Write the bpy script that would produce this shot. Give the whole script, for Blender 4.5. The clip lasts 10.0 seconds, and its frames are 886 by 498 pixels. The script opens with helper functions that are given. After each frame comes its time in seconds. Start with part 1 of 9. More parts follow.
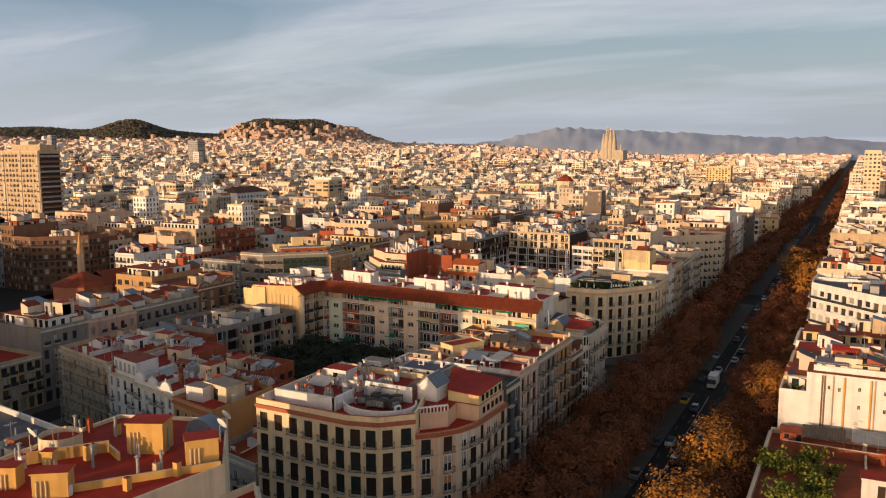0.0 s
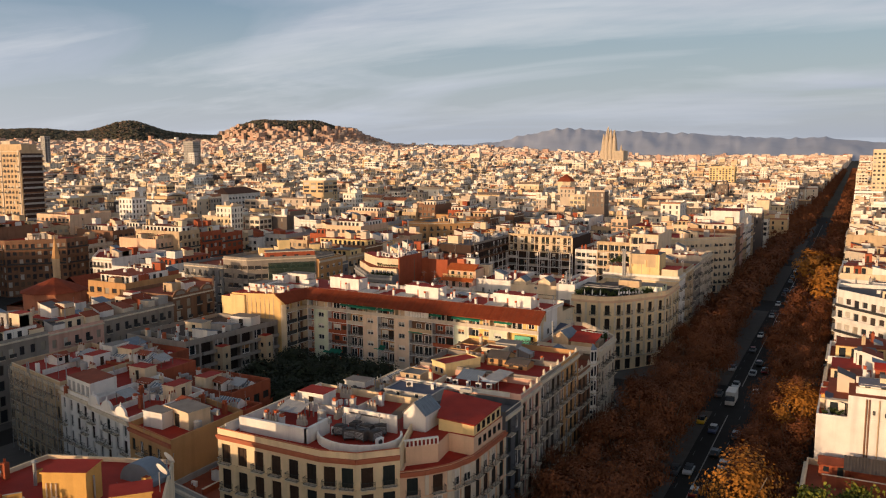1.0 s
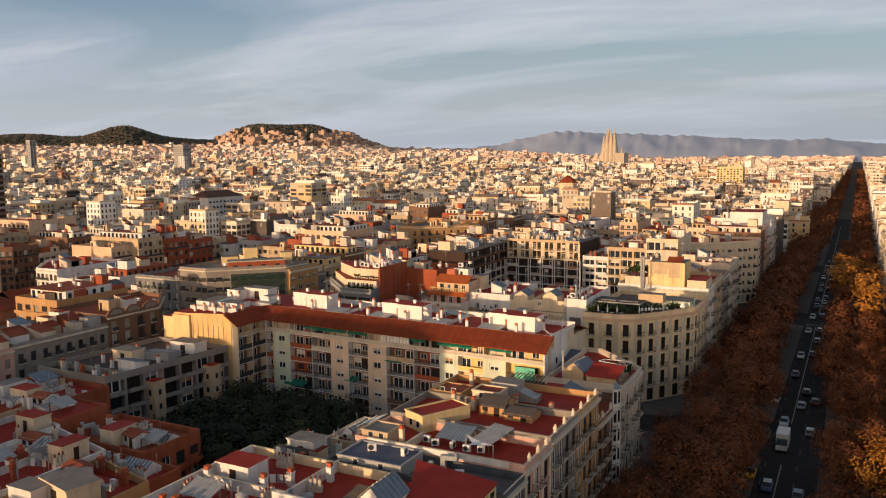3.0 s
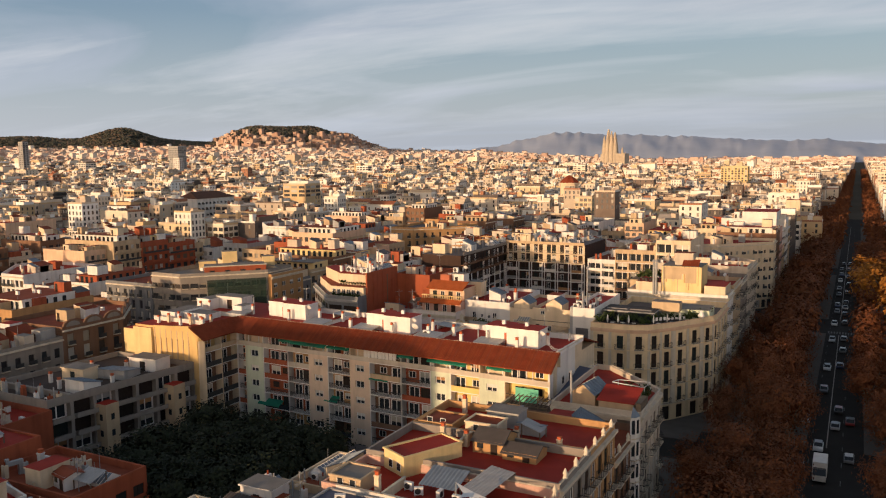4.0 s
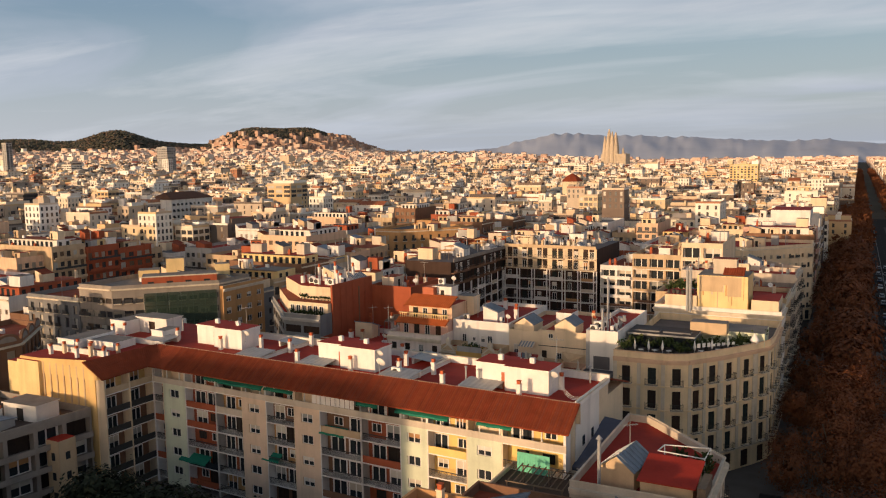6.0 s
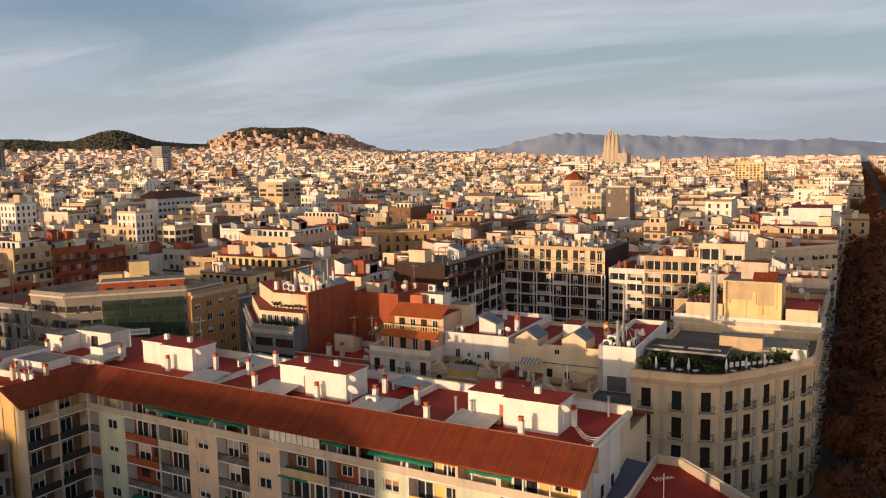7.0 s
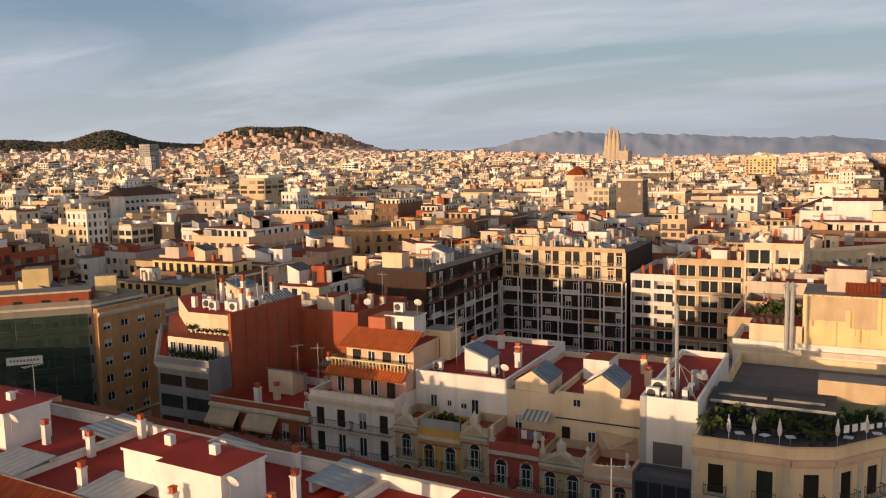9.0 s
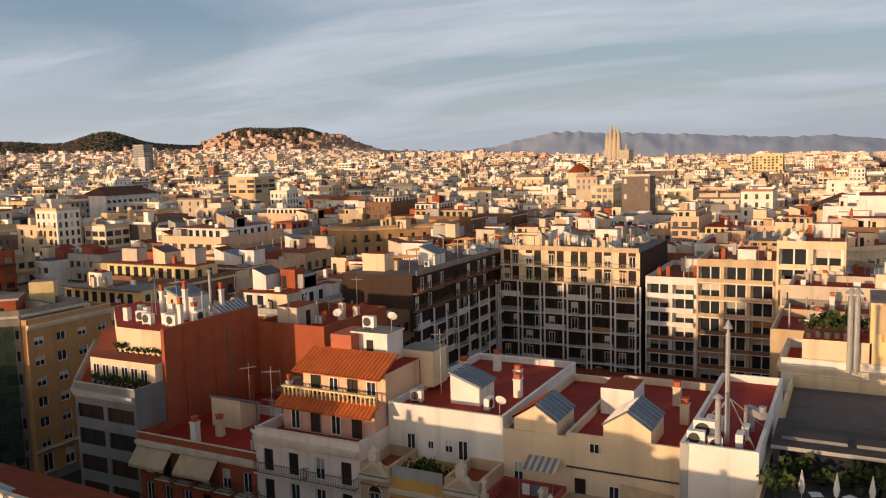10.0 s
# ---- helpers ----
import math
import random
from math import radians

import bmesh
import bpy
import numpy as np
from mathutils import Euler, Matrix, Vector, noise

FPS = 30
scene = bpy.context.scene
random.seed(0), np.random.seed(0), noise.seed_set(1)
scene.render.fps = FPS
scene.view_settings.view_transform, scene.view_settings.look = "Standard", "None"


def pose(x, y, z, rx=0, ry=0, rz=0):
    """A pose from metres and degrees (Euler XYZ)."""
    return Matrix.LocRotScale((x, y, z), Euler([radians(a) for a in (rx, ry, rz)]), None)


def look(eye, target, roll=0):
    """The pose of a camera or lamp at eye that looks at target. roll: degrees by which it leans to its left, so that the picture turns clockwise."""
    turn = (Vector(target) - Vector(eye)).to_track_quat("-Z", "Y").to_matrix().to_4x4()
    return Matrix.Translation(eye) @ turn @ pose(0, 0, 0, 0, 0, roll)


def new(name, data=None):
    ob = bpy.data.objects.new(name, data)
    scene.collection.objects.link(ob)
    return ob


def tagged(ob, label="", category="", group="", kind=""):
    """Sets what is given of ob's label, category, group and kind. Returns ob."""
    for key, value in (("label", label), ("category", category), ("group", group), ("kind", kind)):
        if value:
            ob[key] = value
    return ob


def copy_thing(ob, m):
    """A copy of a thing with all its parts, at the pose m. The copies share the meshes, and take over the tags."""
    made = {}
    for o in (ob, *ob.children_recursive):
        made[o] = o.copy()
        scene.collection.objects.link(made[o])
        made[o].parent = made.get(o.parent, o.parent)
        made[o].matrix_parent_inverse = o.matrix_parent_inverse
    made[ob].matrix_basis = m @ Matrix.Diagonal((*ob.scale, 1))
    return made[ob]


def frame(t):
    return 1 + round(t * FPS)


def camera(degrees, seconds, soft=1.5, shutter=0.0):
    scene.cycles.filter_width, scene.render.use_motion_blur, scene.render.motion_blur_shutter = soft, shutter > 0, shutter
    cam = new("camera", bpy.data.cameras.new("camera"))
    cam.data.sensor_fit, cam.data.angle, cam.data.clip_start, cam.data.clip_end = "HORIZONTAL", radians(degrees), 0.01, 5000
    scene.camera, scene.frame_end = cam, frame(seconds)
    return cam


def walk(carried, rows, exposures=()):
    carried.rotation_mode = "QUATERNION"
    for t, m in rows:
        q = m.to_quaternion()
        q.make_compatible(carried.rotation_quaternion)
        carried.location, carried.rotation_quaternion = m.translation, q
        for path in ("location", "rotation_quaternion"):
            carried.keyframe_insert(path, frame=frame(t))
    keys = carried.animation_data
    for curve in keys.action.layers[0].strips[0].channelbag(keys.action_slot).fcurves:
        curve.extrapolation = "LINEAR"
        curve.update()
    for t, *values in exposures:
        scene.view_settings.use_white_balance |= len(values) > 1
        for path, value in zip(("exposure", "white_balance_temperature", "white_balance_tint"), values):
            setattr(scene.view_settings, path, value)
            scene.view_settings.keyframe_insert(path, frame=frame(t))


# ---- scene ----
# ---- camera and its path ----
cam = camera(57.8, 10.0, 1.15)
walk(cam, [
    (0, look((8.61, -99.07, 63.57), (-0.524, -81.452, 61.082), -0.14)),
    (0.5, look((5.19, -90.81, 62.92), (-3.947, -73.189, 60.452), -0.18)),
    (1, look((1.73, -82.44, 62.20), (-7.398, -64.818, 59.745), -0.23)),
    (1.5, look((-1.75, -73.98, 61.41), (-10.877, -56.353, 58.978), -0.30)),
    (2, look((-5.25, -65.43, 60.57), (-14.384, -47.803, 58.164), -0.38)),
    (2.5, look((-8.79, -56.81, 59.69), (-17.920, -39.179, 57.314), -0.46)),
    (3, look((-12.36, -48.13, 58.79), (-21.482, -30.491, 56.439), -0.55)),
    (3.5, look((-15.94, -39.39, 57.88), (-25.071, -21.747, 55.546), -0.63)),
    (4, look((-19.56, -30.60, 56.95), (-28.683, -12.954, 54.642), -0.71)),
    (4.5, look((-23.19, -21.77, 56.02), (-32.316, -4.121, 53.732), -0.77)),
    (5, look((-26.85, -12.90, 55.09), (-35.968, 4.748, 52.817), -0.84)),
    (5.5, look((-30.52, -4.01, 54.16), (-39.636, 13.646, 51.900), -0.89)),
    (6, look((-34.20, 4.91, 53.23), (-43.314, 22.570, 50.980), -0.93)),
    (6.5, look((-37.88, 13.86, 52.30), (-47.000, 31.515, 50.053), -0.98)),
    (7, look((-41.57, 22.82, 51.36), (-50.687, 40.479, 49.116), -1.01)),
    (7.5, look((-45.26, 31.80, 50.41), (-54.371, 49.458, 48.162), -1.05)),
    (8, look((-48.93, 40.79, 49.43), (-58.046, 58.453, 47.184), -1.10)),
    (8.5, look((-52.59, 49.80, 48.41), (-61.705, 67.463, 46.171), -1.16)),
    (9, look((-56.23, 58.82, 47.36), (-65.341, 76.487, 45.113), -1.23)),
    (9.5, look((-59.84, 67.86, 46.23), (-68.948, 85.527, 43.996), -1.33)),
    (10, look((-63.40, 76.92, 45.03), (-72.516, 94.584, 42.805), -1.46)),
], exposures=[(0, 0.0), (10, 0.0)])

# ---- world and sun ----
SUN_EL, SUN_FROM = 5.9, (-0.34, -0.94)
world = bpy.data.worlds.new("sky")
scene.world = world
world.use_nodes = True
wt = world.node_tree
wt.nodes.clear()
w_out = wt.nodes.new("ShaderNodeOutputWorld")
w_bg = wt.nodes.new("ShaderNodeBackground")
w_sky = wt.nodes.new("ShaderNodeTexSky")
w_sky.sky_type, w_sky.sun_disc = "NISHITA", False
w_sky.sun_elevation = radians(SUN_EL)
w_sky.sun_rotation = math.atan2(SUN_FROM[0], SUN_FROM[1])
w_sky.air_density, w_sky.dust_density, w_sky.ozone_density = 1.0, 1.2, 1.0
w_tc = wt.nodes.new("ShaderNodeTexCoord")
# high streaky cloud: the direction is laid on a flat layer far above
w_sep = wt.nodes.new("ShaderNodeSeparateXYZ")
wt.links.new(w_tc.outputs["Generated"], w_sep.inputs[0])


def w_math(op, a, b=None):
    n = wt.nodes.new("ShaderNodeMath")
    n.operation = op
    for i, v in enumerate((a, b)):
        if v is None:
            continue
        if isinstance(v, (int, float)):
            n.inputs[i].default_value = v
        else:
            wt.links.new(v, n.inputs[i])
    return n.outputs[0]


w_h = w_math("ADD", w_math("MAXIMUM", w_sep.outputs[2], 0.0), 0.13)
w_u = w_math("DIVIDE", w_sep.outputs[0], w_h)
w_v = w_math("DIVIDE", w_sep.outputs[1], w_h)
w_comb = wt.nodes.new("ShaderNodeCombineXYZ")
wt.links.new(w_u, w_comb.inputs[0])
wt.links.new(w_v, w_comb.inputs[1])
w_map = wt.nodes.new("ShaderNodeMapping")
w_map.inputs["Rotation"].default_value = (0, 0, radians(-52))
w_map.inputs["Scale"].default_value = (0.42, 0.85, 1)
w_map.inputs["Location"].default_value = (1.3, 0.4, 0)
wt.links.new(w_comb.outputs[0], w_map.inputs[0])
w_n = wt.nodes.new("ShaderNodeTexNoise")
w_n.inputs["Scale"].default_value = 1.0
w_n.inputs["Detail"].default_value = 5
w_n.inputs["Roughness"].default_value = 0.52
w_n.inputs["Distortion"].default_value = 0.8
wt.links.new(w_map.outputs[0], w_n.inputs["Vector"])


def w_ramp(source, *stops):
    n = wt.nodes.new("ShaderNodeValToRGB")
    els = n.color_ramp.elements
    for i, (p, col) in enumerate(stops):
        e = els[i] if i < 2 else els.new(p)
        e.position, e.color = p, (*col, 1)
    wt.links.new(source, n.inputs[0])
    return n.outputs[0]


def w_mix(fac, a, b, kind="MIX"):
    n = wt.nodes.new("ShaderNodeMixRGB")
    n.blend_type = kind
    for i, v in enumerate((fac, a, b)):
        if isinstance(v, float):
            n.inputs[i].default_value = v
        elif isinstance(v, tuple):
            n.inputs[i].default_value = (*v, 1)
        else:
            wt.links.new(v, n.inputs[i])
    return n.outputs[0]


w_clear = w_mix(1.0, w_mix(1.0, w_sky.outputs[0], (0.075, 0.078, 0.082), "MULTIPLY"), (0.095, 0.142, 0.235), "ADD")
w_cover = w_ramp(w_n.outputs[0], (0.43, (0.02, 0.02, 0.02)), (0.68, (0.95, 0.95, 0.95)))
w_n2 = wt.nodes.new("ShaderNodeTexNoise")
w_n2.inputs["Scale"].default_value = 0.55
w_n2.inputs["Detail"].default_value = 4
wt.links.new(w_map.outputs[0], w_n2.inputs["Vector"])
w_tone = w_ramp(w_n2.outputs[0], (0.38, (0.39, 0.44, 0.54)), (0.62, (0.73, 0.755, 0.79)))
w_map2 = wt.nodes.new("ShaderNodeMapping")
w_map2.inputs["Rotation"].default_value = (0, 0, radians(-40))
w_map2.inputs["Scale"].default_value = (0.7, 1.7, 1)
wt.links.new(w_comb.outputs[0], w_map2.inputs[0])
w_n3 = wt.nodes.new("ShaderNodeTexNoise")
w_n3.inputs["Scale"].default_value = 0.6
w_n3.inputs["Detail"].default_value = 9
w_n3.inputs["Roughness"].default_value = 0.62
w_n3.inputs["Distortion"].default_value = 0.5
wt.links.new(w_map2.outputs[0], w_n3.inputs["Vector"])
w_wisp = w_ramp(w_n3.outputs[0], (0.5, (0, 0, 0)), (0.78, (0.7, 0.7, 0.7)))    # thin torn cloud
w_low = w_ramp(w_sep.outputs[2], (0.0, (1, 1, 1)), (0.17, (0, 0, 0)))
w_high = w_ramp(w_sep.outputs[2], (0.24, (1, 1, 1)), (0.7, (0.2, 0.2, 0.2)))   # the cloud lies low, the zenith is clear
# the veil over the horizon glows warm on the side of the sun
w_dot = wt.nodes.new("ShaderNodeVectorMath")
w_dot.operation = "DOT_PRODUCT"
wt.links.new(w_tc.outputs["Generated"], w_dot.inputs[0])
w_dot.inputs[1].default_value = (SUN_FROM[0], SUN_FROM[1], 0.1)
w_half = w_math("MULTIPLY_ADD", w_dot.outputs["Value"], 0.5)
w_half.node.inputs[2].default_value = 0.5
w_glow = w_ramp(w_half, (0.02, (0.50, 0.55, 0.645)), (0.97, (1.15, 0.80, 0.50)), (0.42, (0.60, 0.635, 0.70)), (0.53, (0.62, 0.64, 0.69)))
w_top = w_ramp(w_sep.outputs[2], (0.4, (0, 0, 0)), (0.8, (0.6, 0.6, 0.6)))    # unseen grey overhead, added to mute the fill light
w_veil = w_mix(w_math("MULTIPLY", w_low, 0.75), w_mix(w_top, w_mix(w_math("MULTIPLY", w_wisp, w_high), w_mix(w_math("MULTIPLY", w_cover, w_high), w_clear, w_tone), (0.76, 0.76, 0.78)), (0.2, 0.19, 0.175)), w_glow)
# aureole round the low sun
w_side = w_ramp(w_dot.outputs["Value"], (0.1, (0, 0, 0)), (1.0, (1, 1, 1)))
w_tall = w_ramp(w_sep.outputs[2], (0.0, (1, 1, 1)), (0.34, (0, 0, 0)))
w_lift = w_ramp(w_half, (0.02, (0.88, 0.88, 0.88)), (0.42, (1, 1, 1)))        # paler towards the sun
w_cloud_out = w_mix(1.0, w_mix(1.0, w_veil, w_lift, "MULTIPLY"), w_mix(1.0, w_mix(1.0, w_side, w_tall, "MULTIPLY"), (4.3, 2.75, 1.5), "MULTIPLY"), "ADD")
wt.links.new(w_cloud_out, w_bg.inputs[0])
w_bg.inputs[1].default_value = 1.07
wt.links.new(w_bg.outputs[0], w_out.inputs[0])

sun_data = bpy.data.lights.new("sun", "SUN")
sun_data.energy, sun_data.angle, sun_data.color = 4.25, radians(0.6), (1.0, 0.66, 0.39)
sun = new("sun", sun_data)
sun.matrix_world = look((SUN_FROM[0] * 100, SUN_FROM[1] * 100, 100 * math.tan(radians(SUN_EL))), (0, 0, 0))

# ---- materials ----
MATS = {}


def material(name, color, rough=0.85, vary=0.25, scale=0.6, fine=9.0, bump=0.15, metal=0.0, palette=None, island=False, stain=0.0):
    """A procedural surface: base colour, broad stains, fine grain and relief. palette: colours picked per object or per loose piece."""
    if name in MATS:
        return MATS[name]
    m = bpy.data.materials.new(name)
    MATS[name] = m
    m.use_nodes = True
    nt = m.node_tree
    b = nt.nodes["Principled BSDF"]
    b.inputs["Roughness"].default_value, b.inputs["Metallic"].default_value = rough, metal
    if rough > 0.65:
        b.inputs["Specular IOR Level"].default_value = 0.15
    geo = nt.nodes.new("ShaderNodeNewGeometry")
    n1, n2 = nt.nodes.new("ShaderNodeTexNoise"), nt.nodes.new("ShaderNodeTexNoise")
    n1.inputs["Scale"].default_value, n1.inputs["Detail"].default_value = scale, 4
    n2.inputs["Scale"].default_value, n2.inputs["Detail"].default_value = fine, 3
    nt.links.new(geo.outputs["Position"], n1.inputs["Vector"])
    nt.links.new(geo.outputs["Position"], n2.inputs["Vector"])
    base = None
    if palette:
        ramp = nt.nodes.new("ShaderNodeValToRGB")
        ramp.color_ramp.interpolation = "CONSTANT"
        els = ramp.color_ramp.elements
        for i, c in enumerate(palette):
            e = els[i] if i < 2 else els.new(i / len(palette))
            e.position, e.color = i / len(palette), (*c, 1)
        if island:
            nt.links.new(geo.outputs["Random Per Island"], ramp.inputs[0])
        else:
            oi = nt.nodes.new("ShaderNodeObjectInfo")
            nt.links.new(oi.outputs["Random"], ramp.inputs[0])
        base = ramp.outputs[0]
    mix = nt.nodes.new("ShaderNodeMixRGB")
    mix.blend_type = "MULTIPLY"
    mix.inputs[0].default_value = 1
    if base:
        nt.links.new(base, mix.inputs[1])
    else:
        mix.inputs[1].default_value = (*color, 1)
    add = nt.nodes.new("ShaderNodeMath")
    add.operation = "MULTIPLY_ADD"
    nt.links.new(n1.outputs[0], add.inputs[0])
    add.inputs[1].default_value, add.inputs[2].default_value = 2 * vary, 1 - vary
    add2 = nt.nodes.new("ShaderNodeMath")
    add2.operation = "MULTIPLY_ADD"
    nt.links.new(n2.outputs[0], add2.inputs[0])
    add2.inputs[1].default_value, add2.inputs[2].default_value = vary * 0.8, 1 - vary * 0.4
    mul = nt.nodes.new("ShaderNodeMath")
    mul.operation = "MULTIPLY"
    nt.links.new(add.outputs[0], mul.inputs[0])
    nt.links.new(add2.outputs[0], mul.inputs[1])
    val = mul.outputs[0]
    if stain:
        # rain streaks run down the walls
        mp = nt.nodes.new("ShaderNodeMapping")
        mp.inputs["Scale"].default_value = (0.55, 0.55, 0.035)
        n3 = nt.nodes.new("ShaderNodeTexNoise")
        n3.inputs["Scale"].default_value, n3.inputs["Detail"].default_value = 1.3, 5
        nt.links.new(geo.outputs["Position"], mp.inputs[0])
        nt.links.new(mp.outputs[0], n3.inputs["Vector"])
        rs = nt.nodes.new("ShaderNodeMapRange")
        rs.inputs[1].default_value, rs.inputs[2].default_value = 0.5, 0.75
        rs.inputs[3].default_value, rs.inputs[4].default_value = 1.0, 1.0 - stain
        nt.links.new(n3.outputs[0], rs.inputs[0])
        m3 = nt.nodes.new("ShaderNodeMath")
        m3.operation = "MULTIPLY"
        nt.links.new(val, m3.inputs[0])
        nt.links.new(rs.outputs[0], m3.inputs[1])
        val = m3.outputs[0]
    nt.links.new(val, mix.inputs[2])
    nt.links.new(mix.outputs[0], b.inputs["Base Color"])
    if bump:
        bp = nt.nodes.new("ShaderNodeBump")
        bp.inputs["Strength"].default_value, bp.inputs["Distance"].default_value = bump, 0.05
        nt.links.new(n2.outputs[0], bp.inputs["Height"])
        nt.links.new(bp.outputs[0], b.inputs["Normal"])
    return m


def plaster(name, c, **k):
    return material(name, c, 0.9, 0.22, 0.35, 6.0, 0.2, stain=k.get("stain", 0.22))


WALLS = {
    "cream": plaster("cream_plaster", (0.67, 0.54, 0.37)),
    "white": plaster("white_plaster", (0.70, 0.665, 0.61)),
    "ochre": plaster("ochre_plaster", (0.58, 0.34, 0.10)),
    "pink": plaster("pink_plaster", (0.58, 0.36, 0.28)),
    "grey": plaster("grey_render", (0.36, 0.35, 0.33)),
    "beige": plaster("beige_stone", (0.54, 0.46, 0.36)),
    "brick": material("orange_brick", (0.33, 0.088, 0.042), 0.9, 0.25, 0.4, 8, 0.25, stain=0.25),
    "peach": plaster("peach_plaster", (0.66, 0.45, 0.30)),
    "brown": plaster("brown_render", (0.21, 0.115, 0.07)),
    "dark": plaster("dark_cladding", (0.10, 0.105, 0.115)),
    "dark_brown": plaster("dark_brown_brick", (0.058, 0.036, 0.028)),
    "slate": plaster("slate_grey_render", (0.20, 0.20, 0.20)),
    "sage": plaster("pale_green_plaster", (0.60, 0.63, 0.47)),
    "pale": plaster("pale_cream_stone", (0.78, 0.66, 0.49)),
    "tan": plaster("tan_plaster", (0.50, 0.37, 0.23)),
    "ochre_tan": plaster("ochre_tan_plaster", (0.47, 0.27, 0.12)),
    "yellow": plaster("yellow_plaster", (0.70, 0.53, 0.26)),
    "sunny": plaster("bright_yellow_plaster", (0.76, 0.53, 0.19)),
    "buff": plaster("buff_plaster", (0.74, 0.58, 0.36)),
    "gold": plaster("golden_plaster", (0.64, 0.43, 0.18)),
    "clay": material("clay_brick", (0.44, 0.18, 0.10), 0.9, 0.25, 0.4, 8, 0.25, stain=0.25),
    "pier": plaster("warm_tan_plaster", (0.66, 0.50, 0.36)),
    "drab": plaster("drab_render", (0.27, 0.235, 0.20)),
    "rosy": plaster("rosy_plaster", (0.72, 0.62, 0.55)),
    "crimson": plaster("dark_red_plaster", (0.40, 0.09, 0.07)),
}
TERRACE = material("red_roof_terrace", (0.31, 0.03, 0.017), 0.75, 0.35, 0.5, 5, 0.2)
TERRACE_B = material("brown_red_terrace", (0.25, 0.065, 0.033), 0.85, 0.35, 0.5, 5, 0.2)
GRAVEL = material("grey_roof_gravel", (0.22, 0.195, 0.17), 0.95, 0.35, 0.5, 12, 0.4)
FELT = material("brown_roof_felt", (0.075, 0.055, 0.046), 0.9, 0.3, 0.6, 8, 0.2)
ROOFGREY = material("dark_roof_felt", (0.13, 0.12, 0.12), 0.9, 0.3, 0.6, 8, 0.2)
TILE = material("terracotta_tile", (0.215, 0.046, 0.019), 0.85, 0.35, 0.8, 7, 0.3)
TILEROW = material("terracotta_tile_row", (0.215, 0.046, 0.019), 0.85, 0.3, 0.8, 7, 0.3, palette=[(0.215, 0.046, 0.019), (0.18, 0.04, 0.018), (0.245, 0.056, 0.021), (0.2, 0.052, 0.027), (0.225, 0.043, 0.017)])
# orange copy of the roof tile with sunshine put into the colour
SUNLIT_TILE = material("sunlit_orange_tile", (0.40, 0.10, 0.028), 0.85, 0.35, 0.8, 7, 0.3)
POT = material("terracotta_cap", (0.42, 0.10, 0.04), 0.85, 0.3, 1.5, 9, 0.2)
STONE = material("pale_cornice_stone", (0.60, 0.52, 0.40), 0.9, 0.25, 0.8, 7, 0.25, stain=0.2)
REDSTONE = material("red_painted_cornice", (0.40, 0.13, 0.07), 0.85, 0.25, 0.8, 7, 0.2)
WHITE = material("white_paint", (0.74, 0.71, 0.66), 0.8, 0.15, 0.7, 6, 0.15, stain=0.2)
GLASS = material("window_glass", (0.025, 0.03, 0.035), 0.12, 0.2, 0.5, 2, 0.0)
GLASS.node_tree.nodes["Principled BSDF"].inputs["Specular IOR Level"].default_value = 0.28
SHUTTER = material("dark_wooden_shutter", (0.06, 0.045, 0.035), 0.7, 0.3, 2, 30, 0.2, palette=[(0.028, 0.022, 0.018), (0.05, 0.03, 0.02), (0.022, 0.028, 0.026), (0.036, 0.03, 0.026), (0.03, 0.02, 0.016)])
BLIND = material("roller_blind", (0.45, 0.40, 0.32), 0.8, 0.2, 1, 20, 0.1, palette=[(0.5, 0.44, 0.35), (0.62, 0.58, 0.5), (0.4, 0.22, 0.1), (0.3, 0.3, 0.28), (0.55, 0.5, 0.42)])
WINMIX = material("window_panes", (0.03, 0.03, 0.035), 0.35, 0.2, 0.5, 2, 0.0, island=True, palette=[(0.025, 0.03, 0.035), (0.02, 0.02, 0.022), (0.3, 0.26, 0.2), (0.03, 0.035, 0.04), (0.12, 0.08, 0.05), (0.025, 0.025, 0.03), (0.45, 0.42, 0.36), (0.05, 0.04, 0.035)])
WINMIX.node_tree.nodes["Principled BSDF"].inputs["Specular IOR Level"].default_value = 0.28
IRON = material("wrought_iron", (0.03, 0.03, 0.03), 0.6, 0.2, 2, 20, 0.0)
METAL = material("galvanised_metal", (0.33, 0.33, 0.325), 0.6, 0.25, 1.2, 9, 0.1, metal=0.3)
ZINC = material("blue_grey_roof_sheet", (0.15, 0.185, 0.225), 0.55, 0.3, 0.8, 9, 0.1, metal=0.1)
ASPHALT = material("asphalt", (0.028, 0.026, 0.024), 0.9, 0.3, 0.25, 6, 0.2)
PAVING = material("pavement_slab", (0.10, 0.09, 0.08), 0.9, 0.25, 0.4, 5, 0.2)
PAINT = material("road_marking", (0.13, 0.13, 0.125), 0.8, 0.2, 1, 9, 0.0)
AWNING = material("green_awning", (0.02, 0.17, 0.11), 0.8, 0.2, 1, 14, 0.1)
BARK = material("plane_bark", (0.16, 0.12, 0.085), 0.95, 0.35, 2, 9, 0.4)
# autumn leaf made gold, with low sunlight in the base colour
SUNLEAF = material("sunlit_gold_leaf", (0.33, 0.135, 0.022), 0.75, 0.3, 0.45, 1.6, 0.0)
AUTUMN = material("autumn_leaf", (0.155, 0.053, 0.020), 0.75, 0.28, 0.4, 1.6, 0.0)
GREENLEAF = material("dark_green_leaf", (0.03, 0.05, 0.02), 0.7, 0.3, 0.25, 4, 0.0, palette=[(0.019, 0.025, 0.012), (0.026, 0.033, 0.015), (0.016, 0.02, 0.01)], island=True)
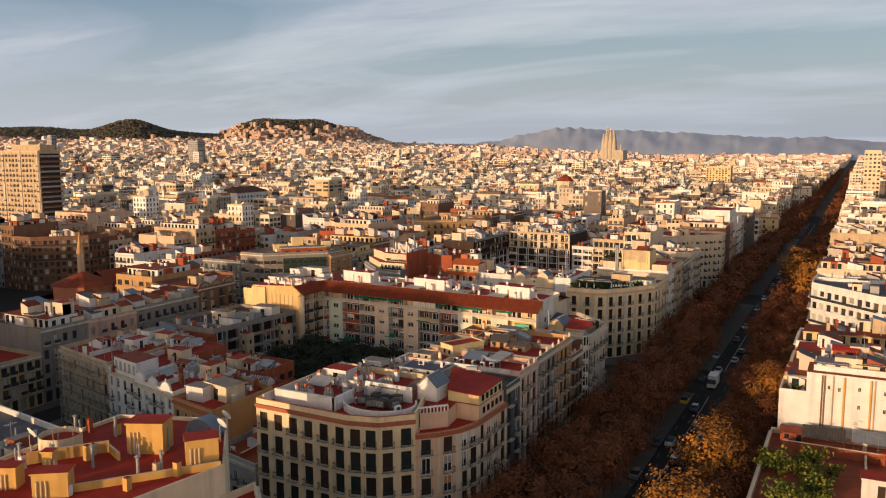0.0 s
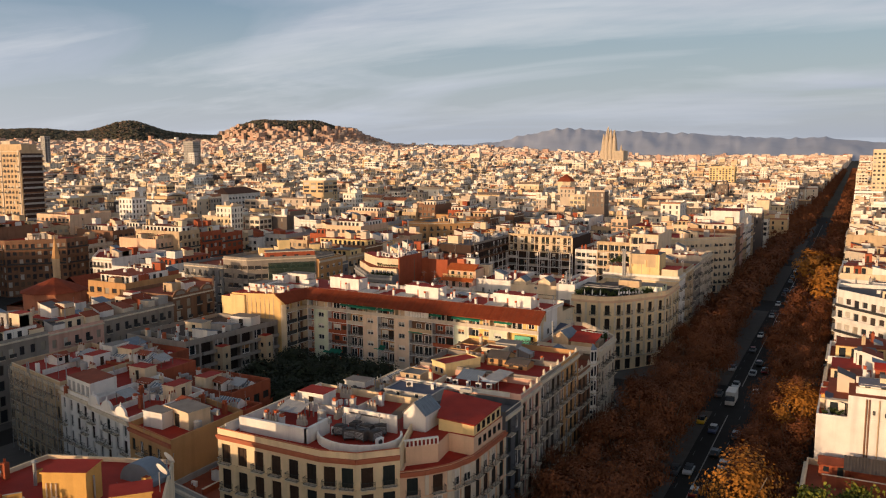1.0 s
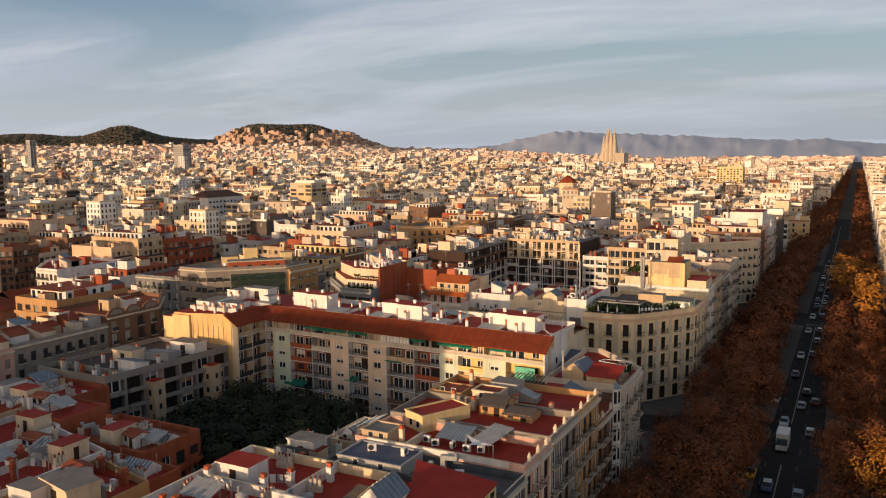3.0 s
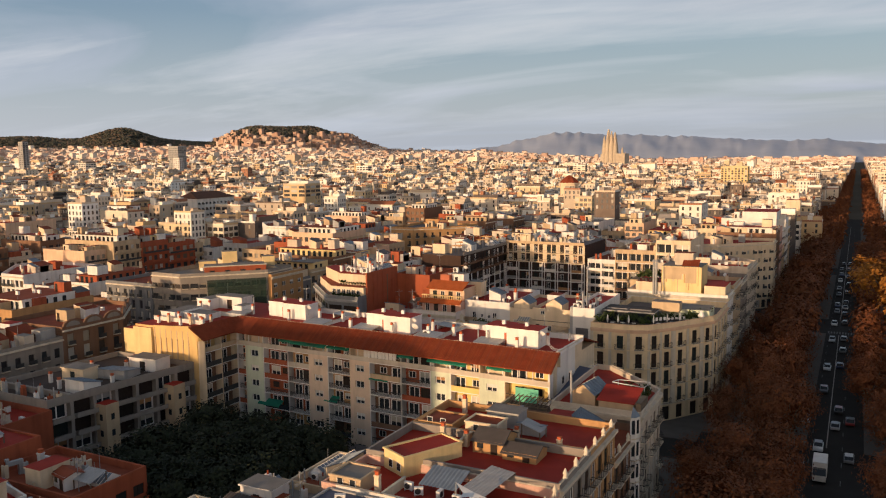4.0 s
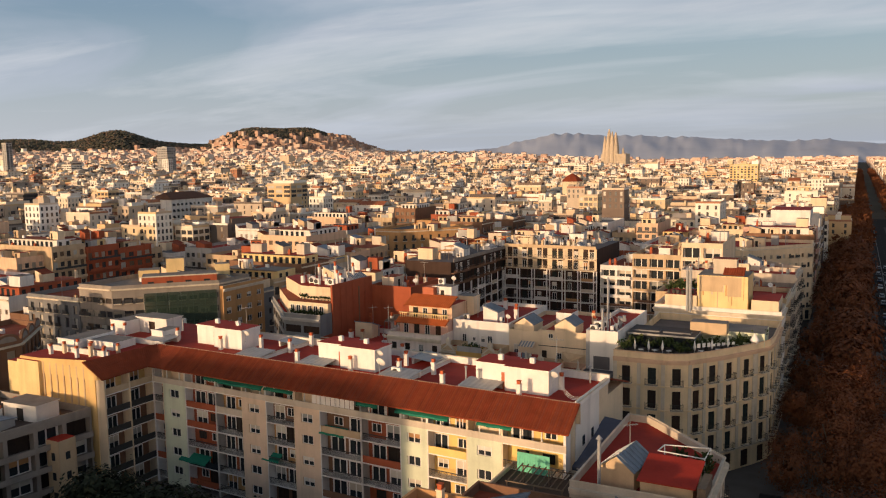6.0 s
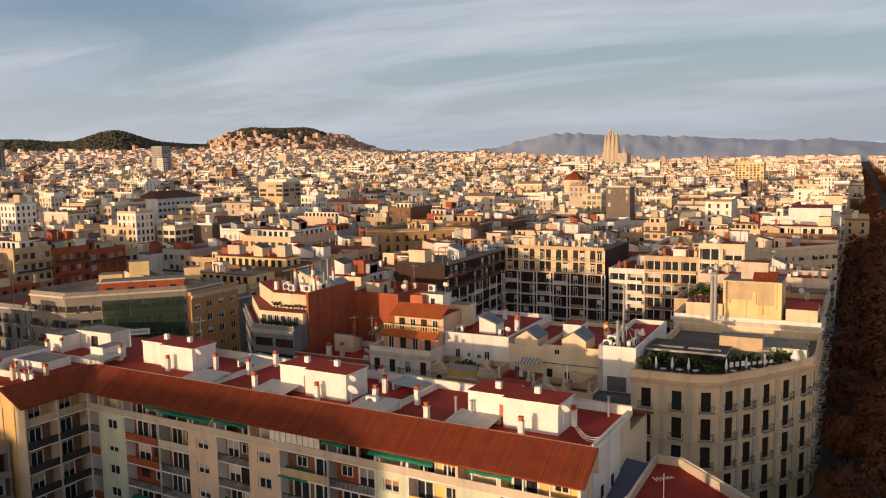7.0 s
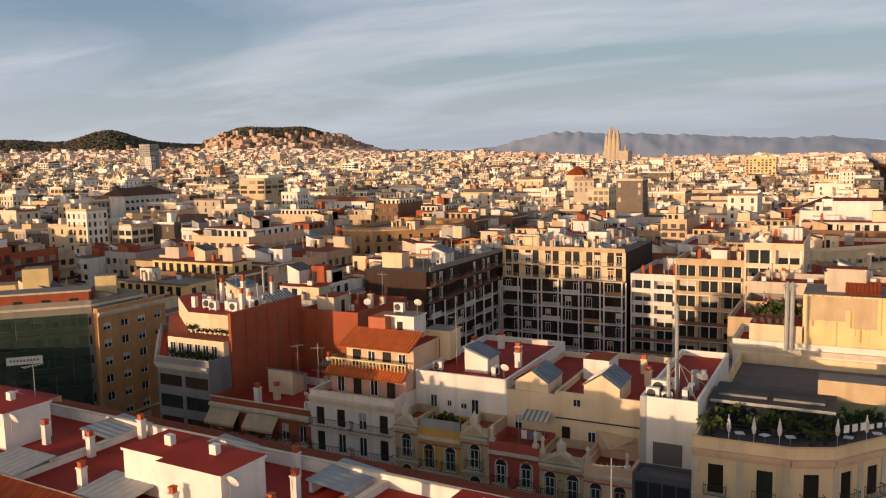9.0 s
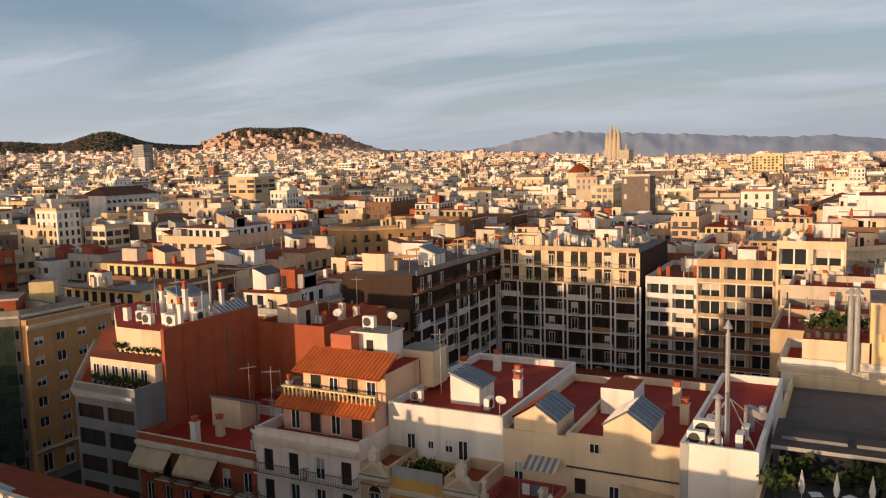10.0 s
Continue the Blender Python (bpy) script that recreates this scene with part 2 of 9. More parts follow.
POTLEAF = material("pot_plant_leaf", (0.03, 0.05, 0.02), 0.7, 0.3, 0.25, 4, 0.0, palette=[(0.03, 0.05, 0.016), (0.05, 0.07, 0.02), (0.022, 0.036, 0.014), (0.06, 0.075, 0.025)], island=True)
# bright yellow-green: the sun on the roof garden is in the palette
GARDENLEAF = material("sunlit_garden_leaf", (0.09, 0.13, 0.02), 0.7, 0.3, 0.25, 4, 0.0, palette=[(0.09, 0.115, 0.02), (0.15, 0.165, 0.025), (0.2, 0.19, 0.03), (0.06, 0.08, 0.02)], island=True)
FAR_WALL = material("far_wall", (0.6, 0.5, 0.4), 0.9, 0.2, 0.2, 2.5, 0.0, island=True, palette=[
    (0.70, 0.60, 0.46), (0.80, 0.75, 0.66), (0.60, 0.43, 0.24), (0.48, 0.40, 0.31), (0.74, 0.65, 0.50), (0.36, 0.17, 0.10), (0.56, 0.44, 0.31), (0.66, 0.57, 0.45), (0.80, 0.78, 0.73), (0.17, 0.13, 0.105), (0.62, 0.49, 0.31), (0.74, 0.69, 0.60), (0.32, 0.28, 0.24), (0.62, 0.48, 0.35), (0.12, 0.10, 0.09), (0.76, 0.71, 0.62)])
# low-contrast rosy walls: distance haze is mixed into the palette
FAR_HAZED = material("far_hazed_wall", (0.6, 0.5, 0.4), 0.9, 0.2, 0.2, 2.5, 0.0, island=True, palette=[
    (0.62, 0.50, 0.40), (0.72, 0.62, 0.52), (0.56, 0.41, 0.31), (0.50, 0.33, 0.25), (0.74, 0.68, 0.60), (0.46, 0.31, 0.24), (0.64, 0.55, 0.46), (0.58, 0.47, 0.38)])
FAR_HILL = material("hill_house_wall", (0.45, 0.3, 0.22), 0.9, 0.2, 0.2, 2.5, 0.0, island=True, palette=[(0.46, 0.31, 0.23), (0.37, 0.24, 0.18), (0.52, 0.40, 0.31), (0.32, 0.22, 0.16), (0.44, 0.28, 0.2)])
FAR_ROOF = material("far_roof", (0.4, 0.2, 0.1), 0.9, 0.3, 0.2, 2.5, 0.0, island=True, palette=[
    (0.25, 0.045, 0.025), (0.28, 0.10, 0.05), (0.36, 0.31, 0.26), (0.24, 0.12, 0.08), (0.50, 0.43, 0.36), (0.34, 0.085, 0.03), (0.22, 0.195, 0.18), (0.34, 0.21, 0.15)])


# ---- mesh building ----
class Mesh:
    """Collects quads and boxes into one mesh."""

    def __init__(self, m=None):
        self.v, self.f, self.i, self.mats, self.m = [], [], [], [], m

    def slot(self, mat):
        if mat not in self.mats:
            self.mats.append(mat)
        return self.mats.index(mat)

    def add(self, pts, faces, mat):
        n, s = len(self.v), self.slot(mat)
        if self.m:
            pts = [tuple(self.m @ Vector(p)) for p in pts]
        self.v.extend(pts)
        for f in faces:
            self.f.append([n + k for k in f])
            self.i.append(s)

    def quad(self, a, b, c, d, mat):
        self.add([a, b, c, d], [(0, 1, 2, 3)], mat)

    def box(self, x0, y0, z0, x1, y1, z1, mat, top=None):
        p = [(x0, y0, z0), (x1, y0, z0), (x1, y1, z0), (x0, y1, z0), (x0, y0, z1), (x1, y0, z1), (x1, y1, z1), (x0, y1, z1)]
        self.add(p, [(0, 1, 5, 4), (1, 2, 6, 5), (2, 3, 7, 6), (3, 0, 4, 7), (3, 2, 1, 0)] + ([] if top else [(4, 5, 6, 7)]), mat)
        if top:
            self.add(p[4:], [(0, 1, 2, 3)], top)

    def prism(self, poly, z0, z1, side, top=None):
        n = len(poly)
        p = [(x, y, z0) for x, y in poly] + [(x, y, z1) for x, y in poly]
        self.add(p, [(k, (k + 1) % n, n + (k + 1) % n, n + k) for k in range(n)], side)
        self.add(p[n:], [tuple(range(n))], top or side)
        self.add(p[:n], [tuple(reversed(range(n)))], side)

    def tube(self, x, y, z0, z1, r0, r1, n, mat, lid=True):
        p = [(x + r * math.cos(6.28318 * k / n), y + r * math.sin(6.28318 * k / n), z) for r, z in ((r0, z0), (r1, z1)) for k in range(n)]
        self.add(p, [(k, (k + 1) % n, n + (k + 1) % n, n + k) for k in range(n)] + ([tuple(range(n, 2 * n))] if lid else []), mat)

    def lathe(self, profile, n, mat):
        """A closed turned body from (radius, height) pairs."""
        p = [(r * math.cos(6.28318 * k / n), r * math.sin(6.28318 * k / n), z) for r, z in profile for k in range(n)]
        self.add(p, [(j * n + k, j * n + (k + 1) % n, (j + 1) * n + (k + 1) % n, (j + 1) * n + k) for j in range(len(profile) - 1) for k in range(n)] + [tuple(range((len(profile) - 1) * n, len(profile) * n))], mat)

    def rod(self, a, b, r, mat, n=4):
        a, b = Vector(a), Vector(b)
        q = (b - a).to_track_quat("Z", "Y").to_matrix()
        p = [tuple(c + q @ Vector((r * math.cos(6.28318 * (k + .5) / n), r * math.sin(6.28318 * (k + .5) / n), 0))) for c in (a, b) for k in range(n)]
        self.add(p, [(k, (k + 1) % n, n + (k + 1) % n, n + k) for k in range(n)] + [tuple(range(n, 2 * n)), tuple(reversed(range(n)))], mat)

    def data(self, name):
        me = bpy.data.meshes.new(name)
        me.from_pydata(self.v, [], self.f)
        for m in self.mats:
            me.materials.append(m)
        me.polygons.foreach_set("material_index", self.i)
        me.update()
        return me


def part(name, mesh, parent=None, label="", m=None):
    """Links a mesh, or shared mesh data, as one object, under parent where there is one."""
    ob = new(name, mesh.data(name) if isinstance(mesh, Mesh) else mesh)
    if parent:
        ob.parent = parent
    if m:
        ob.matrix_basis = m
    return tagged(ob, label)


def thing(name, label, category, m=None, group="", kind=""):
    ob = new(name)
    ob.empty_display_size = 0.5
    if m:
        ob.matrix_basis = m
    return tagged(ob, label, category, group, kind)


PROTO = {}


def place(build, m, *args):
    """A thing of the kind that build makes: built once, then copied."""
    key = (build, *args)
    if key not in PROTO:
        PROTO[key] = build(*args)
        PROTO[key].matrix_basis = m
        return PROTO[key]
    q = PROTO[key].scale
    return copy_thing(PROTO[key], m @ Matrix.Diagonal((1 / q.x, 1 / q.y, 1 / q.z, 1)))


def at(x, y, z, turn=0, s=1.0):
    return pose(x, y, z, 0, 0, turn) @ Matrix.Diagonal((*((s, s, s) if isinstance(s, (int, float)) else s), 1))


def netting(name, c, alpha):
    m = material(name, c, 0.9, 0.25, 0.5, 5, 0.1)
    m.node_tree.nodes["Principled BSDF"].inputs["Alpha"].default_value = alpha
    return m


GREEN_NET = netting("green_scaffold_net", (0.028, 0.05, 0.038), 0.8)
PALE_NET = netting("pale_scaffold_net", (0.42, 0.35, 0.26), 0.38)

# ---- ground ----
def hill(x, y):
    """Height of the wooded hills above the sloping plain."""
    d, a = math.hypot(x, y), math.degrees(math.atan2(-x, max(y, 1)))
    if d < 2000:
        return 0.0
    h = 0.0
    for ha, hd, hh, wa, wd in ((41.0, 3600, 112, 2.3, 400), (38.8, 3600, 40, 1.6, 400), (36.6, 3650, 104, 2.0, 420), (34.0, 3700, 46, 1.8, 400), (49.2, 3750, 94, 2.4, 420), (54, 3900, 52, 4.0, 430), (59, 3950, 58, 4.5, 430), (45.0, 4000, 46, 3, 400)):
        h += hh * math.exp(-((a - ha) / wa) ** 2 - ((d - hd) / wd) ** 2)
    return h * (1 + .12 * noise.noise((x * .004, y * .004, 0)))


def rise(x, y):
    """Height of the land: flat near, rising towards the hills."""
    d, a = math.hypot(x, y), math.degrees(math.atan2(-x, max(y, 1)))
    k = min(max((d - 750) / 3300, 0), 1.25)
    full = 6 + 46 * min(max((a - 14) / 12, 0), 1.0) + 24 * min(max((a - 26) / 12, 0), 1.3)
    return full * k + hill(x, y)


def grid_sheet(name, mat, a0, a1, na, dists, height):
    me = Mesh()
    pts = [(-d * math.sin(radians(a0 + (a1 - a0) * i / na)), d * math.cos(radians(a0 + (a1 - a0) * i / na))) for d in dists for i in range(na + 1)]
    me.add([(x, y, height(x, y)) for x, y in pts], [(j * (na + 1) + i + 1, j * (na + 1) + i, (j + 1) * (na + 1) + i, (j + 1) * (na + 1) + i + 1) for j in range(len(dists) - 1) for i in range(na)], mat)
    return part(name, me)


LAND = material("far_ground", (0.10, 0.085, 0.06), 0.95, 0.4, 0.01, 0.08, 0.0, palette=None)
ground = grid_sheet("ground", LAND, -180, 180, 240, [0.5, 200, 700] + [700 + 110 * k for k in range(1, 39)], lambda x, y: rise(x, y) - 0.3 if math.hypot(x, y) > 10 else -0.3)
tagged(ground, "dark earth and streets running out to the hills", "ground", kind="structure")

# ---- streets ----
AX0, AX1 = -46.0, -2.0            # the avenue between its two house fronts
PITCH, BLOCK = 133.0, 113.0


def street_sheet(name, x0, y0, x1, y1, z, mat, label, cat):
    me = Mesh()
    me.box(x0, y0, z - 0.25, x1, y1, z, mat)
    return tagged(part(name, me), label, cat, kind="structure")


street_sheet("road", -1000, -400, 500, 720, -0.02, ASPHALT, "dark asphalt of the streets between the blocks", "road")


# ---- houses ----
def inset(poly, d):
    """The polygon moved inwards by d; corners run anticlockwise."""
    n, out = len(poly), []
    for k in range(n):
        p0, p1, p2 = Vector(poly[k - 1]), Vector(poly[k]), Vector(poly[(k + 1) % n])
        a, b = (p1 - p0).normalized(), (p2 - p1).normalized()
        na, nb = Vector((-a.y, a.x)), Vector((-b.y, b.x))
        s = (na + nb)
        c = max(0.25, 1 + na.dot(nb))
        q = p1 + s * (d / c)
        out.append((q.x, q.y))
    return out


def window_mesh(kind):
    """A two-leaf window for an opening one metre wide and one high; local y points out of the wall."""
    me = Mesh()
    fm = SHUTTER if kind == "shut" else WHITE
    xs, zs = [-.5, -.41, -.03, .03, .41, .5], [0, .05, .95, 1]
    if kind == "blind":
        zs = [0, .05, .5, .95, 1]
    nz = len(zs)
    pts = [(x, .05, z) for x in xs for z in zs]
    faces, glass, blind = [], [], []
    for i in range(5):
        for j in range(nz - 1):
            q = (i * nz + j, i * nz + j + 1, (i + 1) * nz + j + 1, (i + 1) * nz + j)
            if i in (1, 3) and 0 < j < nz - 2:
                n = len(pts)
                pts += [(pts[k][0], .0 if not (kind == "blind" and j == 2) else .03, pts[k][2]) for k in q]
                faces += [(q[k], q[(k + 1) % 4], n + (k + 1) % 4, n + k) for k in range(4)]
                (blind if kind == "blind" and j == 2 else glass).append((n, n + 1, n + 2, n + 3))
            else:
                faces.append(q)
    me.add(pts, faces, fm)
    for fs, mat in ((glass, SHUTTER if kind == "shut" else GLASS), (blind, BLIND)):
        s_ = me.slot(mat) if fs else 0
        for f in fs:
            me.f.append(list(f))
            me.i.append(s_)
    return me.data("window")


def balcony_mesh(w):
    """A stone slab with an iron rail of upright bars, for a french window."""
    me = Mesh()
    d = .75
    me.box(-w / 2, -0.05, -0.16, w / 2, d, 0.0, STONE)
    path = [(-w / 2, 0.0), (-w / 2, d - .04), (w / 2, d - .04), (w / 2, 0.0)]
    pts, faces = [], []
    for (x0, y0), (x1, y1) in zip(path, path[1:]):
        L = math.hypot(x1 - x0, y1 - y0)
        n = max(4, int(L / .17))
        b = len(pts)
        for k in range(n):
            for e in (0.0, .22):
                f = (k + e) / (n - .78)
                x, y = x0 + (x1 - x0) * f, y0 + (y1 - y0) * f
                pts += [(x, y, .0), (x, y, .08), (x, y, .95), (x, y, 1.02)]
        for k in range(2 * n - 1):
            p, q = b + 4 * k, b + 4 * k + 4
            faces += [(p + 2, q + 2, q + 3, p + 3), (p, q, q + 1, p + 1)]
            if k % 2 == 0:
                faces.append((p + 1, q + 1, q + 2, p + 2))
    me.add(pts, faces, IRON)
    return me.data("balcony")


WINDOW = {k: window_mesh(k) for k in ("shut", "glass", "blind")}
BALCONY = {w: balcony_mesh(w) for w in (2.0, 5.0)}


def facade(me, p0, p1, z0, z1, holes, mat, deep=0.28, pane=GLASS):
    """A wall from p0 to p1 with openings (u0, u1, v0, v1) that go in by deep."""
    p0, p1 = Vector(p0), Vector(p1)
    L = (p1 - p0).length
    t = (p1 - p0) / L
    n = Vector((t.y, -t.x))

    def P(u, v, d=0.0):
        q = p0 + t * u - n * d
        return (q.x, q.y, v)

    us = sorted({0.0, L, *[h[0] for h in holes], *[h[1] for h in holes]})
    vs = sorted({z0, z1, *[h[2] for h in holes], *[h[3] for h in holes]})
    for a, b in zip(us, us[1:]):
        if b - a < 1e-4:
            continue
        run = None
        for c, d in zip(vs, vs[1:]):
            um, vm = (a + b) / 2, (c + d) / 2
            solid = not any(h[0] < um < h[1] and h[2] < vm < h[3] for h in holes)
            if solid:
                run = (run[0], d) if run else (c, d)
            if run and (not solid or d == vs[-1]):
                me.quad(P(a, run[0]), P(b, run[0]), P(b, run[1]), P(a, run[1]), mat)
                run = None
    for a, b, c, d in holes:
        me.quad(P(a, c), P(a, c, deep), P(a, d, deep), P(a, d), mat)
        me.quad(P(b, c, deep), P(b, c), P(b, d), P(b, d, deep), mat)
        me.quad(P(a, d), P(a, d, deep), P(b, d, deep), P(b, d), mat)
        me.quad(P(a, c, deep), P(a, c), P(b, c), P(b, c, deep), mat)
        me.quad(P(a, c, deep), P(b, c, deep), P(b, d, deep), P(a, d, deep), pane)
    return t, n


def house(poly, H, edges, wall, roof, label, floors=6, lod=0, bay=2.7, cornice=STONE, parapet=1.0, base=0.0, rnd=None, ground=4.0, ww=1.1, wh=2.35, name="apartment_building", balc=0.62, kinds=("shut", "shut", "glass", "blind"), bands=0, loggia=0.0, pilasters=True):
    """A flat-roofed town house. edges: for each side s street, c courtyard, p party wall, n none."""
    rnd = rnd or random
    cx, cy = sum(p[0] for p in poly) / len(poly), sum(p[1] for p in poly) / len(poly)
    root = thing(name, label, "building", Matrix.Translation((cx, cy, base)), group="city houses")
    poly = [(x - cx, y - cy) for x, y in poly]
    body, top = Mesh(), H + parapet
    units, galleries, rails, belts, strips = [], {}, [], {}, []
    fh = (H - ground) / max(1, floors - 1)
    for k, e in enumerate(edges):
        p0, p1 = poly[k], poly[(k + 1) % len(poly)]
        L = math.dist(p0, p1)
        holes = []
        if e in "sc" and L > 2.2:
            nb = max(1, round(L / bay))
            for f in range(floors):
                zf = 0.2 if f == 0 else ground + fh * (f - 1)
                for b in range(nb):
                    u = L * (b + 0.5) / nb
                    if e == "s":
                        w = ww if f else min(1.8, L / nb - 0.7)
                        h = wh if f < floors - 1 else wh - .25
                        holes.append((u - w / 2, u + w / 2, zf + 0.12, zf + 0.12 + min(h, fh - 0.6) if f else zf + 3.0))
                    else:
                        w = (L / nb) * (0.86 if loggia else 0.62)
                        holes.append((u - w / 2, u + w / 2, zf + 0.15 if loggia else zf + 0.9 if b % 2 else zf + 0.15, zf + (fh - .35 if loggia and f else min(2.4, fh - 0.5))))
        if e == "p" and lod == 1 and L > 7 and rnd.random() < .55:
            # odd small windows high in a party wall
            for u in (L * .3, L * .62)[:rnd.randint(1, 2)]:
                for f in range(3):
                    holes.append((u - .45, u + .45, H - 2.6 - 3.1 * f, H - 1.3 - 3.1 * f))
        t, n = facade(body, p0, p1, 0, top, holes, wall, 1.3 if loggia and e == "c" else .28, WINMIX if lod else GLASS)
        ang = math.degrees(math.atan2(t.y, t.x)) + 180
        for a, b, c, d in holes:
            q = Vector(p0) + t * ((a + b) / 2) - n * (1.26 if loggia and e == "c" else 0.2)
            units.append((q.x, q.y, c, ang, b - a, d - c))
            if e == "s" and lod < 2 and c > ground - 0.5 and rnd.random() < balc:
                q = Vector(p0) + t * ((a + b) / 2)
                rails.append((q.x, q.y, c - 0.02, ang))
        if e == "s":
            o = Vector((n.x, n.y)) * 0.45
            for z, hh, out, mm in ((H - 0.1, 0.35, 1.0, cornice),) if lod else ((H - 0.1, 0.35, 1.0, cornice), (H - 0.45, 0.35, 0.5, cornice), (ground - 0.3, 0.25, 0.45, STONE), (H + parapet - 0.02, 0.14, 0.2, cornice)) + tuple((ground + fh * f - .22, .24, bands, wall) for f in range(1, floors - 1) if bands):
                a0, a1 = Vector(p0) + 0 * t, Vector(p1)
                q0, q1 = a0 + o * out, a1 + o * out
                belt = belts.setdefault(round(z, 2), Mesh())
                belt.prism([(a0.x, a0.y), (q0.x, q0.y), (q1.x, q1.y), (a1.x, a1.y)], z, z + hh, mm)
        if bands and pilasters and e == "s" and L > 4:
            nb = max(1, round(L / bay))
            for b in range(nb + 1):
                q, o = Vector(p0) + t * min(max(L * b / nb, .3), L - .3), n * .12
                strips.append([(q - t * .3), (q - t * .3 + o), (q + t * .3 + o), (q + t * .3)])
        if e == "c" and L > 4:
            for f in range(max(1, floors - 3) if lod else 1, floors):
                o = Vector((n.x, n.y)) * 0.9
                zf = ground + fh * (f - 1)
                a0, a1 = Vector(p0) + t * 0.4, Vector(p1) - t * 0.4
                slabs = galleries.setdefault((k, f), Mesh())
                slabs.prism([(a0.x, a0.y), ((a0 + o).x, (a0 + o).y), ((a1 + o).x, (a1 + o).y), (a1.x, a1.y)], zf - 0.1, zf + 0.06, WHITE if loggia > 1.1 else wall)
                # on loggia houses the lower fronts turn brown, shade put into their colour
                slabs.prism([((a0 + o * .94).x, (a0 + o * .94).y), ((a0 + o).x, (a0 + o).y), ((a1 + o).x, (a1 + o).y), ((a1 + o * .94).x, (a1 + o * .94).y)], zf + 0.06, zf + 0.75, (wall if f > floors - 4 else WALLS["brown"]) if loggia else wall if f % 2 else IRON)
    inner = inset(poly, 0.28)
    m = len(poly)
    for k in range(m):
        a, b, c, d = poly[k], poly[(k + 1) % m], inner[(k + 1) % m], inner[k]
        body.quad((*a, top), (*b, top), (*c, top), (*d, top), wall)
        body.quad((*c, H), (*d, H), (*d, top), (*c, top), wall)
    part("wall", body, root)
    rm = Mesh()
    rm.add([(*p, H) for p in inner], [tuple(range(m))], roof)
    part("roof", rm, root)
    for slabs in galleries.values():
        part("gallery", slabs, root)
    for st in strips:
        pil = Mesh()
        pil.prism([(v.x, v.y) for v in st], ground, H - .5, STONE)
        part("pilaster", pil, root)
    for z, belt in belts.items():
        part("cornice" if z > H - 1 else "string_course", belt, root)
    if lod == 1:
        if rails:
            me = Mesh()
            for x, y, z, ang in rails:
                me.m = at(x, y, z, ang)
                me.box(-.85, -.05, -.14, .85, .62, 0, STONE)
                me.box(-.85, .56, .12, .85, .62, .95, IRON)
            tagged(part("ironwork", me, root), kind="stuff")
        units, rails = [], []
    for x, y, z, ang, w, h in units:
        part("window", WINDOW[rnd.choice(kinds)], root, m=at(x, y, z, ang, (w, 1, h)))
    for x, y, z, ang in rails:
        part("balcony", BALCONY[2.0], root, m=at(x, y, z, ang))
    return root


# ---- roof things ----
def stair_box(wall="white", roof="red"):
    root = thing("stair_house", "%s rendered stair house with a flat %s roof on a terrace" % (wall, roof), "stair house", group="roof sheds")
    me = Mesh()
    me.box(-2.2, -1.5, 0, 2.2, 1.5, 2.6, WALLS[wall])
    part("wall", me, root)
    me = Mesh()
    me.box(-2.35, -1.65, 2.6, 2.35, 1.65, 2.78, WALLS[wall], {"red": TERRACE, "grey": GRAVEL, "tile": TILE}[roof])
    part("roof", me, root)
    me = Mesh()
    me.box(-0.4, -1.54, 0.05, 0.45, -1.48, 2.05, SHUTTER)
    part("door", me, root)
    return root


def lean_to(wall="cream"):
    """A small shed whose sheet roof slopes one way."""
    root = thing("roof_shed", "small %s shed with a sloping blue-grey sheet roof" % wall, "shed", group="roof sheds")
    me = Mesh()
    me.add([(-1.5, -2, 0), (1.5, -2, 0), (1.5, 2, 0), (-1.5, 2, 0), (-1.5, -2, 3.0), (1.5, -2, 1.9), (1.5, 2, 1.9), (-1.5, 2, 3.0)], [(0, 1, 5, 4), (1, 2, 6, 5), (2, 3, 7, 6), (3, 0, 4, 7)], WALLS[wall])
    part("wall", me, root)
    me = Mesh()
    ys = [-2.15 + 4.3 * (k // 2 * 2 + (0.12 if k % 2 else 0)) / 12 for k in range(13)] + [2.15]
    pts = []
    for k, y in enumerate(ys):
        u = .09 if k % 2 else 0
        pts += [(-1.62, y, 3.1 + u), (1.7, y, 1.9 + u)]
        pts += [(-1.62, y + .02, 3.1), (1.7, y + .02, 1.9)] if k % 2 else []
    n = len(pts) // 2
    me.add(pts + [(x, y, z - .14) for x, y, z in pts], [(2 * k, 2 * k + 1, 2 * k + 3, 2 * k + 2) for k in range(n - 1)] + [(2 * n, 0, 2 * n - 2, 4 * n - 2), (2 * n + 1, 4 * n - 1, 2 * n - 1, 1), (2 * n, 2 * n + 1, 1, 0)], ZINC)
    part("roof", me, root)
    return root


def chimney(wall="white"):
    root = thing("chimney", "%s rendered chimney post with a terracotta cap" % wall, "chimney", group="roof chimneys")
    me = Mesh()
    me.box(-0.35, -0.35, 0, 0.35, 0.35, 1.7, WALLS[wall])
    me.box(-0.42, -0.42, 1.7, 0.42, 0.42, 1.82, WALLS[wall])
    part("shaft", me, root)
    me = Mesh()
    me.prism([(-.27, -.27), (.27, -.27), (.27, .27), (-.27, .27)], 1.82, 2.2, POT)
    me.prism([(-.34, -.34), (.34, -.34), (.34, .34), (-.34, .34)], 2.2, 2.28, POT)
    part("cap", me, root)
    return root


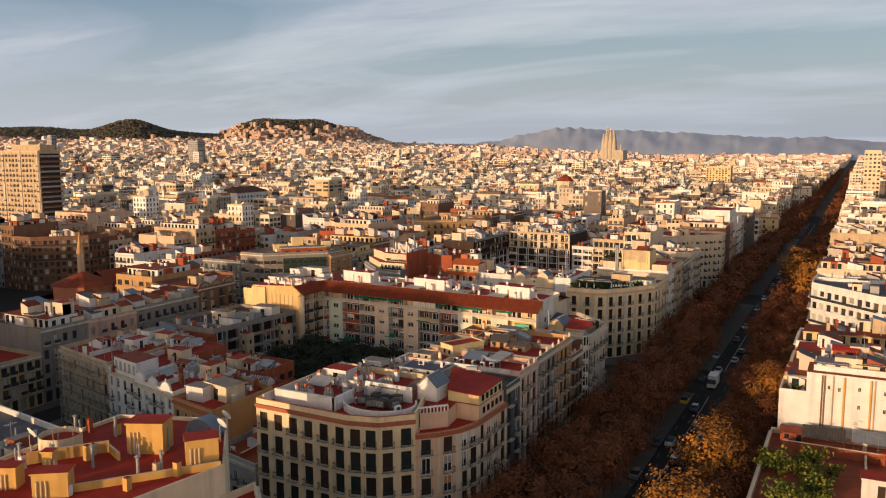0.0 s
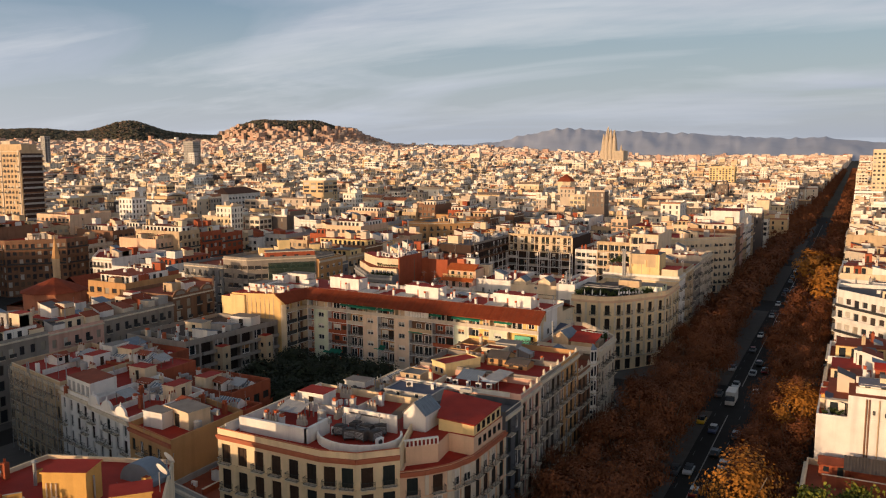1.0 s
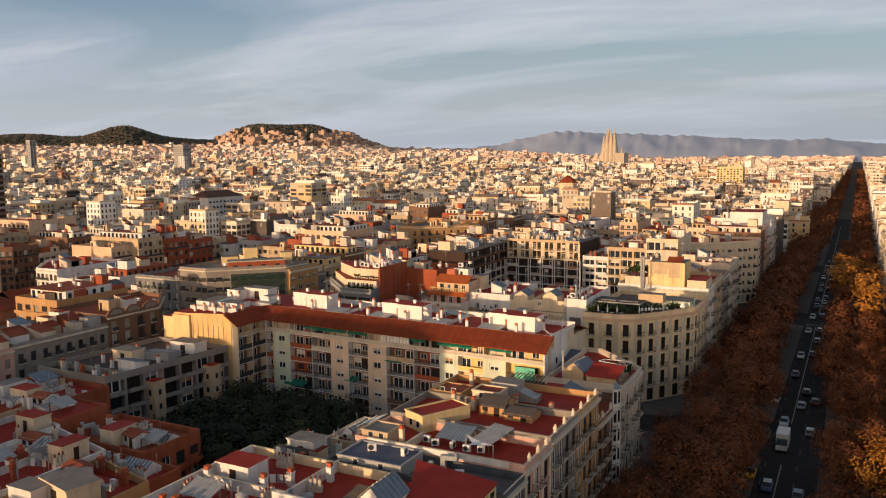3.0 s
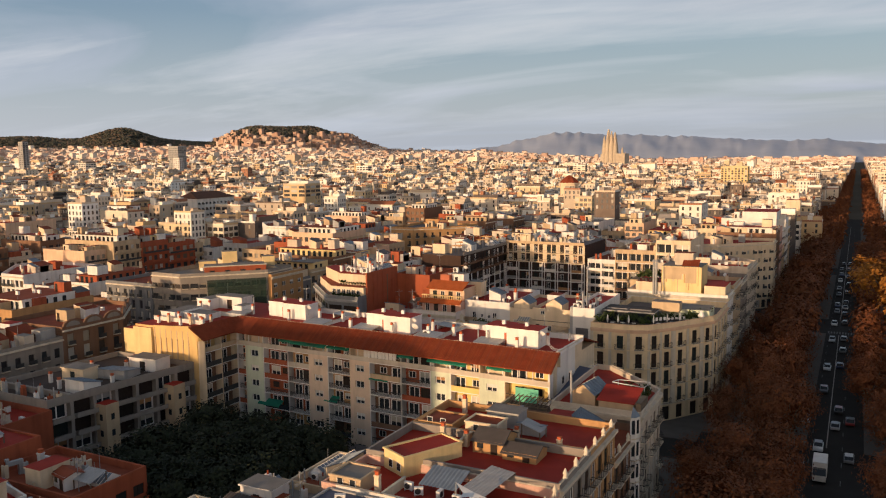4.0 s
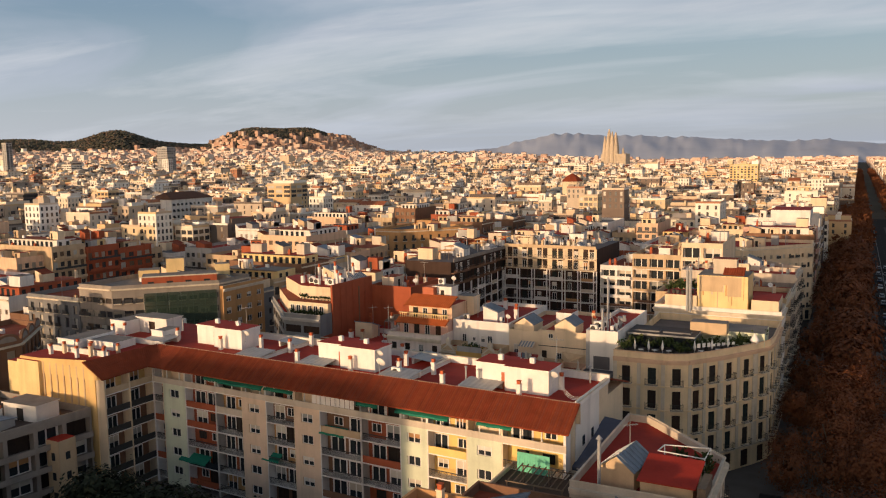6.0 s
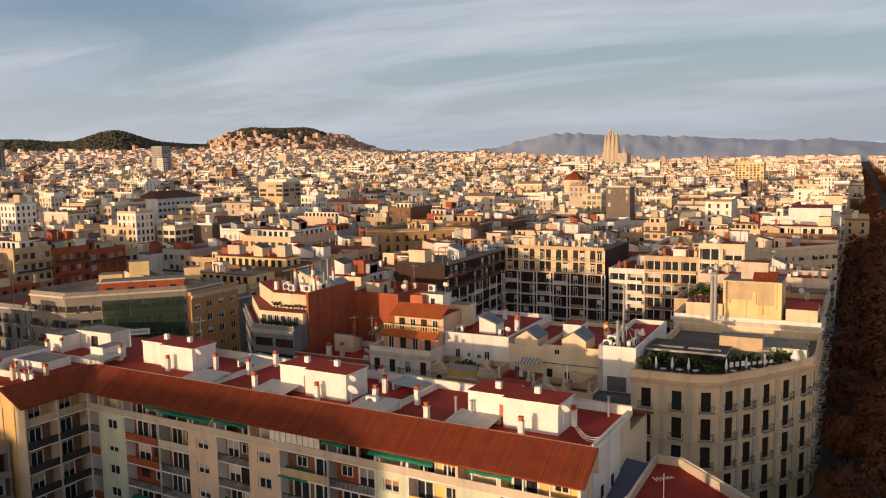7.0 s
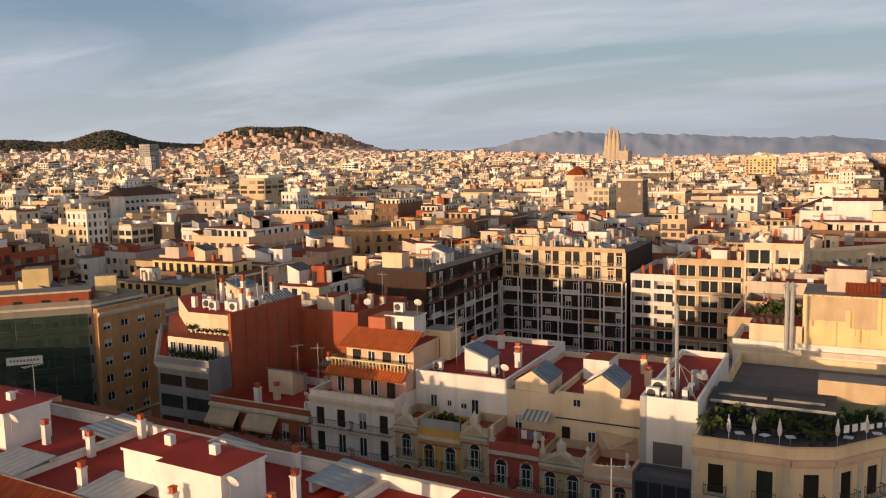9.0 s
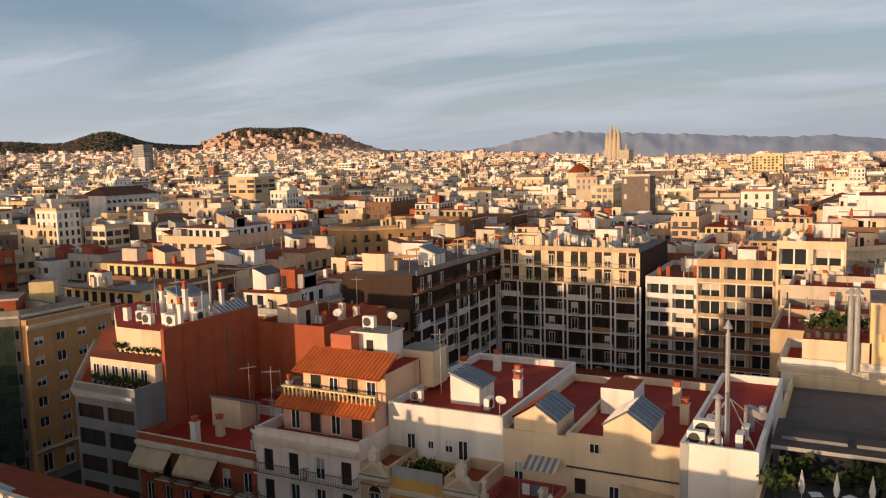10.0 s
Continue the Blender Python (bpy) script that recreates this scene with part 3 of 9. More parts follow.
def flue():
    root = thing("flue_pipe", "galvanised metal flue pipe with a rain cowl", "flue", group="roof flues")
    me = Mesh()
    me.tube(0, 0, 0, 2.6, 0.13, 0.13, 8, METAL)
    part("pipe", me, root)
    me = Mesh()
    me.tube(0, 0, 2.7, 2.9, 0.26, 0.03, 8, METAL)
    me.tube(0, 0, 2.6, 2.7, 0.07, 0.07, 6, METAL)
    part("cowl", me, root)
    return root


def antenna():
    root = thing("roof_antenna", "thin metal television aerial on a mast", "antenna", group="roof antennas")
    me = Mesh()
    me.tube(0, 0, 0, 4.6, 0.045, 0.035, 5, METAL)
    part("mast", me, root)
    me = Mesh()
    me.box(-0.9, -0.02, 4.2, 0.9, 0.02, 4.24, METAL)
    part("boom", me, root)
    for k in range(6):
        x = -0.85 + 0.33 * k
        me = Mesh()
        me.box(x - .015, -0.45 + 0.03 * k, 4.205, x + .015, 0.45 - 0.03 * k, 4.238, METAL)
        part("element", me, root)
    return root


def ac_unit():
    root = thing("air_conditioner", "white air conditioning unit with a round fan grille", "air conditioner", group="roof machines")
    me = Mesh()
    me.box(-0.5, -0.22, 0.12, 0.5, 0.22, 0.95, WHITE)
    for x in (-0.4, 0.4):
        me.box(x - .05, -0.25, 0, x + .05, 0.25, 0.12, METAL)
    part("case", me, root)
    me = Mesh(Matrix.Translation((-0.1, -0.22, 0.53)) @ Matrix.Rotation(radians(90), 4, "X"))
    me.tube(0, 0, 0, 0.03, 0.33, 0.33, 14, IRON)
    part("fan_grille", me, root)
    return root


def dish():
    root = thing("satellite_dish", "pale grey satellite dish on a short pole", "satellite dish", group="satellite dishes")
    me = Mesh()
    me.tube(0, 0, 0, 1.5, 0.04, 0.04, 6, METAL)
    part("pole", me, root)
    me = Mesh(pose(0, -0.12, 1.6, 62, 0, 20))
    rings = [(0.0, 0.0), (0.22, 0.015), (0.42, 0.055), (0.55, 0.1)]
    n = 16
    for (r0, z0), (r1, z1) in zip(rings, rings[1:]):
        for k in range(n):
            a, b = 6.28318 * k / n, 6.28318 * (k + 1) / n
            me.quad((r0 * math.cos(a), r0 * math.sin(a), z0), (r1 * math.cos(a), r1 * math.sin(a), z1), (r1 * math.cos(b), r1 * math.sin(b), z1), (r0 * math.cos(b), r0 * math.sin(b), z0), WHITE)
    me.rod((0, -0.5, 0.1), (0, 0, 0.55), 0.02, METAL)
    part("reflector", me, root)
    return root


def skylight():
    root = thing("roof_skylight", "long ridge skylight of glass panes and metal bars", "skylight", group="roof skylights")
    me = Mesh()
    me.box(-1.6, -2.6, 0, 1.6, 2.6, 0.5, WALLS["white"])
    part("kerb", me, root)
    me = Mesh()
    for s in (-1, 1):
        for k in range(8):
            y = -2.6 + 5.2 * k / 8
            me.quad(*([(s * 1.6, y + .04, .5), (s * 1.6, y + .61, .5), (0, y + .61, 1.5), (0, y + .04, 1.5)][::s]), ZINC)
            me.rod((s * 1.6, y, .52), (0, y, 1.53), 0.04, WHITE)
    for y in (-2.6, 2.6):
        me.add([(-1.6, y, .5), (1.6, y, .5), (0, y, 1.5)], [(0, 1, 2)], WHITE)
    part("glazing", me, root)
    return root


ROOF_KINDS = [(stair_box, ("white", "red")), (stair_box, ("cream", "red")), (stair_box, ("white", "grey")), (stair_box, ("beige", "tile")), (lean_to, ("cream",)), (lean_to, ("white",)), (chimney, ("white",)), (chimney, ("cream",)), (chimney, ("brick",)), (flue, ()), (antenna, ()), (ac_unit, ()), (dish, ()), (skylight, ())]


def furnish(x0, y0, x1, y1, z, rnd, n=5):
    """Sheds, stacks and machines on a terrace, kept apart from each other."""
    used = []
    for k in range(n):
        for _ in range(8):
            big = k < max(1, n // 3)
            b, a = rnd.choice(ROOF_KINDS[:6] if big else ROOF_KINDS[6:])
            r = 2.6 if big else 0.9
            if x1 - x0 < 2 * r + .6 or y1 - y0 < 2 * r + .6:
                b, a = rnd.choice(ROOF_KINDS[6:13])
                r = 0.7
            x, y = rnd.uniform(x0 + r, x1 - r), rnd.uniform(y0 + r, y1 - r)
            if all(math.hypot(x - u, y - v) > r + q for u, v, q in used):
                used.append((x, y, r))
                place(b, at(x, y, z, rnd.choice((0, 90, 180, 0)), (1, 1, rnd.uniform(0.85, 1.2))), *a)
                break


def scatter(me, x0, y0, x1, y1, z, rnd, n, small=False):
    """Small sheds, stacks, machines and pipes of a distant terrace, gathered into one mesh."""
    for _ in range(n):
        k = rnd.uniform(.45 if small else 0, 1)
        x, y = rnd.uniform(x0, x1), rnd.uniform(y0, y1)
        wall = rnd.choice((WALLS["white"], WALLS["cream"], WALLS["white"], WALLS["beige"], WALLS["tan"], WALLS["cream"], WALLS["grey"], WALLS["brick"]))
        if k < .3:
            w, d, h = rnd.uniform(2, 4.5), rnd.uniform(2, 4), rnd.uniform(2.2, 3.2)
            x, y = max(x0, min(x, x1 - w)), max(y0, min(y, y1 - d))
            me.box(x, y, z, x + w, y + d, z + h, wall, rnd.choice((TERRACE, GRAVEL, TILE, ROOFGREY)))
            if rnd.random() < .5:
                me.box(x + .4, y - .04, z, x + 1.2, y, z + 2, SHUTTER)
        elif k < .45:
            w, d, h = rnd.uniform(2.5, 4.5), rnd.uniform(3, 5), rnd.uniform(1.8, 2.4)
            x, y = max(x0, min(x, x1 - w)), max(y0, min(y, y1 - d))
            me.add([(x, y, z), (x + w, y, z), (x + w, y + d, z), (x, y + d, z), (x, y, z + h + 1), (x + w, y, z + h), (x + w, y + d, z + h), (x, y + d, z + h + 1)], [(0, 1, 5, 4), (1, 2, 6, 5), (2, 3, 7, 6), (3, 0, 4, 7)], wall)
            me.quad((x - .1, y - .1, z + h + 1.06), (x + w + .1, y - .1, z + h), (x + w + .1, y + d + .1, z + h), (x - .1, y + d + .1, z + h + 1.06), rnd.choice((TERRACE_B, TILE, ROOFGREY, ZINC)))
        elif k < .7:
            h = rnd.uniform(1.2, 2.2)
            me.box(x - .35, y - .3, z, x + .35, y + .3, z + h, wall)
            me.tube(x, y, z + h, z + h + .45, .14, .11, 6, TILE)
        elif k < .82:
            me.tube(x, y, z, z + rnd.uniform(1.5, 3.4), .11, .11, 6, METAL)
        elif k < .92:
            me.box(x - .5, y - .25, z, x + .5, y + .25, z + .9, WHITE)
        else:
            me.tube(x, y, z, z + rnd.uniform(3, 5), .04, .03, 4, METAL)

# ---- blocks of houses ----
LOOKS = ["cream", "white", "ochre_tan", "beige", "tan", "tan", "peach", "grey", "brown", "brown", "yellow", "pink", "brick", "grey"]
ROOFS = [TERRACE, TERRACE_B, GRAVEL, TERRACE, TERRACE_B, ROOFGREY]
WORDS = {"ochre_tan": "ochre-tan rendered", "cream": "cream plastered", "white": "white plastered", "ochre": "ochre plastered", "beige": "beige stone-faced", "tan": "tan rendered", "peach": "peach plastered", "grey": "grey rendered", "brown": "brown rendered", "yellow": "yellow plastered", "pink": "faded pink plastered", "brick": "orange brick", "dark": "dark-clad", "slate": "slate-grey rendered", "drab": "drab grey-brown rendered", "buff": "buff plastered", "clay": "clay brick", "rosy": "rosy plastered", "crimson": "dark red plastered", "dark_brown": "dark brown brick", "sage": "pale green plastered", "pale": "pale cream stone-faced"}
ROOFWORD = {TERRACE: "red roof terrace", TERRACE_B: "brown-red roof terrace", GRAVEL: "grey gravel roof", ROOFGREY: "dark flat roof", FELT: "dark brown flat roof"}


def onto(root):
    """A mesh whose points are given in the world and kept under root."""
    return Mesh(Matrix.Translation(-root.matrix_basis.translation))


def town_house(poly, H, edges, look_, roof, rnd, lod, floors=None, clutter=5, **k):
    floors = floors or max(2, round(H / 3.5))
    if lod and "ww" not in k:
        # windows differ from house to house, and some fronts have running balconies
        k = dict(k, ww=rnd.choice((1.0, 1.2, 1.5, 2.0)), wh=rnd.choice((1.5, 2.0, 2.35)), bay=rnd.choice((2.4, 2.8, 3.3)))
        if rnd.random() < .42:
            edges = edges.replace("s", "c")
    word = "%s town house with a %s" % (WORDS[look_], ROOFWORD[roof])
    root = house(poly, H, edges, WALLS[look_], roof, word, floors, lod, rnd=rnd, **k)
    inn = inset(poly, 0.6)
    xs, ys = sorted(p[0] for p in inn), sorted(p[1] for p in inn)
    x0, x1, y0, y1 = (xs[0], xs[-1], ys[0], ys[-1]) if len(poly) == 4 else (xs[0] + 6, xs[-1] - 6, ys[0] + 6, ys[-1] - 6)
    if clutter and x1 - x0 > 3 and y1 - y0 > 3:
        if lod:
            me = onto(root)
            z = H + k.get("base", 0)
            scatter(me, x0, y0, x1, y1, z, rnd, clutter * 2)
            if len(poly) == 4 and x1 - x0 > 7 and y1 - y0 > 9 and rnd.random() < .65:
                # a set-back attic with its own windows and jumble
                u0, u1, v0, v1 = x0 + rnd.uniform(0, 1.5), x1 - rnd.uniform(0, 1.5), y0 + rnd.uniform(1.5, 4), y1 - rnd.uniform(1, 4)
                aw_ = WALLS[rnd.choice(("cream", "white", "yellow", "tan", "brick", "white"))]
                me.box(u0, v0, z, u1, v1, z + 2.8, aw_, rnd.choice((TERRACE, GRAVEL, TILE, TERRACE_B)))
                for q in range(int((u1 - u0) / 2.2)):
                    me.box(u0 + .6 + 2.2 * q, v0 - .03, z + .2, u0 + 1.8 + 2.2 * q, v0, z + 2.2, GLASS)
                for q in range(int((v1 - v0) / 2.6)):
                    me.box(u1, v0 + .7 + 2.6 * q, z + .3, u1 + .03, v0 + 1.8 + 2.6 * q, z + 2.1, GLASS)
                me.box(u0 - .2, v0 - 1.2, z + 2.8, u1 + .2, v0, z + 2.9, rnd.choice((TILE, STONE, BARK)))
                scatter(me, u0 + .3, v0 + .3, u1 - .5, v1 - .5, z + 2.8, rnd, clutter)
            if rnd.random() < .3 and x1 - x0 > 6:
                # a frame of tubes and laths over a terrace
                u, v = rnd.uniform(x0, x1 - 4.5), rnd.uniform(y0, y1 - 3)
                for q in range(7):
                    me.rod((u + .6 * q, v, z + 2.4), (u + .6 * q, v + 2.8, z + 2.4), .06, BARK)
                for dx in (0, 3.6):
                    for dy in (0, 2.8):
                        me.rod((u + dx, v + dy, z), (u + dx, v + dy, z + 2.4), .07, BARK)
            tagged(part("roof_clutter", me, root), kind="stuff")
        else:
            furnish(x0, y0, x1, y1, H + k.get("base", 0), rnd, clutter)
            me = onto(root)
            scatter(me, x0 + .4, y0 + .4, x1 - .4, y1 - .4, H, rnd, 9, small=True)
            tagged(part("roof_clutter", me, root), kind="stuff")
    return root


def cut_corner(x0, y0, x1, y1, c, which):
    """A corner lot with one corner cut off; which: sw se ne nw."""
    if which == "se":
        return [(x0, y0), (x1 - c, y0), (x1, y0 + c), (x1, y1), (x0, y1)]
    if which == "sw":
        return [(x0 + c, y0), (x1, y0), (x1, y1), (x0, y1), (x0, y0 + c)]
    if which == "ne":
        return [(x0, y0), (x1, y0), (x1, y1 - c), (x1 - c, y1), (x0, y1)]
    return [(x0, y0), (x1, y0), (x1, y1), (x0 + c, y1), (x0, y1 - c)]


def rect(x0, y0, x1, y1):
    return [(x0, y0), (x1, y0), (x1, y1), (x0, y1)]


def split(a, b, rnd, lo=9, hi=17):
    out, x = [a], a
    while b - x > hi:
        x += rnd.uniform(lo, hi - 2)
        if b - x < lo * 0.7:
            break
        out.append(x)
    return out + [b]


def block(x0, y0, seed, lod, clutter=5, hmean=22.0, fixed=None, skip=(), looks=LOOKS, south=()):
    """One city block: four corner houses and rows between them round a yard."""
    rnd = random.Random(seed)
    x1, y1, dep, cut = x0 + BLOCK, y0 + BLOCK, 24, 17
    hh = lambda: rnd.gauss(hmean, 2.4)

    def pick():
        return rnd.choice(looks), rnd.choice(ROOFS)

    ew = "s" if x0 > -10 else "p"          # which street fronts are ever turned to the path
    ee = "p" if x0 > -10 else "s"
    for w, (a, b) in {"sw": (x0, y0), "se": (x1 - 28, y0), "ne": (x1 - 28, y1 - 28), "nw": (x0, y1 - 28)}.items():
        if w in skip:
            continue
        poly = cut_corner(a, b, a + 28, b + 28, cut, w)
        ed = {"sw": "spp" + ew + ew, "se": "ss" + ee + "pp", "ne": "c" + ee + "ppp", "nw": "cp" + "pp" + ew}[w]
        lk, rf = (fixed or {}).get(w) or pick()
        town_house(poly, hh() + 1, ed, lk, rf, rnd, lod, clutter=clutter)
    for a, b, h, lk in south:
        town_house(rect(a, y0, b, y0 + dep), h, "sppp", lk, TERRACE_B, rnd, lod, clutter=clutter)
    xs = split(x0 + 28, x1 - 28, rnd)
    for a, b in zip(xs, xs[1:]):
        lk, rf = pick()
        if not south:
            town_house(rect(a, y0, b, y0 + dep + rnd.uniform(-3, 3)), hh(), "sppp", lk, rf, rnd, lod, clutter=clutter)
        if "nw" in skip and a < x0 + 60:
            continue
        lk, rf = pick()
        town_house(rect(a, y1 - dep - rnd.uniform(-3, 3), b, y1), hh(), "cppp", lk, rf, rnd, lod, clutter=clutter)
    ys = split(y0 + 28, y1 - 28, rnd)
    for a, b in zip(ys, ys[1:]):
        lk, rf = pick()
        if fixed and a == ys[0]:
            lk, rf = fixed["east"]
        if "east" not in skip:
            town_house(rect(x1 - dep - rnd.uniform(-3, 3), a, x1, b), hh(), "p" + ee + "pp", lk, rf, rnd, lod, clutter=clutter)
        lk, rf = pick()
        if "nw" in skip and b > y1 - 45:
            continue
        town_house(rect(x0, a, x0 + dep + rnd.uniform(-3, 3), b), hh(), "p" + ("c" if x0 < 0 else "p") + "p" + ew, lk, rf, rnd, lod, clutter=clutter)
    yard = Mesh()
    yard.box(x0 + 20, y0 + 20, 0, x1 - 20, y1 - 20, 4.5, WALLS["beige"], rnd.choice([GRAVEL, TERRACE_B]))
    tagged(part("yard_building", yard), "low flat-roofed workshop filling the courtyard of a block", "building", "yard workshops")


R = random.Random(5)

# ---- jumble on the near roofs ----
SLATE = material("dark_slate", (0.075, 0.065, 0.06), 0.8, 0.3, 0.8, 7, 0.2)
BLUEROOF = material("blue_grey_felt", (0.09, 0.10, 0.14), 0.75, 0.3, 0.7, 6, 0.2)


def hut(w, d, h, pk, wall, roof, word):
    """A small gabled hut on a roof; the ridge runs along x."""
    root = thing("roof_hut", word, "hut", group="roof huts")
    me = Mesh()
    me.add([(-w / 2, -d / 2, 0), (w / 2, -d / 2, 0), (w / 2, d / 2, 0), (-w / 2, d / 2, 0), (-w / 2, -d / 2, h), (w / 2, -d / 2, h), (w / 2, d / 2, h), (-w / 2, d / 2, h), (-w / 2, 0, h + pk), (w / 2, 0, h + pk)],
           [(0, 1, 5, 4), (1, 2, 6, 9, 5), (2, 3, 7, 6), (3, 0, 4, 8, 7)], WALLS[wall])
    part("wall", me, root)
    for s in (-1, 1):
        me = Mesh()
        lo, hi = (s * (d / 2 + .25), h - .12), (0, h + pk + .06)
        me.add([(-w / 2 - .2, lo[0], lo[1]), (w / 2 + .2, lo[0], lo[1]), (w / 2 + .2, hi[0], hi[1]), (-w / 2 - .2, hi[0], hi[1]), (-w / 2 - .2, lo[0], lo[1] - .12), (w / 2 + .2, lo[0], lo[1] - .12), (w / 2 + .2, hi[0], hi[1] - .12), (-w / 2 - .2, hi[0], hi[1] - .12)], [(0, 1, 2, 3), (7, 6, 5, 4), (0, 4, 5, 1), (1, 5, 6, 2), (3, 7, 4, 0)], roof)
        part("roof_slope", me, root)
    me = Mesh()
    me.box(w * .1, -d / 2 - .05, .05, w * .1 + .85, -d / 2, min(2, h - .2), SHUTTER)
    part("door", me, root)
    me = Mesh()
    me.box(-w * .35, -d / 2 - .05, h * .4, -w * .35 + .8, -d / 2, h * .78, GLASS)
    part("window", me, root)
    return root


def sheet_roof(w, d, h, mat, word):
    """Corrugated sheets on posts over part of a terrace."""
    root = thing("sheet_canopy", word, "canopy", group="sheet canopies")
    me = Mesh()
    n = int(w / .22)
    pts = []
    for k in range(n + 1):
        x, u = -w / 2 + w * k / n, .06 * (k % 2)
        pts += [(x, -d / 2, h + u), (x, d / 2, h + .9 + u)]
    me.add(pts, [(2 * k, 2 * k + 2, 2 * k + 3, 2 * k + 1) for k in range(n)], mat)
    part("sheet", me, root)
    for x in (-w / 2 + .1, w / 2 - .1):
        for y, z in ((-d / 2 + .1, h), (d / 2 - .1, h + .85)):
            me = Mesh()
            me.box(x - .06, y - .06, 0, x + .06, y + .06, z, BARK)
            part("post", me, root)
    return root


def roof_wall(L, h, wall):
    root = Mesh()
    root.box(-L / 2, -.12, 0, L / 2, .12, h, WALLS[wall])
    root.box(-L / 2 - .03, -.17, h, L / 2 + .03, .17, h + .08, STONE)
    return tagged(part("partition_wall", root), "low %s partition wall between roof terraces" % wall, "wall", "terrace partitions")


def duct():
    root = thing("air_duct", "bent galvanised air duct on a roof", "duct", group="roof machines")
    me = Mesh()
    me.box(-.3, -.3, 0, .3, .3, 1.5, METAL)
    part("riser", me, root)
    me = Mesh()
    me.box(-.3, -1.9, 1.5, .3, .3, 2.05, METAL)
    part("run", me, root)
    me = Mesh()
    me.tube(0, -1.7, 2.05, 2.5, .24, .3, 10, METAL)
    part("outlet", me, root)
    return root


def tank():
    root = thing("water_tank", "round grey water tank on short legs", "tank", group="roof machines")
    me = Mesh()
    me.tube(0, 0, .35, 1.7, .7, .7, 16, WALLS["grey"])
    me.tube(0, 0, 1.7, 1.9, .7, .2, 16, WALLS["grey"])
    part("vessel", me, root)
    for k in range(3):
        me = Mesh()
        me.box(.5 * math.cos(2.1 * k) - .06, .5 * math.sin(2.1 * k) - .06, 0, .5 * math.cos(2.1 * k) + .06, .5 * math.sin(2.1 * k) + .06, .36, METAL)
        part("leg", me, root)
    return root


def stack_row(n):
    root = thing("chimney_row", "row of beige rendered chimney flues on one base", "chimney", group="roof chimneys")
    me = Mesh()
    me.box(-.32 * n, -.4, 0, .32 * n, .4, .9, WALLS["beige"])
    part("base", me, root)
    for k in range(n):
        x = -.32 * n + .32 + .64 * k
        me = Mesh()
        me.box(x - .2, -.22, .9, x + .2, .22, 1.75 + .15 * (k % 2), WALLS["beige"])
        me.tube(x, 0, 1.75, 2.25, .13, .11, 8, TILE)
        part("flue", me, root)
    return root


def laundry():
    root = thing("clothes_line", "clothes line with hanging cloths between two posts", "clothes line", group="clothes lines")
    for x in (-1.6, 1.6):
        me = Mesh()
        me.tube(x, 0, 0, 1.9, .035, .035, 5, METAL)
        part("post", me, root)
    for k, mat in enumerate((WHITE, ZINC, BLIND)):
        me = Mesh()
        x0 = -1.3 + .9 * k
        for j in range(6):
            me.quad((x0 + .12 * j, .03 * (j % 2), .75), (x0 + .12 * (j + 1), .03 * ((j + 1) % 2), .75), (x0 + .12 * (j + 1), 0, 1.8), (x0 + .12 * j, 0, 1.8), mat)
        part("cloth", me, root)
    return root


def leaf_cloud(me, rnd, centres, per, spread, size, mat, core=None):
    """Small crooked leaves scattered round each centre."""
    for c in centres:
        for _ in range(per):
            p = Vector(c) + Vector((rnd.gauss(0, spread), rnd.gauss(0, spread), rnd.gauss(0, spread * .7)))
            q = Euler((rnd.uniform(0, 6.3), rnd.uniform(0, 6.3), rnd.uniform(0, 6.3))).to_matrix()
            if core is not None:
                # leaves of a crown turn mostly outwards
                face = (p - core).normalized() + Vector((rnd.gauss(0, .2), rnd.gauss(0, .2), rnd.gauss(0, .2)))
                q = face.to_track_quat("Z", "Y").to_matrix() @ Matrix.Rotation(rnd.uniform(0, 6.3), 3, "Z")
            s = size * rnd.uniform(.6, 1.3)
            me.add([tuple(p + q @ Vector(v)) for v in ((-s, -s * .6, 0), (s * .3, -s * .8, 0), (s, s * .4, s * .25), (-s * .4, s * .8, s * .2))], [(0, 1, 2, 3)], mat)


def planter():
    root = thing("potted_shrub", "green shrub in a dark pot", "plant", group="terrace plants")
    me = Mesh()
    me.tube(0, 0, 0, .5, .2, .27, 10, SLATE)
    part("pot", me, root)
    me = Mesh()
    rr = random.Random(4)
    leaf_cloud(me, rr, [(rr.gauss(0, .3), rr.gauss(0, .3), rr.uniform(.8, 1.7)) for _ in range(9)], 12, .22, .16, POTLEAF)
    part("foliage", me, root)
    return root


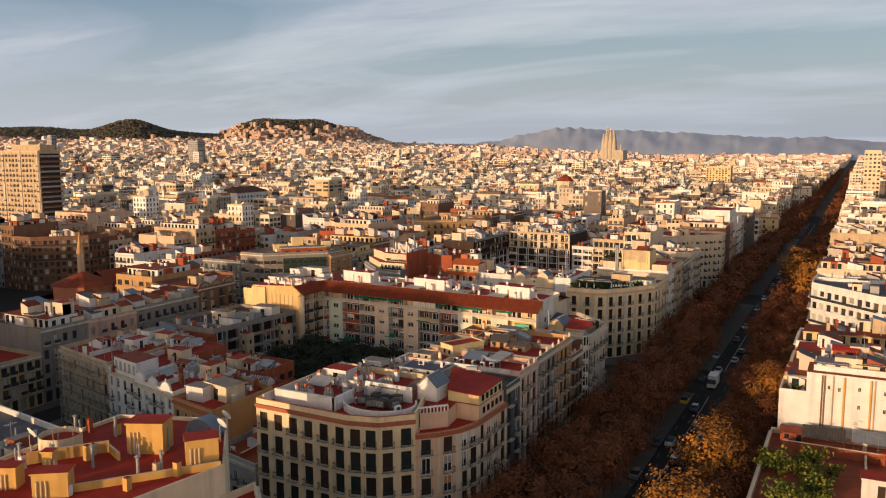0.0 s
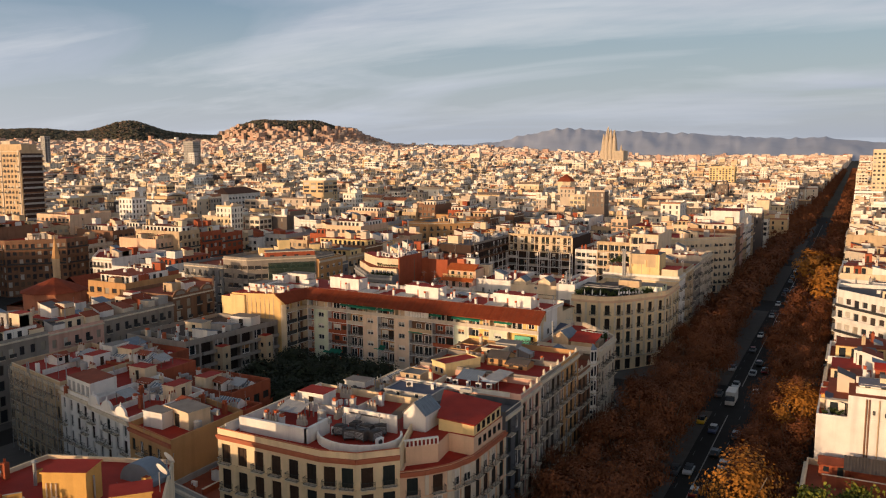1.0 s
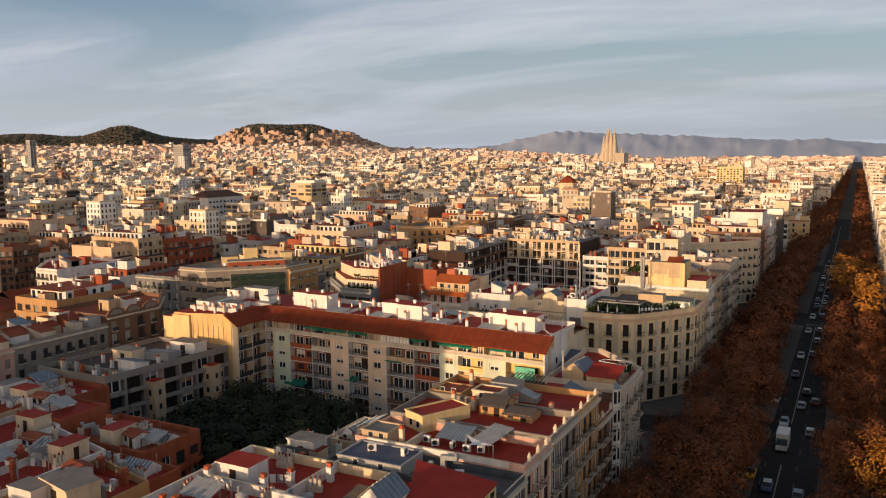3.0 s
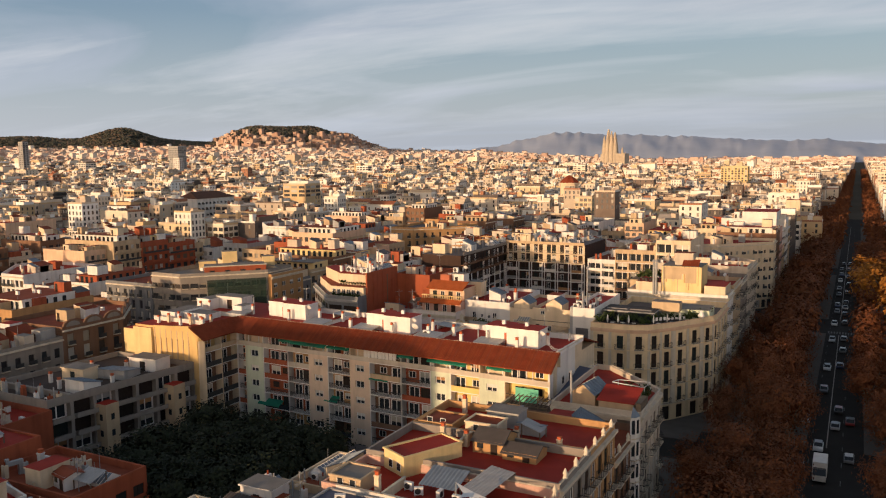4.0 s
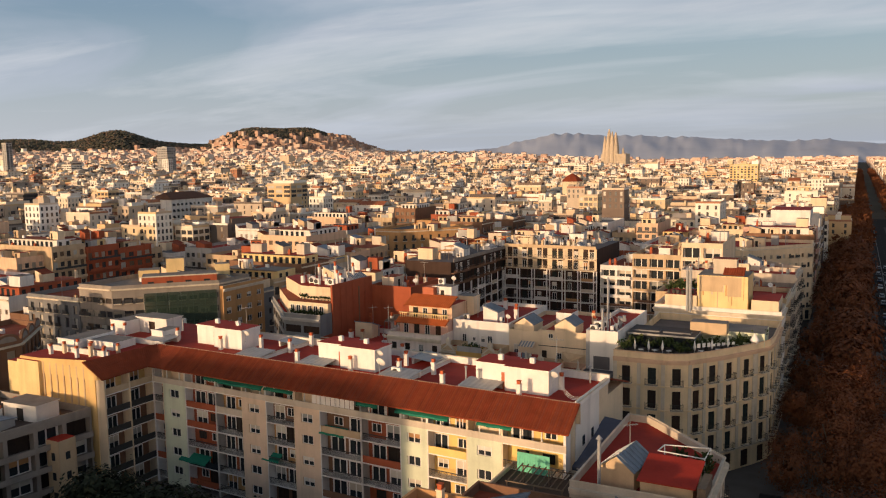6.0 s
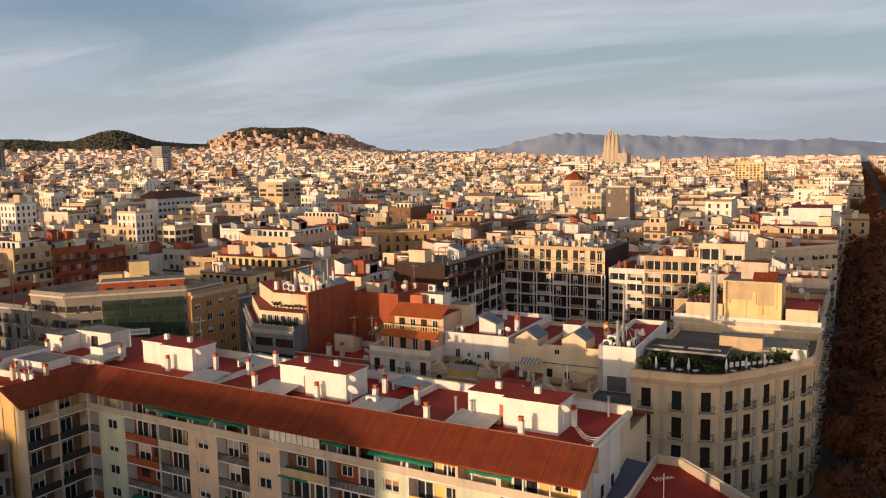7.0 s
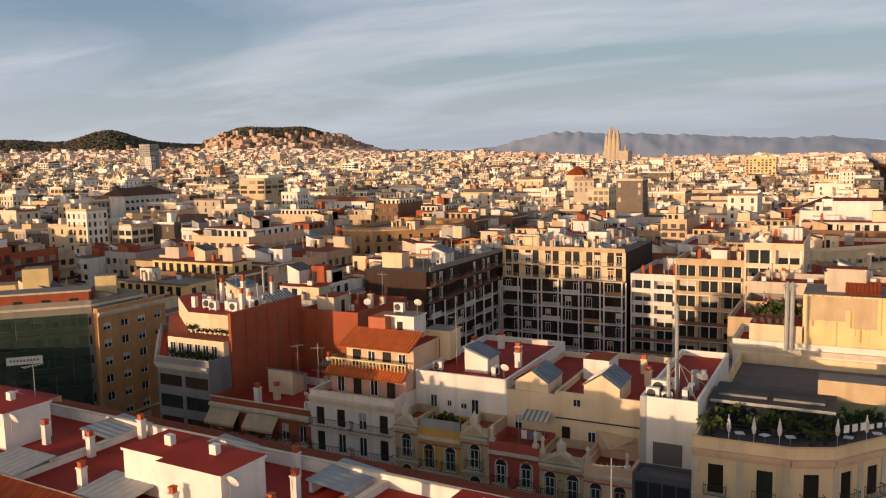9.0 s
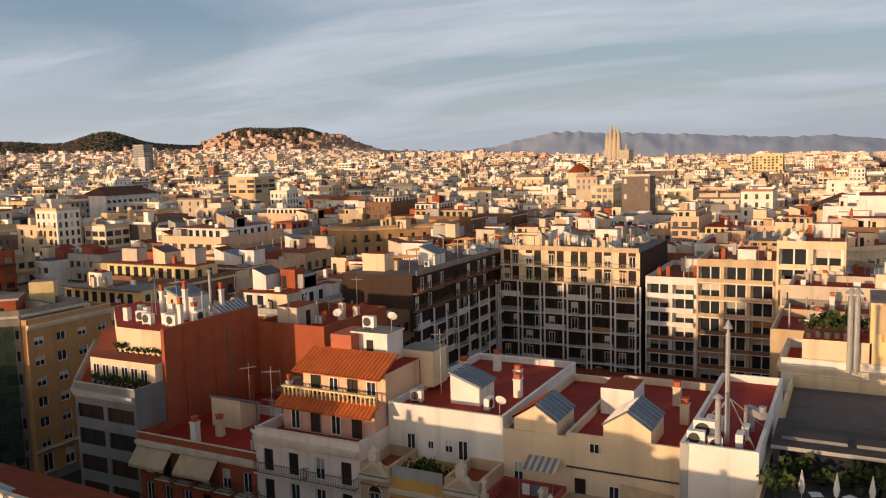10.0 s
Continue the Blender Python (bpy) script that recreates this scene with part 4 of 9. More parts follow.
def gable_shed(wall, left):
    """A little gabled stair house, blue sheet on one slope."""
    root = thing("gabled_shed", "small %s gabled shed with a blue-grey ribbed roof slope" % wall, "shed", group="roof sheds")
    me = Mesh()
    w, d, h, pk = 1.9, 2.3, 1.7, 1.25
    me.add([(-w, -d, 0), (w, -d, 0), (w, -d, h), (0, -d, h + pk), (-w, -d, h), (-w, d, 0), (w, d, 0), (w, d, h), (0, d, h + pk), (-w, d, h)], [(0, 1, 2, 3, 4), (9, 8, 7, 6, 5), (1, 6, 7, 2), (5, 0, 4, 9)], WALLS[wall])
    part("wall", me, root)
    for s_, mat in ((-1, left), (1, ZINC)):
        me = Mesh()
        ys = [-d - .15 + (2 * d + .3) * k / 12 for k in range(13)]
        ribs = [(ys[(k + 1) // 2], .06 + .07 * (k // 2 % 2 if k % 2 == 0 else (k // 2) % 2)) for k in range(24)]
        top = [(x, y, z) for y, z in ribs for x in (-.01, 2.35)]
        n = len(top)
        me.add(top + [(x, y, 0) for x, y, _ in top], [(2 * k, 2 * k + 1, 2 * k + 3, 2 * k + 2) for k in range(n // 2 - 1)] + [(n + 2 * k + 2, n + 2 * k + 3, n + 2 * k + 1, n + 2 * k) for k in range(n // 2 - 1)] + [(2 * k + 1, n + 2 * k + 1, n + 2 * k + 3, 2 * k + 3) for k in range(n // 2 - 1)] + [(0, n, n + 1, 1)], mat)
        sl = part("roof_slope", me, root)
        sl.matrix_basis = pose(0, 0, h + pk + .02, 0, math.degrees(math.atan2(pk, w)), 0) if s_ > 0 else Matrix.Diagonal((-1, -1, 1, 1)) @ pose(0, 0, h + pk + .02, 0, math.degrees(math.atan2(pk, w)), 0)
    return root


# ---- the block beside the avenue ----
def street_y(x):
    """Front line of the south row, which runs askew to the grid."""
    return 4.6 - 0.235 * (x + 81)


def row_house(x0, x1, depth, *args, **k):
    return town_house([(x0, street_y(x0)), (x1, street_y(x1)), (x1, street_y(x1) + depth), (x0, street_y(x0) + depth)], *args, **k)


row_house(-154.5, -132.6, 20, 17.2, "sppp", "tan", TERRACE, R, 0, clutter=6, floors=5)
attic_house = row_house(-132.6, -121.6, 18, 16.4, "sppp", "white", TERRACE, R, 0, clutter=2, floors=5)
me = onto(attic_house)
me.prism([(-130.8, 17.0), (-122.0, 15.0), (-122.0, 21.0), (-130.8, 23.0)], 16.4, 19.7, WALLS["white"], TERRACE_B)
part("attic", me, attic_house)
for k in range(5):
    me = onto(attic_house)
    x = -129.9 + 1.75 * k
    me.prism([(x - .4, street_y(x) + .72), (x + .4, street_y(x) + .54), (x + .4, street_y(x) + .8), (x - .4, street_y(x) + 1.0)], 17.2, 19.0, WALLS["grey"])
    part("attic_window", me, attic_house)
gable_house = row_house(-121.6, -107.4, 18, 15.8, "sppp", "white", TERRACE, R, 0, clutter=5, floors=5)
for x in (-119.4, -114.6, -109.8):
    me = onto(gable_house)
    y = street_y(x)
    rim = [(x + 1.3 * math.cos(math.pi * j / 10), 16.9 + 1.5 * math.sin(math.pi * j / 10)) for j in range(11)]
    rim = [(x + 1.3, 16.6)] + rim + [(x - 1.3, 16.6)]
    n = len(rim)
    me.add([(u, y - .3, v) for u, v in rim] + [(u, y + .2, v) for u, v in rim], [tuple(reversed(range(n))), tuple(range(n, 2 * n))] + [(k, (k + 1) % n, n + (k + 1) % n, n + k) for k in range(n)], WALLS["white"])
    part("gable", me, gable_house)
    me = onto(gable_house)
    me.tube(x, y - .05, 18.3, 19.1, .22, .08, 8, WALLS["white"])
    part("finial", me, gable_house)
row_house(-107.4, -94.4, 17, 15.0, "sppp", "ochre_tan", TERRACE, R, 0, clutter=2, floors=4, cornice=REDSTONE)
place(stair_box, at(-100, 17.2, 15.0, -12, (1.55, 1.45, 1.15)), "cream", "grey")
row_house(-94.4, -82.2, 18, 8.0, "sppp", "grey", TERRACE_B, R, 0, clutter=3)
town_house(rect(-154, 42, -136.5, 54), 15.0, "pppp", "brick", TERRACE, R, 0, clutter=3)
hall_house = town_house(rect(-147, 32.5, -122, 41.5), 17.6, "cppp", "brick", TERRACE, R, 0, clutter=2, parapet=.3, bay=9, ww=.8)
town_house(rect(-122, 32.5, -104, 44), 14.6, "pcpp", "brick", TERRACE_B, R, 0, clutter=4)
town_house(rect(-112, 25, -96, 32), 14.0, "pccp", "brick", TERRACE, R, 0, clutter=3)
town_house([(-157, 54), (-137.6, 54), (-137.2, 58.4), (-157, 58.4)], 16.4, "pcpp", "drab", FELT, R, 0, clutter=4, floors=5, loggia=1.0, bay=4.2)
gallery_house = town_house([(-157, 58.4), (-137.2, 58.4), (-134.0, 83.6), (-155, 83.6)], 16.4, "pcpp", "drab", FELT, R, 0, clutter=0, floors=5, loggia=1.0, bay=4.2)
place(stair_box, at(-141, 79, 16.4, 4, (1.5, 1.3, .9)), "white", "grey")
place(lean_to, at(-142, 72.5, 16.4, 100, (1.5, 1.5, .6)), "grey")
place(stair_box, at(-147, 68, 16.4, 4, (1.2, 1.2, .9)), "cream", "grey")
place(lean_to, at(-140, 63, 16.4, 90, (1.2, 1.2, .8)), "white")
for x, y in ((-144, 76), (-146, 80), (-138.5, 68), (-150, 73), (-150, 64), (-145, 62)):
    place(chimney, at(x, y, 16.4, 0, (.8, .8, .9)), "white")
for x, y in ((-135.4, 64), (-133.6, 78)):
    me = onto(gallery_house)
    me.box(x - 1.3, y - 1.4, 0, x + 1.3, y + 1.4, 14.6, WALLS["tan"], TERRACE)
    for z in range(4):
        me.box(x + 1.3, y - .35, 3 + 2.9 * z, x + 1.34, y + .35, 4.1 + 2.9 * z, GLASS)
        me.box(x - .3, y - 1.44, 3 + 2.9 * z, x + .4, y - 1.4, 4.1 + 2.9 * z, GLASS)
    part("stair_tower", me, gallery_house)
for k in range(2):
    place(skylight, at(-139 + 8 * k, 37.6, 17.6, 80, (1.5, 1.3, 1.2)))
place(skylight, at(-116.5, 26.4, 15.8, 80, (1.3, 1.3, 1.2)))
place(skylight, at(-110.4, 29, 14.0, 80, (1.0, .8, 1.1)))


def scaffold(p0, p1, z1, net, word):
    """A scaffold of tubes hung with netting in front of a wall."""
    root = thing("scaffold", word, "scaffold", Matrix.Translation((*p0, 0)))
    a, b = Vector((0, 0, 0)), Vector((p1[0] - p0[0], p1[1] - p0[1], 0))
    L = b.length
    t = b / L
    o = Vector((t.y, -t.x, 0))
    n = int(L / 2.4)
    for k in range(n + 1):
        me = Mesh()
        q = a + t * (L * k / n) + o * .9
        me.rod(tuple(q), tuple(q + Vector((0, 0, z1))), .06, METAL)
        part("standard", me, root)
    for f in range(1, int(z1 / 2.2)):
        me = Mesh()
        q = a + o * .55 + Vector((0, 0, 2.2 * f))
        me.add([tuple(q), tuple(q + b), tuple(q + b + o * .4), tuple(q + o * .4), tuple(q - Vector((0, 0, .08))), tuple(q + b - Vector((0, 0, .08))), tuple(q + b + o * .4 - Vector((0, 0, .08))), tuple(q + o * .4 - Vector((0, 0, .08)))], [(0, 1, 2, 3), (7, 6, 5, 4), (2, 6, 7, 3), (1, 5, 6, 2), (0, 4, 5, 1)], BARK)
        part("deck", me, root)
    me = Mesh()
    m, r = 3 * n, 8
    pts = [tuple(a + t * (L * i / m) + o * (1.0 + .07 * math.sin(i * 1.7 + j)) + Vector((0, 0, 3 + (z1 - 3) * j / r))) for i in range(m + 1) for j in range(r + 1)]
    me.add(pts, [(i * (r + 1) + j, (i + 1) * (r + 1) + j, (i + 1) * (r + 1) + j + 1, i * (r + 1) + j + 1) for i in range(m) for j in range(r)], net)
    part("net", me, root)
    return root


scaffold((-154, street_y(-154)), (-133, street_y(-133)), 18.2, PALE_NET, "tube scaffold hung with pale netting on a house front")
scaffold((-182, 138), (-170.4, 149.6), 22.9, GREEN_NET, "tube scaffold hung with dark green netting on a corner house")
board = Mesh(Matrix.Translation((-178.6, 139.9, 15.2)) @ Matrix.Rotation(radians(45), 4, "Z"))
board.box(0, -.08, 0, 5.4, 0, 1.3, WHITE)
for k in range(9):
    board.box(.5 + .5 * k, -.1, .5, .82 + .5 * k, -.08, .85, WALLS["slate"])
tagged(part("banner", board), "white banner with dark marks on scaffold netting", "banner")
net_top = Mesh()
net_top.prism([(-182.6, 138.0), (-170.5, 150), (-176, 155.6), (-188, 143.4)], 21.0, 26.4, WALLS["brick"], GRAVEL)
for k in range(4):
    x, y = -181.6 + 3.0 * k, 138.9 + 3.0 * k
    net_top.prism([(x, y - .03), (x + 1.0, y + .97), (x + .96, y + 1.01), (x - .04, y + .01)], 23.6, 25.4, GLASS)
net_top.prism([(-182.9, 137.6), (-170.2, 150.2), (-170.6, 150.6), (-183.3, 138.0)], 26.4, 26.65, STONE)
tagged(part("roof_storey", net_top), "orange brick roof storey over a netted corner house", "roof house", "roof huts")
for x, y, w, h in ((-186, 152, 6, 29.5), (-178, 160, 5, 27.5), (-193, 150, 7, 26.5)):
    box_ = Mesh()
    box_.prism([(x, y - w / 2), (x + w / 2, y), (x, y + w / 2), (x - w / 2, y)], 21.0, h, WALLS["yellow"], GRAVEL)
    tagged(part("roof_house", box_), "plain yellow plastered lift house on a roof", "roof house", "roof huts")
# corner houses at the crossing
corner = town_house([(-81, 4.2), (-62, 3.7), (-57, 5.0), (-52.6, 9.2), (-60, 30), (-81, 30)], 20.2, "ssspcp", "buff", TERRACE, R, 0, clutter=0, cornice=REDSTONE, bay=3.2, parapet=1.2, balc=.95, kinds=("shut",), floors=5, ww=1.7, wh=3.1, bands=.55, pilasters=False)
me = onto(corner)
me.box(-79.5, 7.3, 20.2, -67, 7.9, 22.4, WALLS["white"])
me.box(-67.4, 7.3, 20.2, -66.8, 12.8, 22.4, WALLS["white"])
part("terrace_wall", me, corner)
me = onto(corner)
for k in range(14):
    a, b = radians(200 + 14 * k), radians(200 + 14 * (k + 1))
    P = lambda t, r, z: (-61.0 + r * math.cos(t), 12.0 + r * .8 * math.sin(t), z)
    me.quad(P(a, 6.6, 20.2), P(b, 6.6, 20.2), P(b, 6.6, 21.5), P(a, 6.6, 21.5), WALLS["white"])
    me.quad(P(b, 6.3, 20.2), P(a, 6.3, 20.2), P(a, 6.3, 21.5), P(b, 6.3, 21.5), WALLS["white"])
    me.quad(P(a, 6.6, 21.5), P(b, 6.6, 21.5), P(b, 6.3, 21.5), P(a, 6.3, 21.5), WALLS["white"])
part("curved_screen", me, corner)
for x, y, t in ((-65.9, 9.4, 20), (-57.6, 8.4, 80)):
    place(ac_unit, at(x + .4, y + 3.0, 20.2, t, 1.25))
for x, y in ((-65.3, 10.5), (-60.2, 12.6), (-66.2, 12.4), (-75, 14), (-73.8, 14.6), (-72.4, 14.2)):
    place(flue, at(x + .4, y + 3.0, 20.2, 0, (1, 1, R.uniform(.7, 1.1))))
for x, y in ((-78.5, 9), (-77, 9.4), (-75.6, 9), (-72, 18), (-70.5, 21), (-67, 24), (-79.6, 17)):
    place(chimney, at(x + .4, y + 3.0, 20.2, R.choice((0, 90)), (1, 1, R.uniform(.7, 1.05))), "white")
place(stair_box, at(-76.5, 23, 20.2, 0, (1.1, 1.2, .9)), "white", "red")

peach = town_house([(-52.6, 9.2), (-50, 11.6), (-47.6, 15.0), (-46.2, 19.5), (-46, 31), (-60, 31), (-60, 30)], 17.6, "ssssppp", "peach", TERRACE, R, 0, clutter=0, cornice=REDSTONE, parapet=.4, balc=.9, floors=5, ww=1.6, wh=2.8, bay=3.0, bands=.5)
me = onto(peach)
me.prism([(-53.4, 12.2), (-50.0, 15.6), (-50.6, 20.2), (-46.4, 20.0), (-46.4, 30.6), (-59.5, 30.6), (-58.0, 25.0)], 17.6, 20.4, WALLS["peach"], TERRACE)
part("attic", me, peach)
for k in range(9):
    f = k / 8
    me = onto(peach)
    me.tube(-53.4 + 3.4 * f, 12.2 + 3.4 * f, 20.4, 21.3, .13, .13, 8, WHITE)
    part("baluster", me, peach)
me = onto(peach)
me.prism([(-53.6, 12.0), (-53.3, 11.8), (-49.8, 15.4), (-50.1, 15.7)], 21.3, 21.5, WHITE)
part("balustrade_rail", me, peach)
place(gable_shed, at(-55.6, 21.0, 20.4, 0, (1.0, 1.0, 1.45)), "white", WALLS["white"])
canopy = Mesh()
canopy.add([(-59.6, 18.6, 22.4), (-57.6, 17.6, 22.2), (-57.6, 22.4, 22.9), (-59.6, 22.4, 23.0), (-59.6, 18.6, 22.28), (-57.6, 17.6, 22.08), (-57.6, 22.4, 22.78), (-59.6, 22.4, 22.88)], [(0, 1, 2, 3), (7, 6, 5, 4), (0, 4, 5, 1), (1, 5, 6, 2), (3, 7, 4, 0)], BARK)
for x, y in ((-59.5, 18.8), (-57.8, 17.9)):
    canopy.rod((x, y, 20.2), (x, y, 22.2), .06, BARK)
tagged(part("timber_canopy", canopy), "brown timber canopy beside a white stair house", "canopy")
me = onto(peach)
me.add([(-52.5, 20.6, 20.4), (-46.6, 20.6, 20.4), (-46.6, 30.4, 20.4), (-56.5, 30.4, 20.4), (-52.5, 20.6, 22.2), (-46.6, 20.6, 21.9), (-46.6, 30.4, 22.3), (-56.5, 30.4, 23.2)], [(0, 1, 5, 4), (1, 2, 6, 5), (2, 3, 7, 6), (3, 0, 4, 7)], WALLS["yellow"])
me.add([(-52.7, 20.4, 22.25), (-46.4, 20.4, 21.95), (-46.4, 30.5, 22.35), (-56.7, 30.5, 23.25), (-52.7, 20.4, 22.4), (-46.4, 20.4, 22.1), (-46.4, 30.5, 22.5), (-56.7, 30.5, 23.4)], [(4, 5, 6, 7), (0, 1, 5, 4), (1, 2, 6, 5), (3, 0, 4, 7)], TERRACE)
part("roof_storey", me, peach)
for y in (21.6, 23.4, 25.2, 27.0, 28.8):
    for z in (18.6, 20.7):
        me = onto(peach)
        me.box(-46.62 if z > 20 else -46.42, y, z, -46.54 if z > 20 else -46.34, y + .95, z + 1.1, GLASS)
        part("window", me, peach)

# along the avenue
for a, b, h, lk, rf in ((31, 37.5, 20.0, "dark", ROOFGREY), (37.5, 46.5, 21.0, "pink", TERRACE), (46.5, 57.5, 21.6, "drab", TERRACE), (57.5, 68, 21.6, "ochre_tan", TERRACE), (68, 81.8, 17.0, "brown", TERRACE_B)):
    root = town_house(rect(-70, a, -46, b), h, "pspp", lk, rf, R, 0, clutter=0, ww=1.55, wh=2.7, balc=.9, bands=.5 if lk in ("pink", "tan") else 0, kinds=("shut", "shut", "glass"))
    for k in range(3):
        y = a + (b - a) * (k + .5) / 3
        if lk != "dark":
            me = onto(root)
            me.tube(-46, y, h + 1, h + 1.5, .3, .2, 8, STONE)
            me.tube(-46, y, h + 1.5, h + 2.1, .32, .05, 8, STONE)
            part("finial", me, root)
place(stair_box, at(-59.5, 64.5, 21.6, 0, (1.0, 1.0, .75)), "grey", "grey")
place(lean_to, at(-55.2, 62.5, 21.6, 90, (.7, .8, .5)), "grey")
place(stair_box, at(-55.2, 74.6, 17.0, 0, (.8, 1.0, 1.3)), "white", "red")
place(lean_to, at(-51.6, 74.8, 17.0, 0, (1.1, .9, 1.35)), "white")
place(roof_wall, at(-52, 70.4, 17.0, 0), 11.0, 1.2, "white")
place(lean_to, at(-63.5, 73, 17.0, 180, (1.3, 1.1, 1.2)), "grey")
# oriel over the avenue
oriel = thing("bow_window", "white bow window stack rising up a house front", "bow window", Matrix.Translation((-46, 77.5, 0)))
RIM = [(0, -1.25), (.62, -.85), (.95, 0), (.62, .85), (0, 1.25)]
for f in range(5):
    z = 5 + 3.15 * f
    me = Mesh()
    me.prism([(1.1 * u, 1.1 * v) for u, v in RIM], z, z + .16, STONE)
    me.prism(RIM, z + .16, z + .75, WALLS["white"])
    part("spandrel", me, oriel)
    for (u0, v0), (u1, v1) in zip(RIM, RIM[1:]):
        me = Mesh()
        me.add([(u * .94, v * .94, h) for h in (z + .75, z + 2.75) for u, v in ((u0, v0), (u1, v1))], [(0, 1, 3, 2)], GLASS)
        part("pane", me, oriel)
    for u, v in RIM:
        me = Mesh()
        me.tube(u * .95, v * .95, z + .75, z + 2.75, .12, .12, 6, WALLS["white"])
        part("mullion", me, oriel)
    me = Mesh()
    me.prism(RIM, z + 2.75, z + 3.15, WALLS["white"])
    part("lintel", me, oriel)
me = Mesh()
me.add([(1.05 * u, 1.05 * v, 20.75) for u, v in RIM] + [(0, 0, 22.0)], [(k, k + 1, 5) for k in range(4)], ZINC)
part("cap", me, oriel)
last = town_house([(-59.6, 81.9), (-46, 81.9), (-46, 95), (-57, 106), (-59.6, 106)], 18.9, "ssspp", "beige", TERRACE, R, 0, clutter=0, parapet=.9, floors=5)
place(gable_shed, at(-54.9, 86.6, 18.9, -8, (1.0, 1.1, 1.15)), "tan", WALLS["white"])
me = onto(last)
me.add([(-52.6, 83.2, 18.9), (-47.4, 83.2, 18.9), (-47.4, 88.2, 18.9), (-52.6, 88.2, 18.9), (-52.6, 83.2, 20.6), (-47.4, 83.2, 20.6), (-47.4, 88.2, 21.5), (-52.6, 88.2, 21.5)], [(0, 1, 5, 4), (1, 2, 6, 5), (2, 3, 7, 6), (3, 0, 4, 7)], WALLS["tan"])
me.add([(-52.9, 82.9, 20.62), (-47.1, 82.9, 20.62), (-47.1, 88.4, 21.6), (-52.9, 88.4, 21.6), (-52.9, 82.9, 20.5), (-47.1, 82.9, 20.5), (-47.1, 88.4, 21.48), (-52.9, 88.4, 21.48)], [(0, 1, 2, 3), (0, 4, 5, 1), (1, 5, 6, 2), (3, 7, 4, 0)], TERRACE)
part("roof_storey", me, last)
me = onto(last)
me.box(-46.9, 82.4, 19.8, -46.1, 86.6, 21.0, BARK)
part("timber_fence", me, last)
me = onto(last)
me.box(-49.4, 81.86, 15.4, -46.3, 81.94, 18.6, BARK)
part("timber_panel", me, last)
me = onto(last)
me.box(-55.4, 81.86, 15.2, -52.6, 81.93, 18.9, ROOFGREY)
part("dark_panel", me, last)
place(flue, at(-56.9, 83.4, 18.9, 0, (1.5, 1.5, 1.95)))
place(antenna, at(-55.4, 90.2, 18.9, 40, (1, 1, 1.15)))
low_end = town_house([(-70, 81.9), (-59.7, 81.9), (-59.7, 92), (-70, 92)], 16.2, "sppp", "beige", FELT, R, 0, clutter=0, parapet=.5, floors=4)
for k in range(10):
    me = onto(low_end)
    me.rod((-67.0 + .7 * k, 82.8, 18.1), (-67.0 + .7 * k, 87.6, 18.4), .07, BARK)
    part("pergola_lath", me, low_end)
for y in (82.8, 87.6):
    me = onto(low_end)
    me.rod((-67.2, y, 18.1), (-60.5, y, 18.1), .09, BARK)
    part("pergola_beam", me, low_end)
    for x in (-67.0, -63.9, -60.7):
        me = onto(low_end)
        me.rod((x, y, 16.2), (x, y, 18.1), .09, BARK)
        part("pergola_post", me, low_end)
me = onto(low_end)
me.add([(-66, 92, 0), (-59.7, 92, 0), (-59.7, 104, 0), (-66, 104, 0), (-66, 92, 17.4), (-59.7, 92, 17.0), (-59.7, 104, 19.4), (-66, 104, 20.0)], [(0, 1, 5, 4), (1, 2, 6, 5), (2, 3, 7, 6), (3, 0, 4, 7), (4, 5, 6, 7)], BLUEROOF)
part("felt_roof", me, low_end)
for k, (x, y) in enumerate(((-47.4, 88.4), (-47.2, 90), (-47.6, 91.6), (-48.4, 93), (-50.4, 93.4))):
    place(planter, at(x, y, 18.9, 60 * k, .9 + .2 * (k % 3)))
frame_ = Mesh()
for p, q in (((-52, 92, 18.9), (-52, 92, 21.4)), ((-47.4, 94, 18.9), (-47.4, 94, 21.0)), ((-52, 92, 21.4), (-47.4, 94, 21.0)), ((-52, 88.6, 21.9), (-47.4, 90, 21.2)), ((-52, 88.6, 21.9), (-52, 92, 21.4)), ((-47.4, 90, 21.2), (-47.4, 94, 21.0)), ((-47.4, 90, 18.9), (-47.4, 90, 21.2))):
    frame_.rod(p, q, .07, WHITE)
tagged(part("awning_frame", frame_), "white metal tube awning frame over a red terrace", "awning frame")


# ---- the long house over the courtyard ----
# it stands a little askew to the street grid
SKEW = Matrix.Translation((-132.7, 95.8, 0)) @ Matrix.Rotation(radians(-2.27), 4, "Z") @ Matrix.Diagonal((1.0615, 1, 1, 1)) @ Matrix.Translation((131.3, -96.2, 0))
TERR = 23.9                                         # its roof terrace
EX0, EX1, EY = -129.6, -65.2, 93.4
FLOOR_Z = [1.0 + 3.05 * k for k in range(7)]       # the last is the top terrace storey
long_house = thing("courtyard_apartment_house", "long apartment house with red tiled roof and stacked balconies", "building", Matrix.Translation((-96, 100, 0)))
me = onto(long_house)
WARM = {"orange": WALLS["brick"], "cream": WALLS["cream"], "tan": WALLS["pier"], "sage": WALLS["sage"], "yellow": WALLS["sunny"], "white": WALLS["white"]}
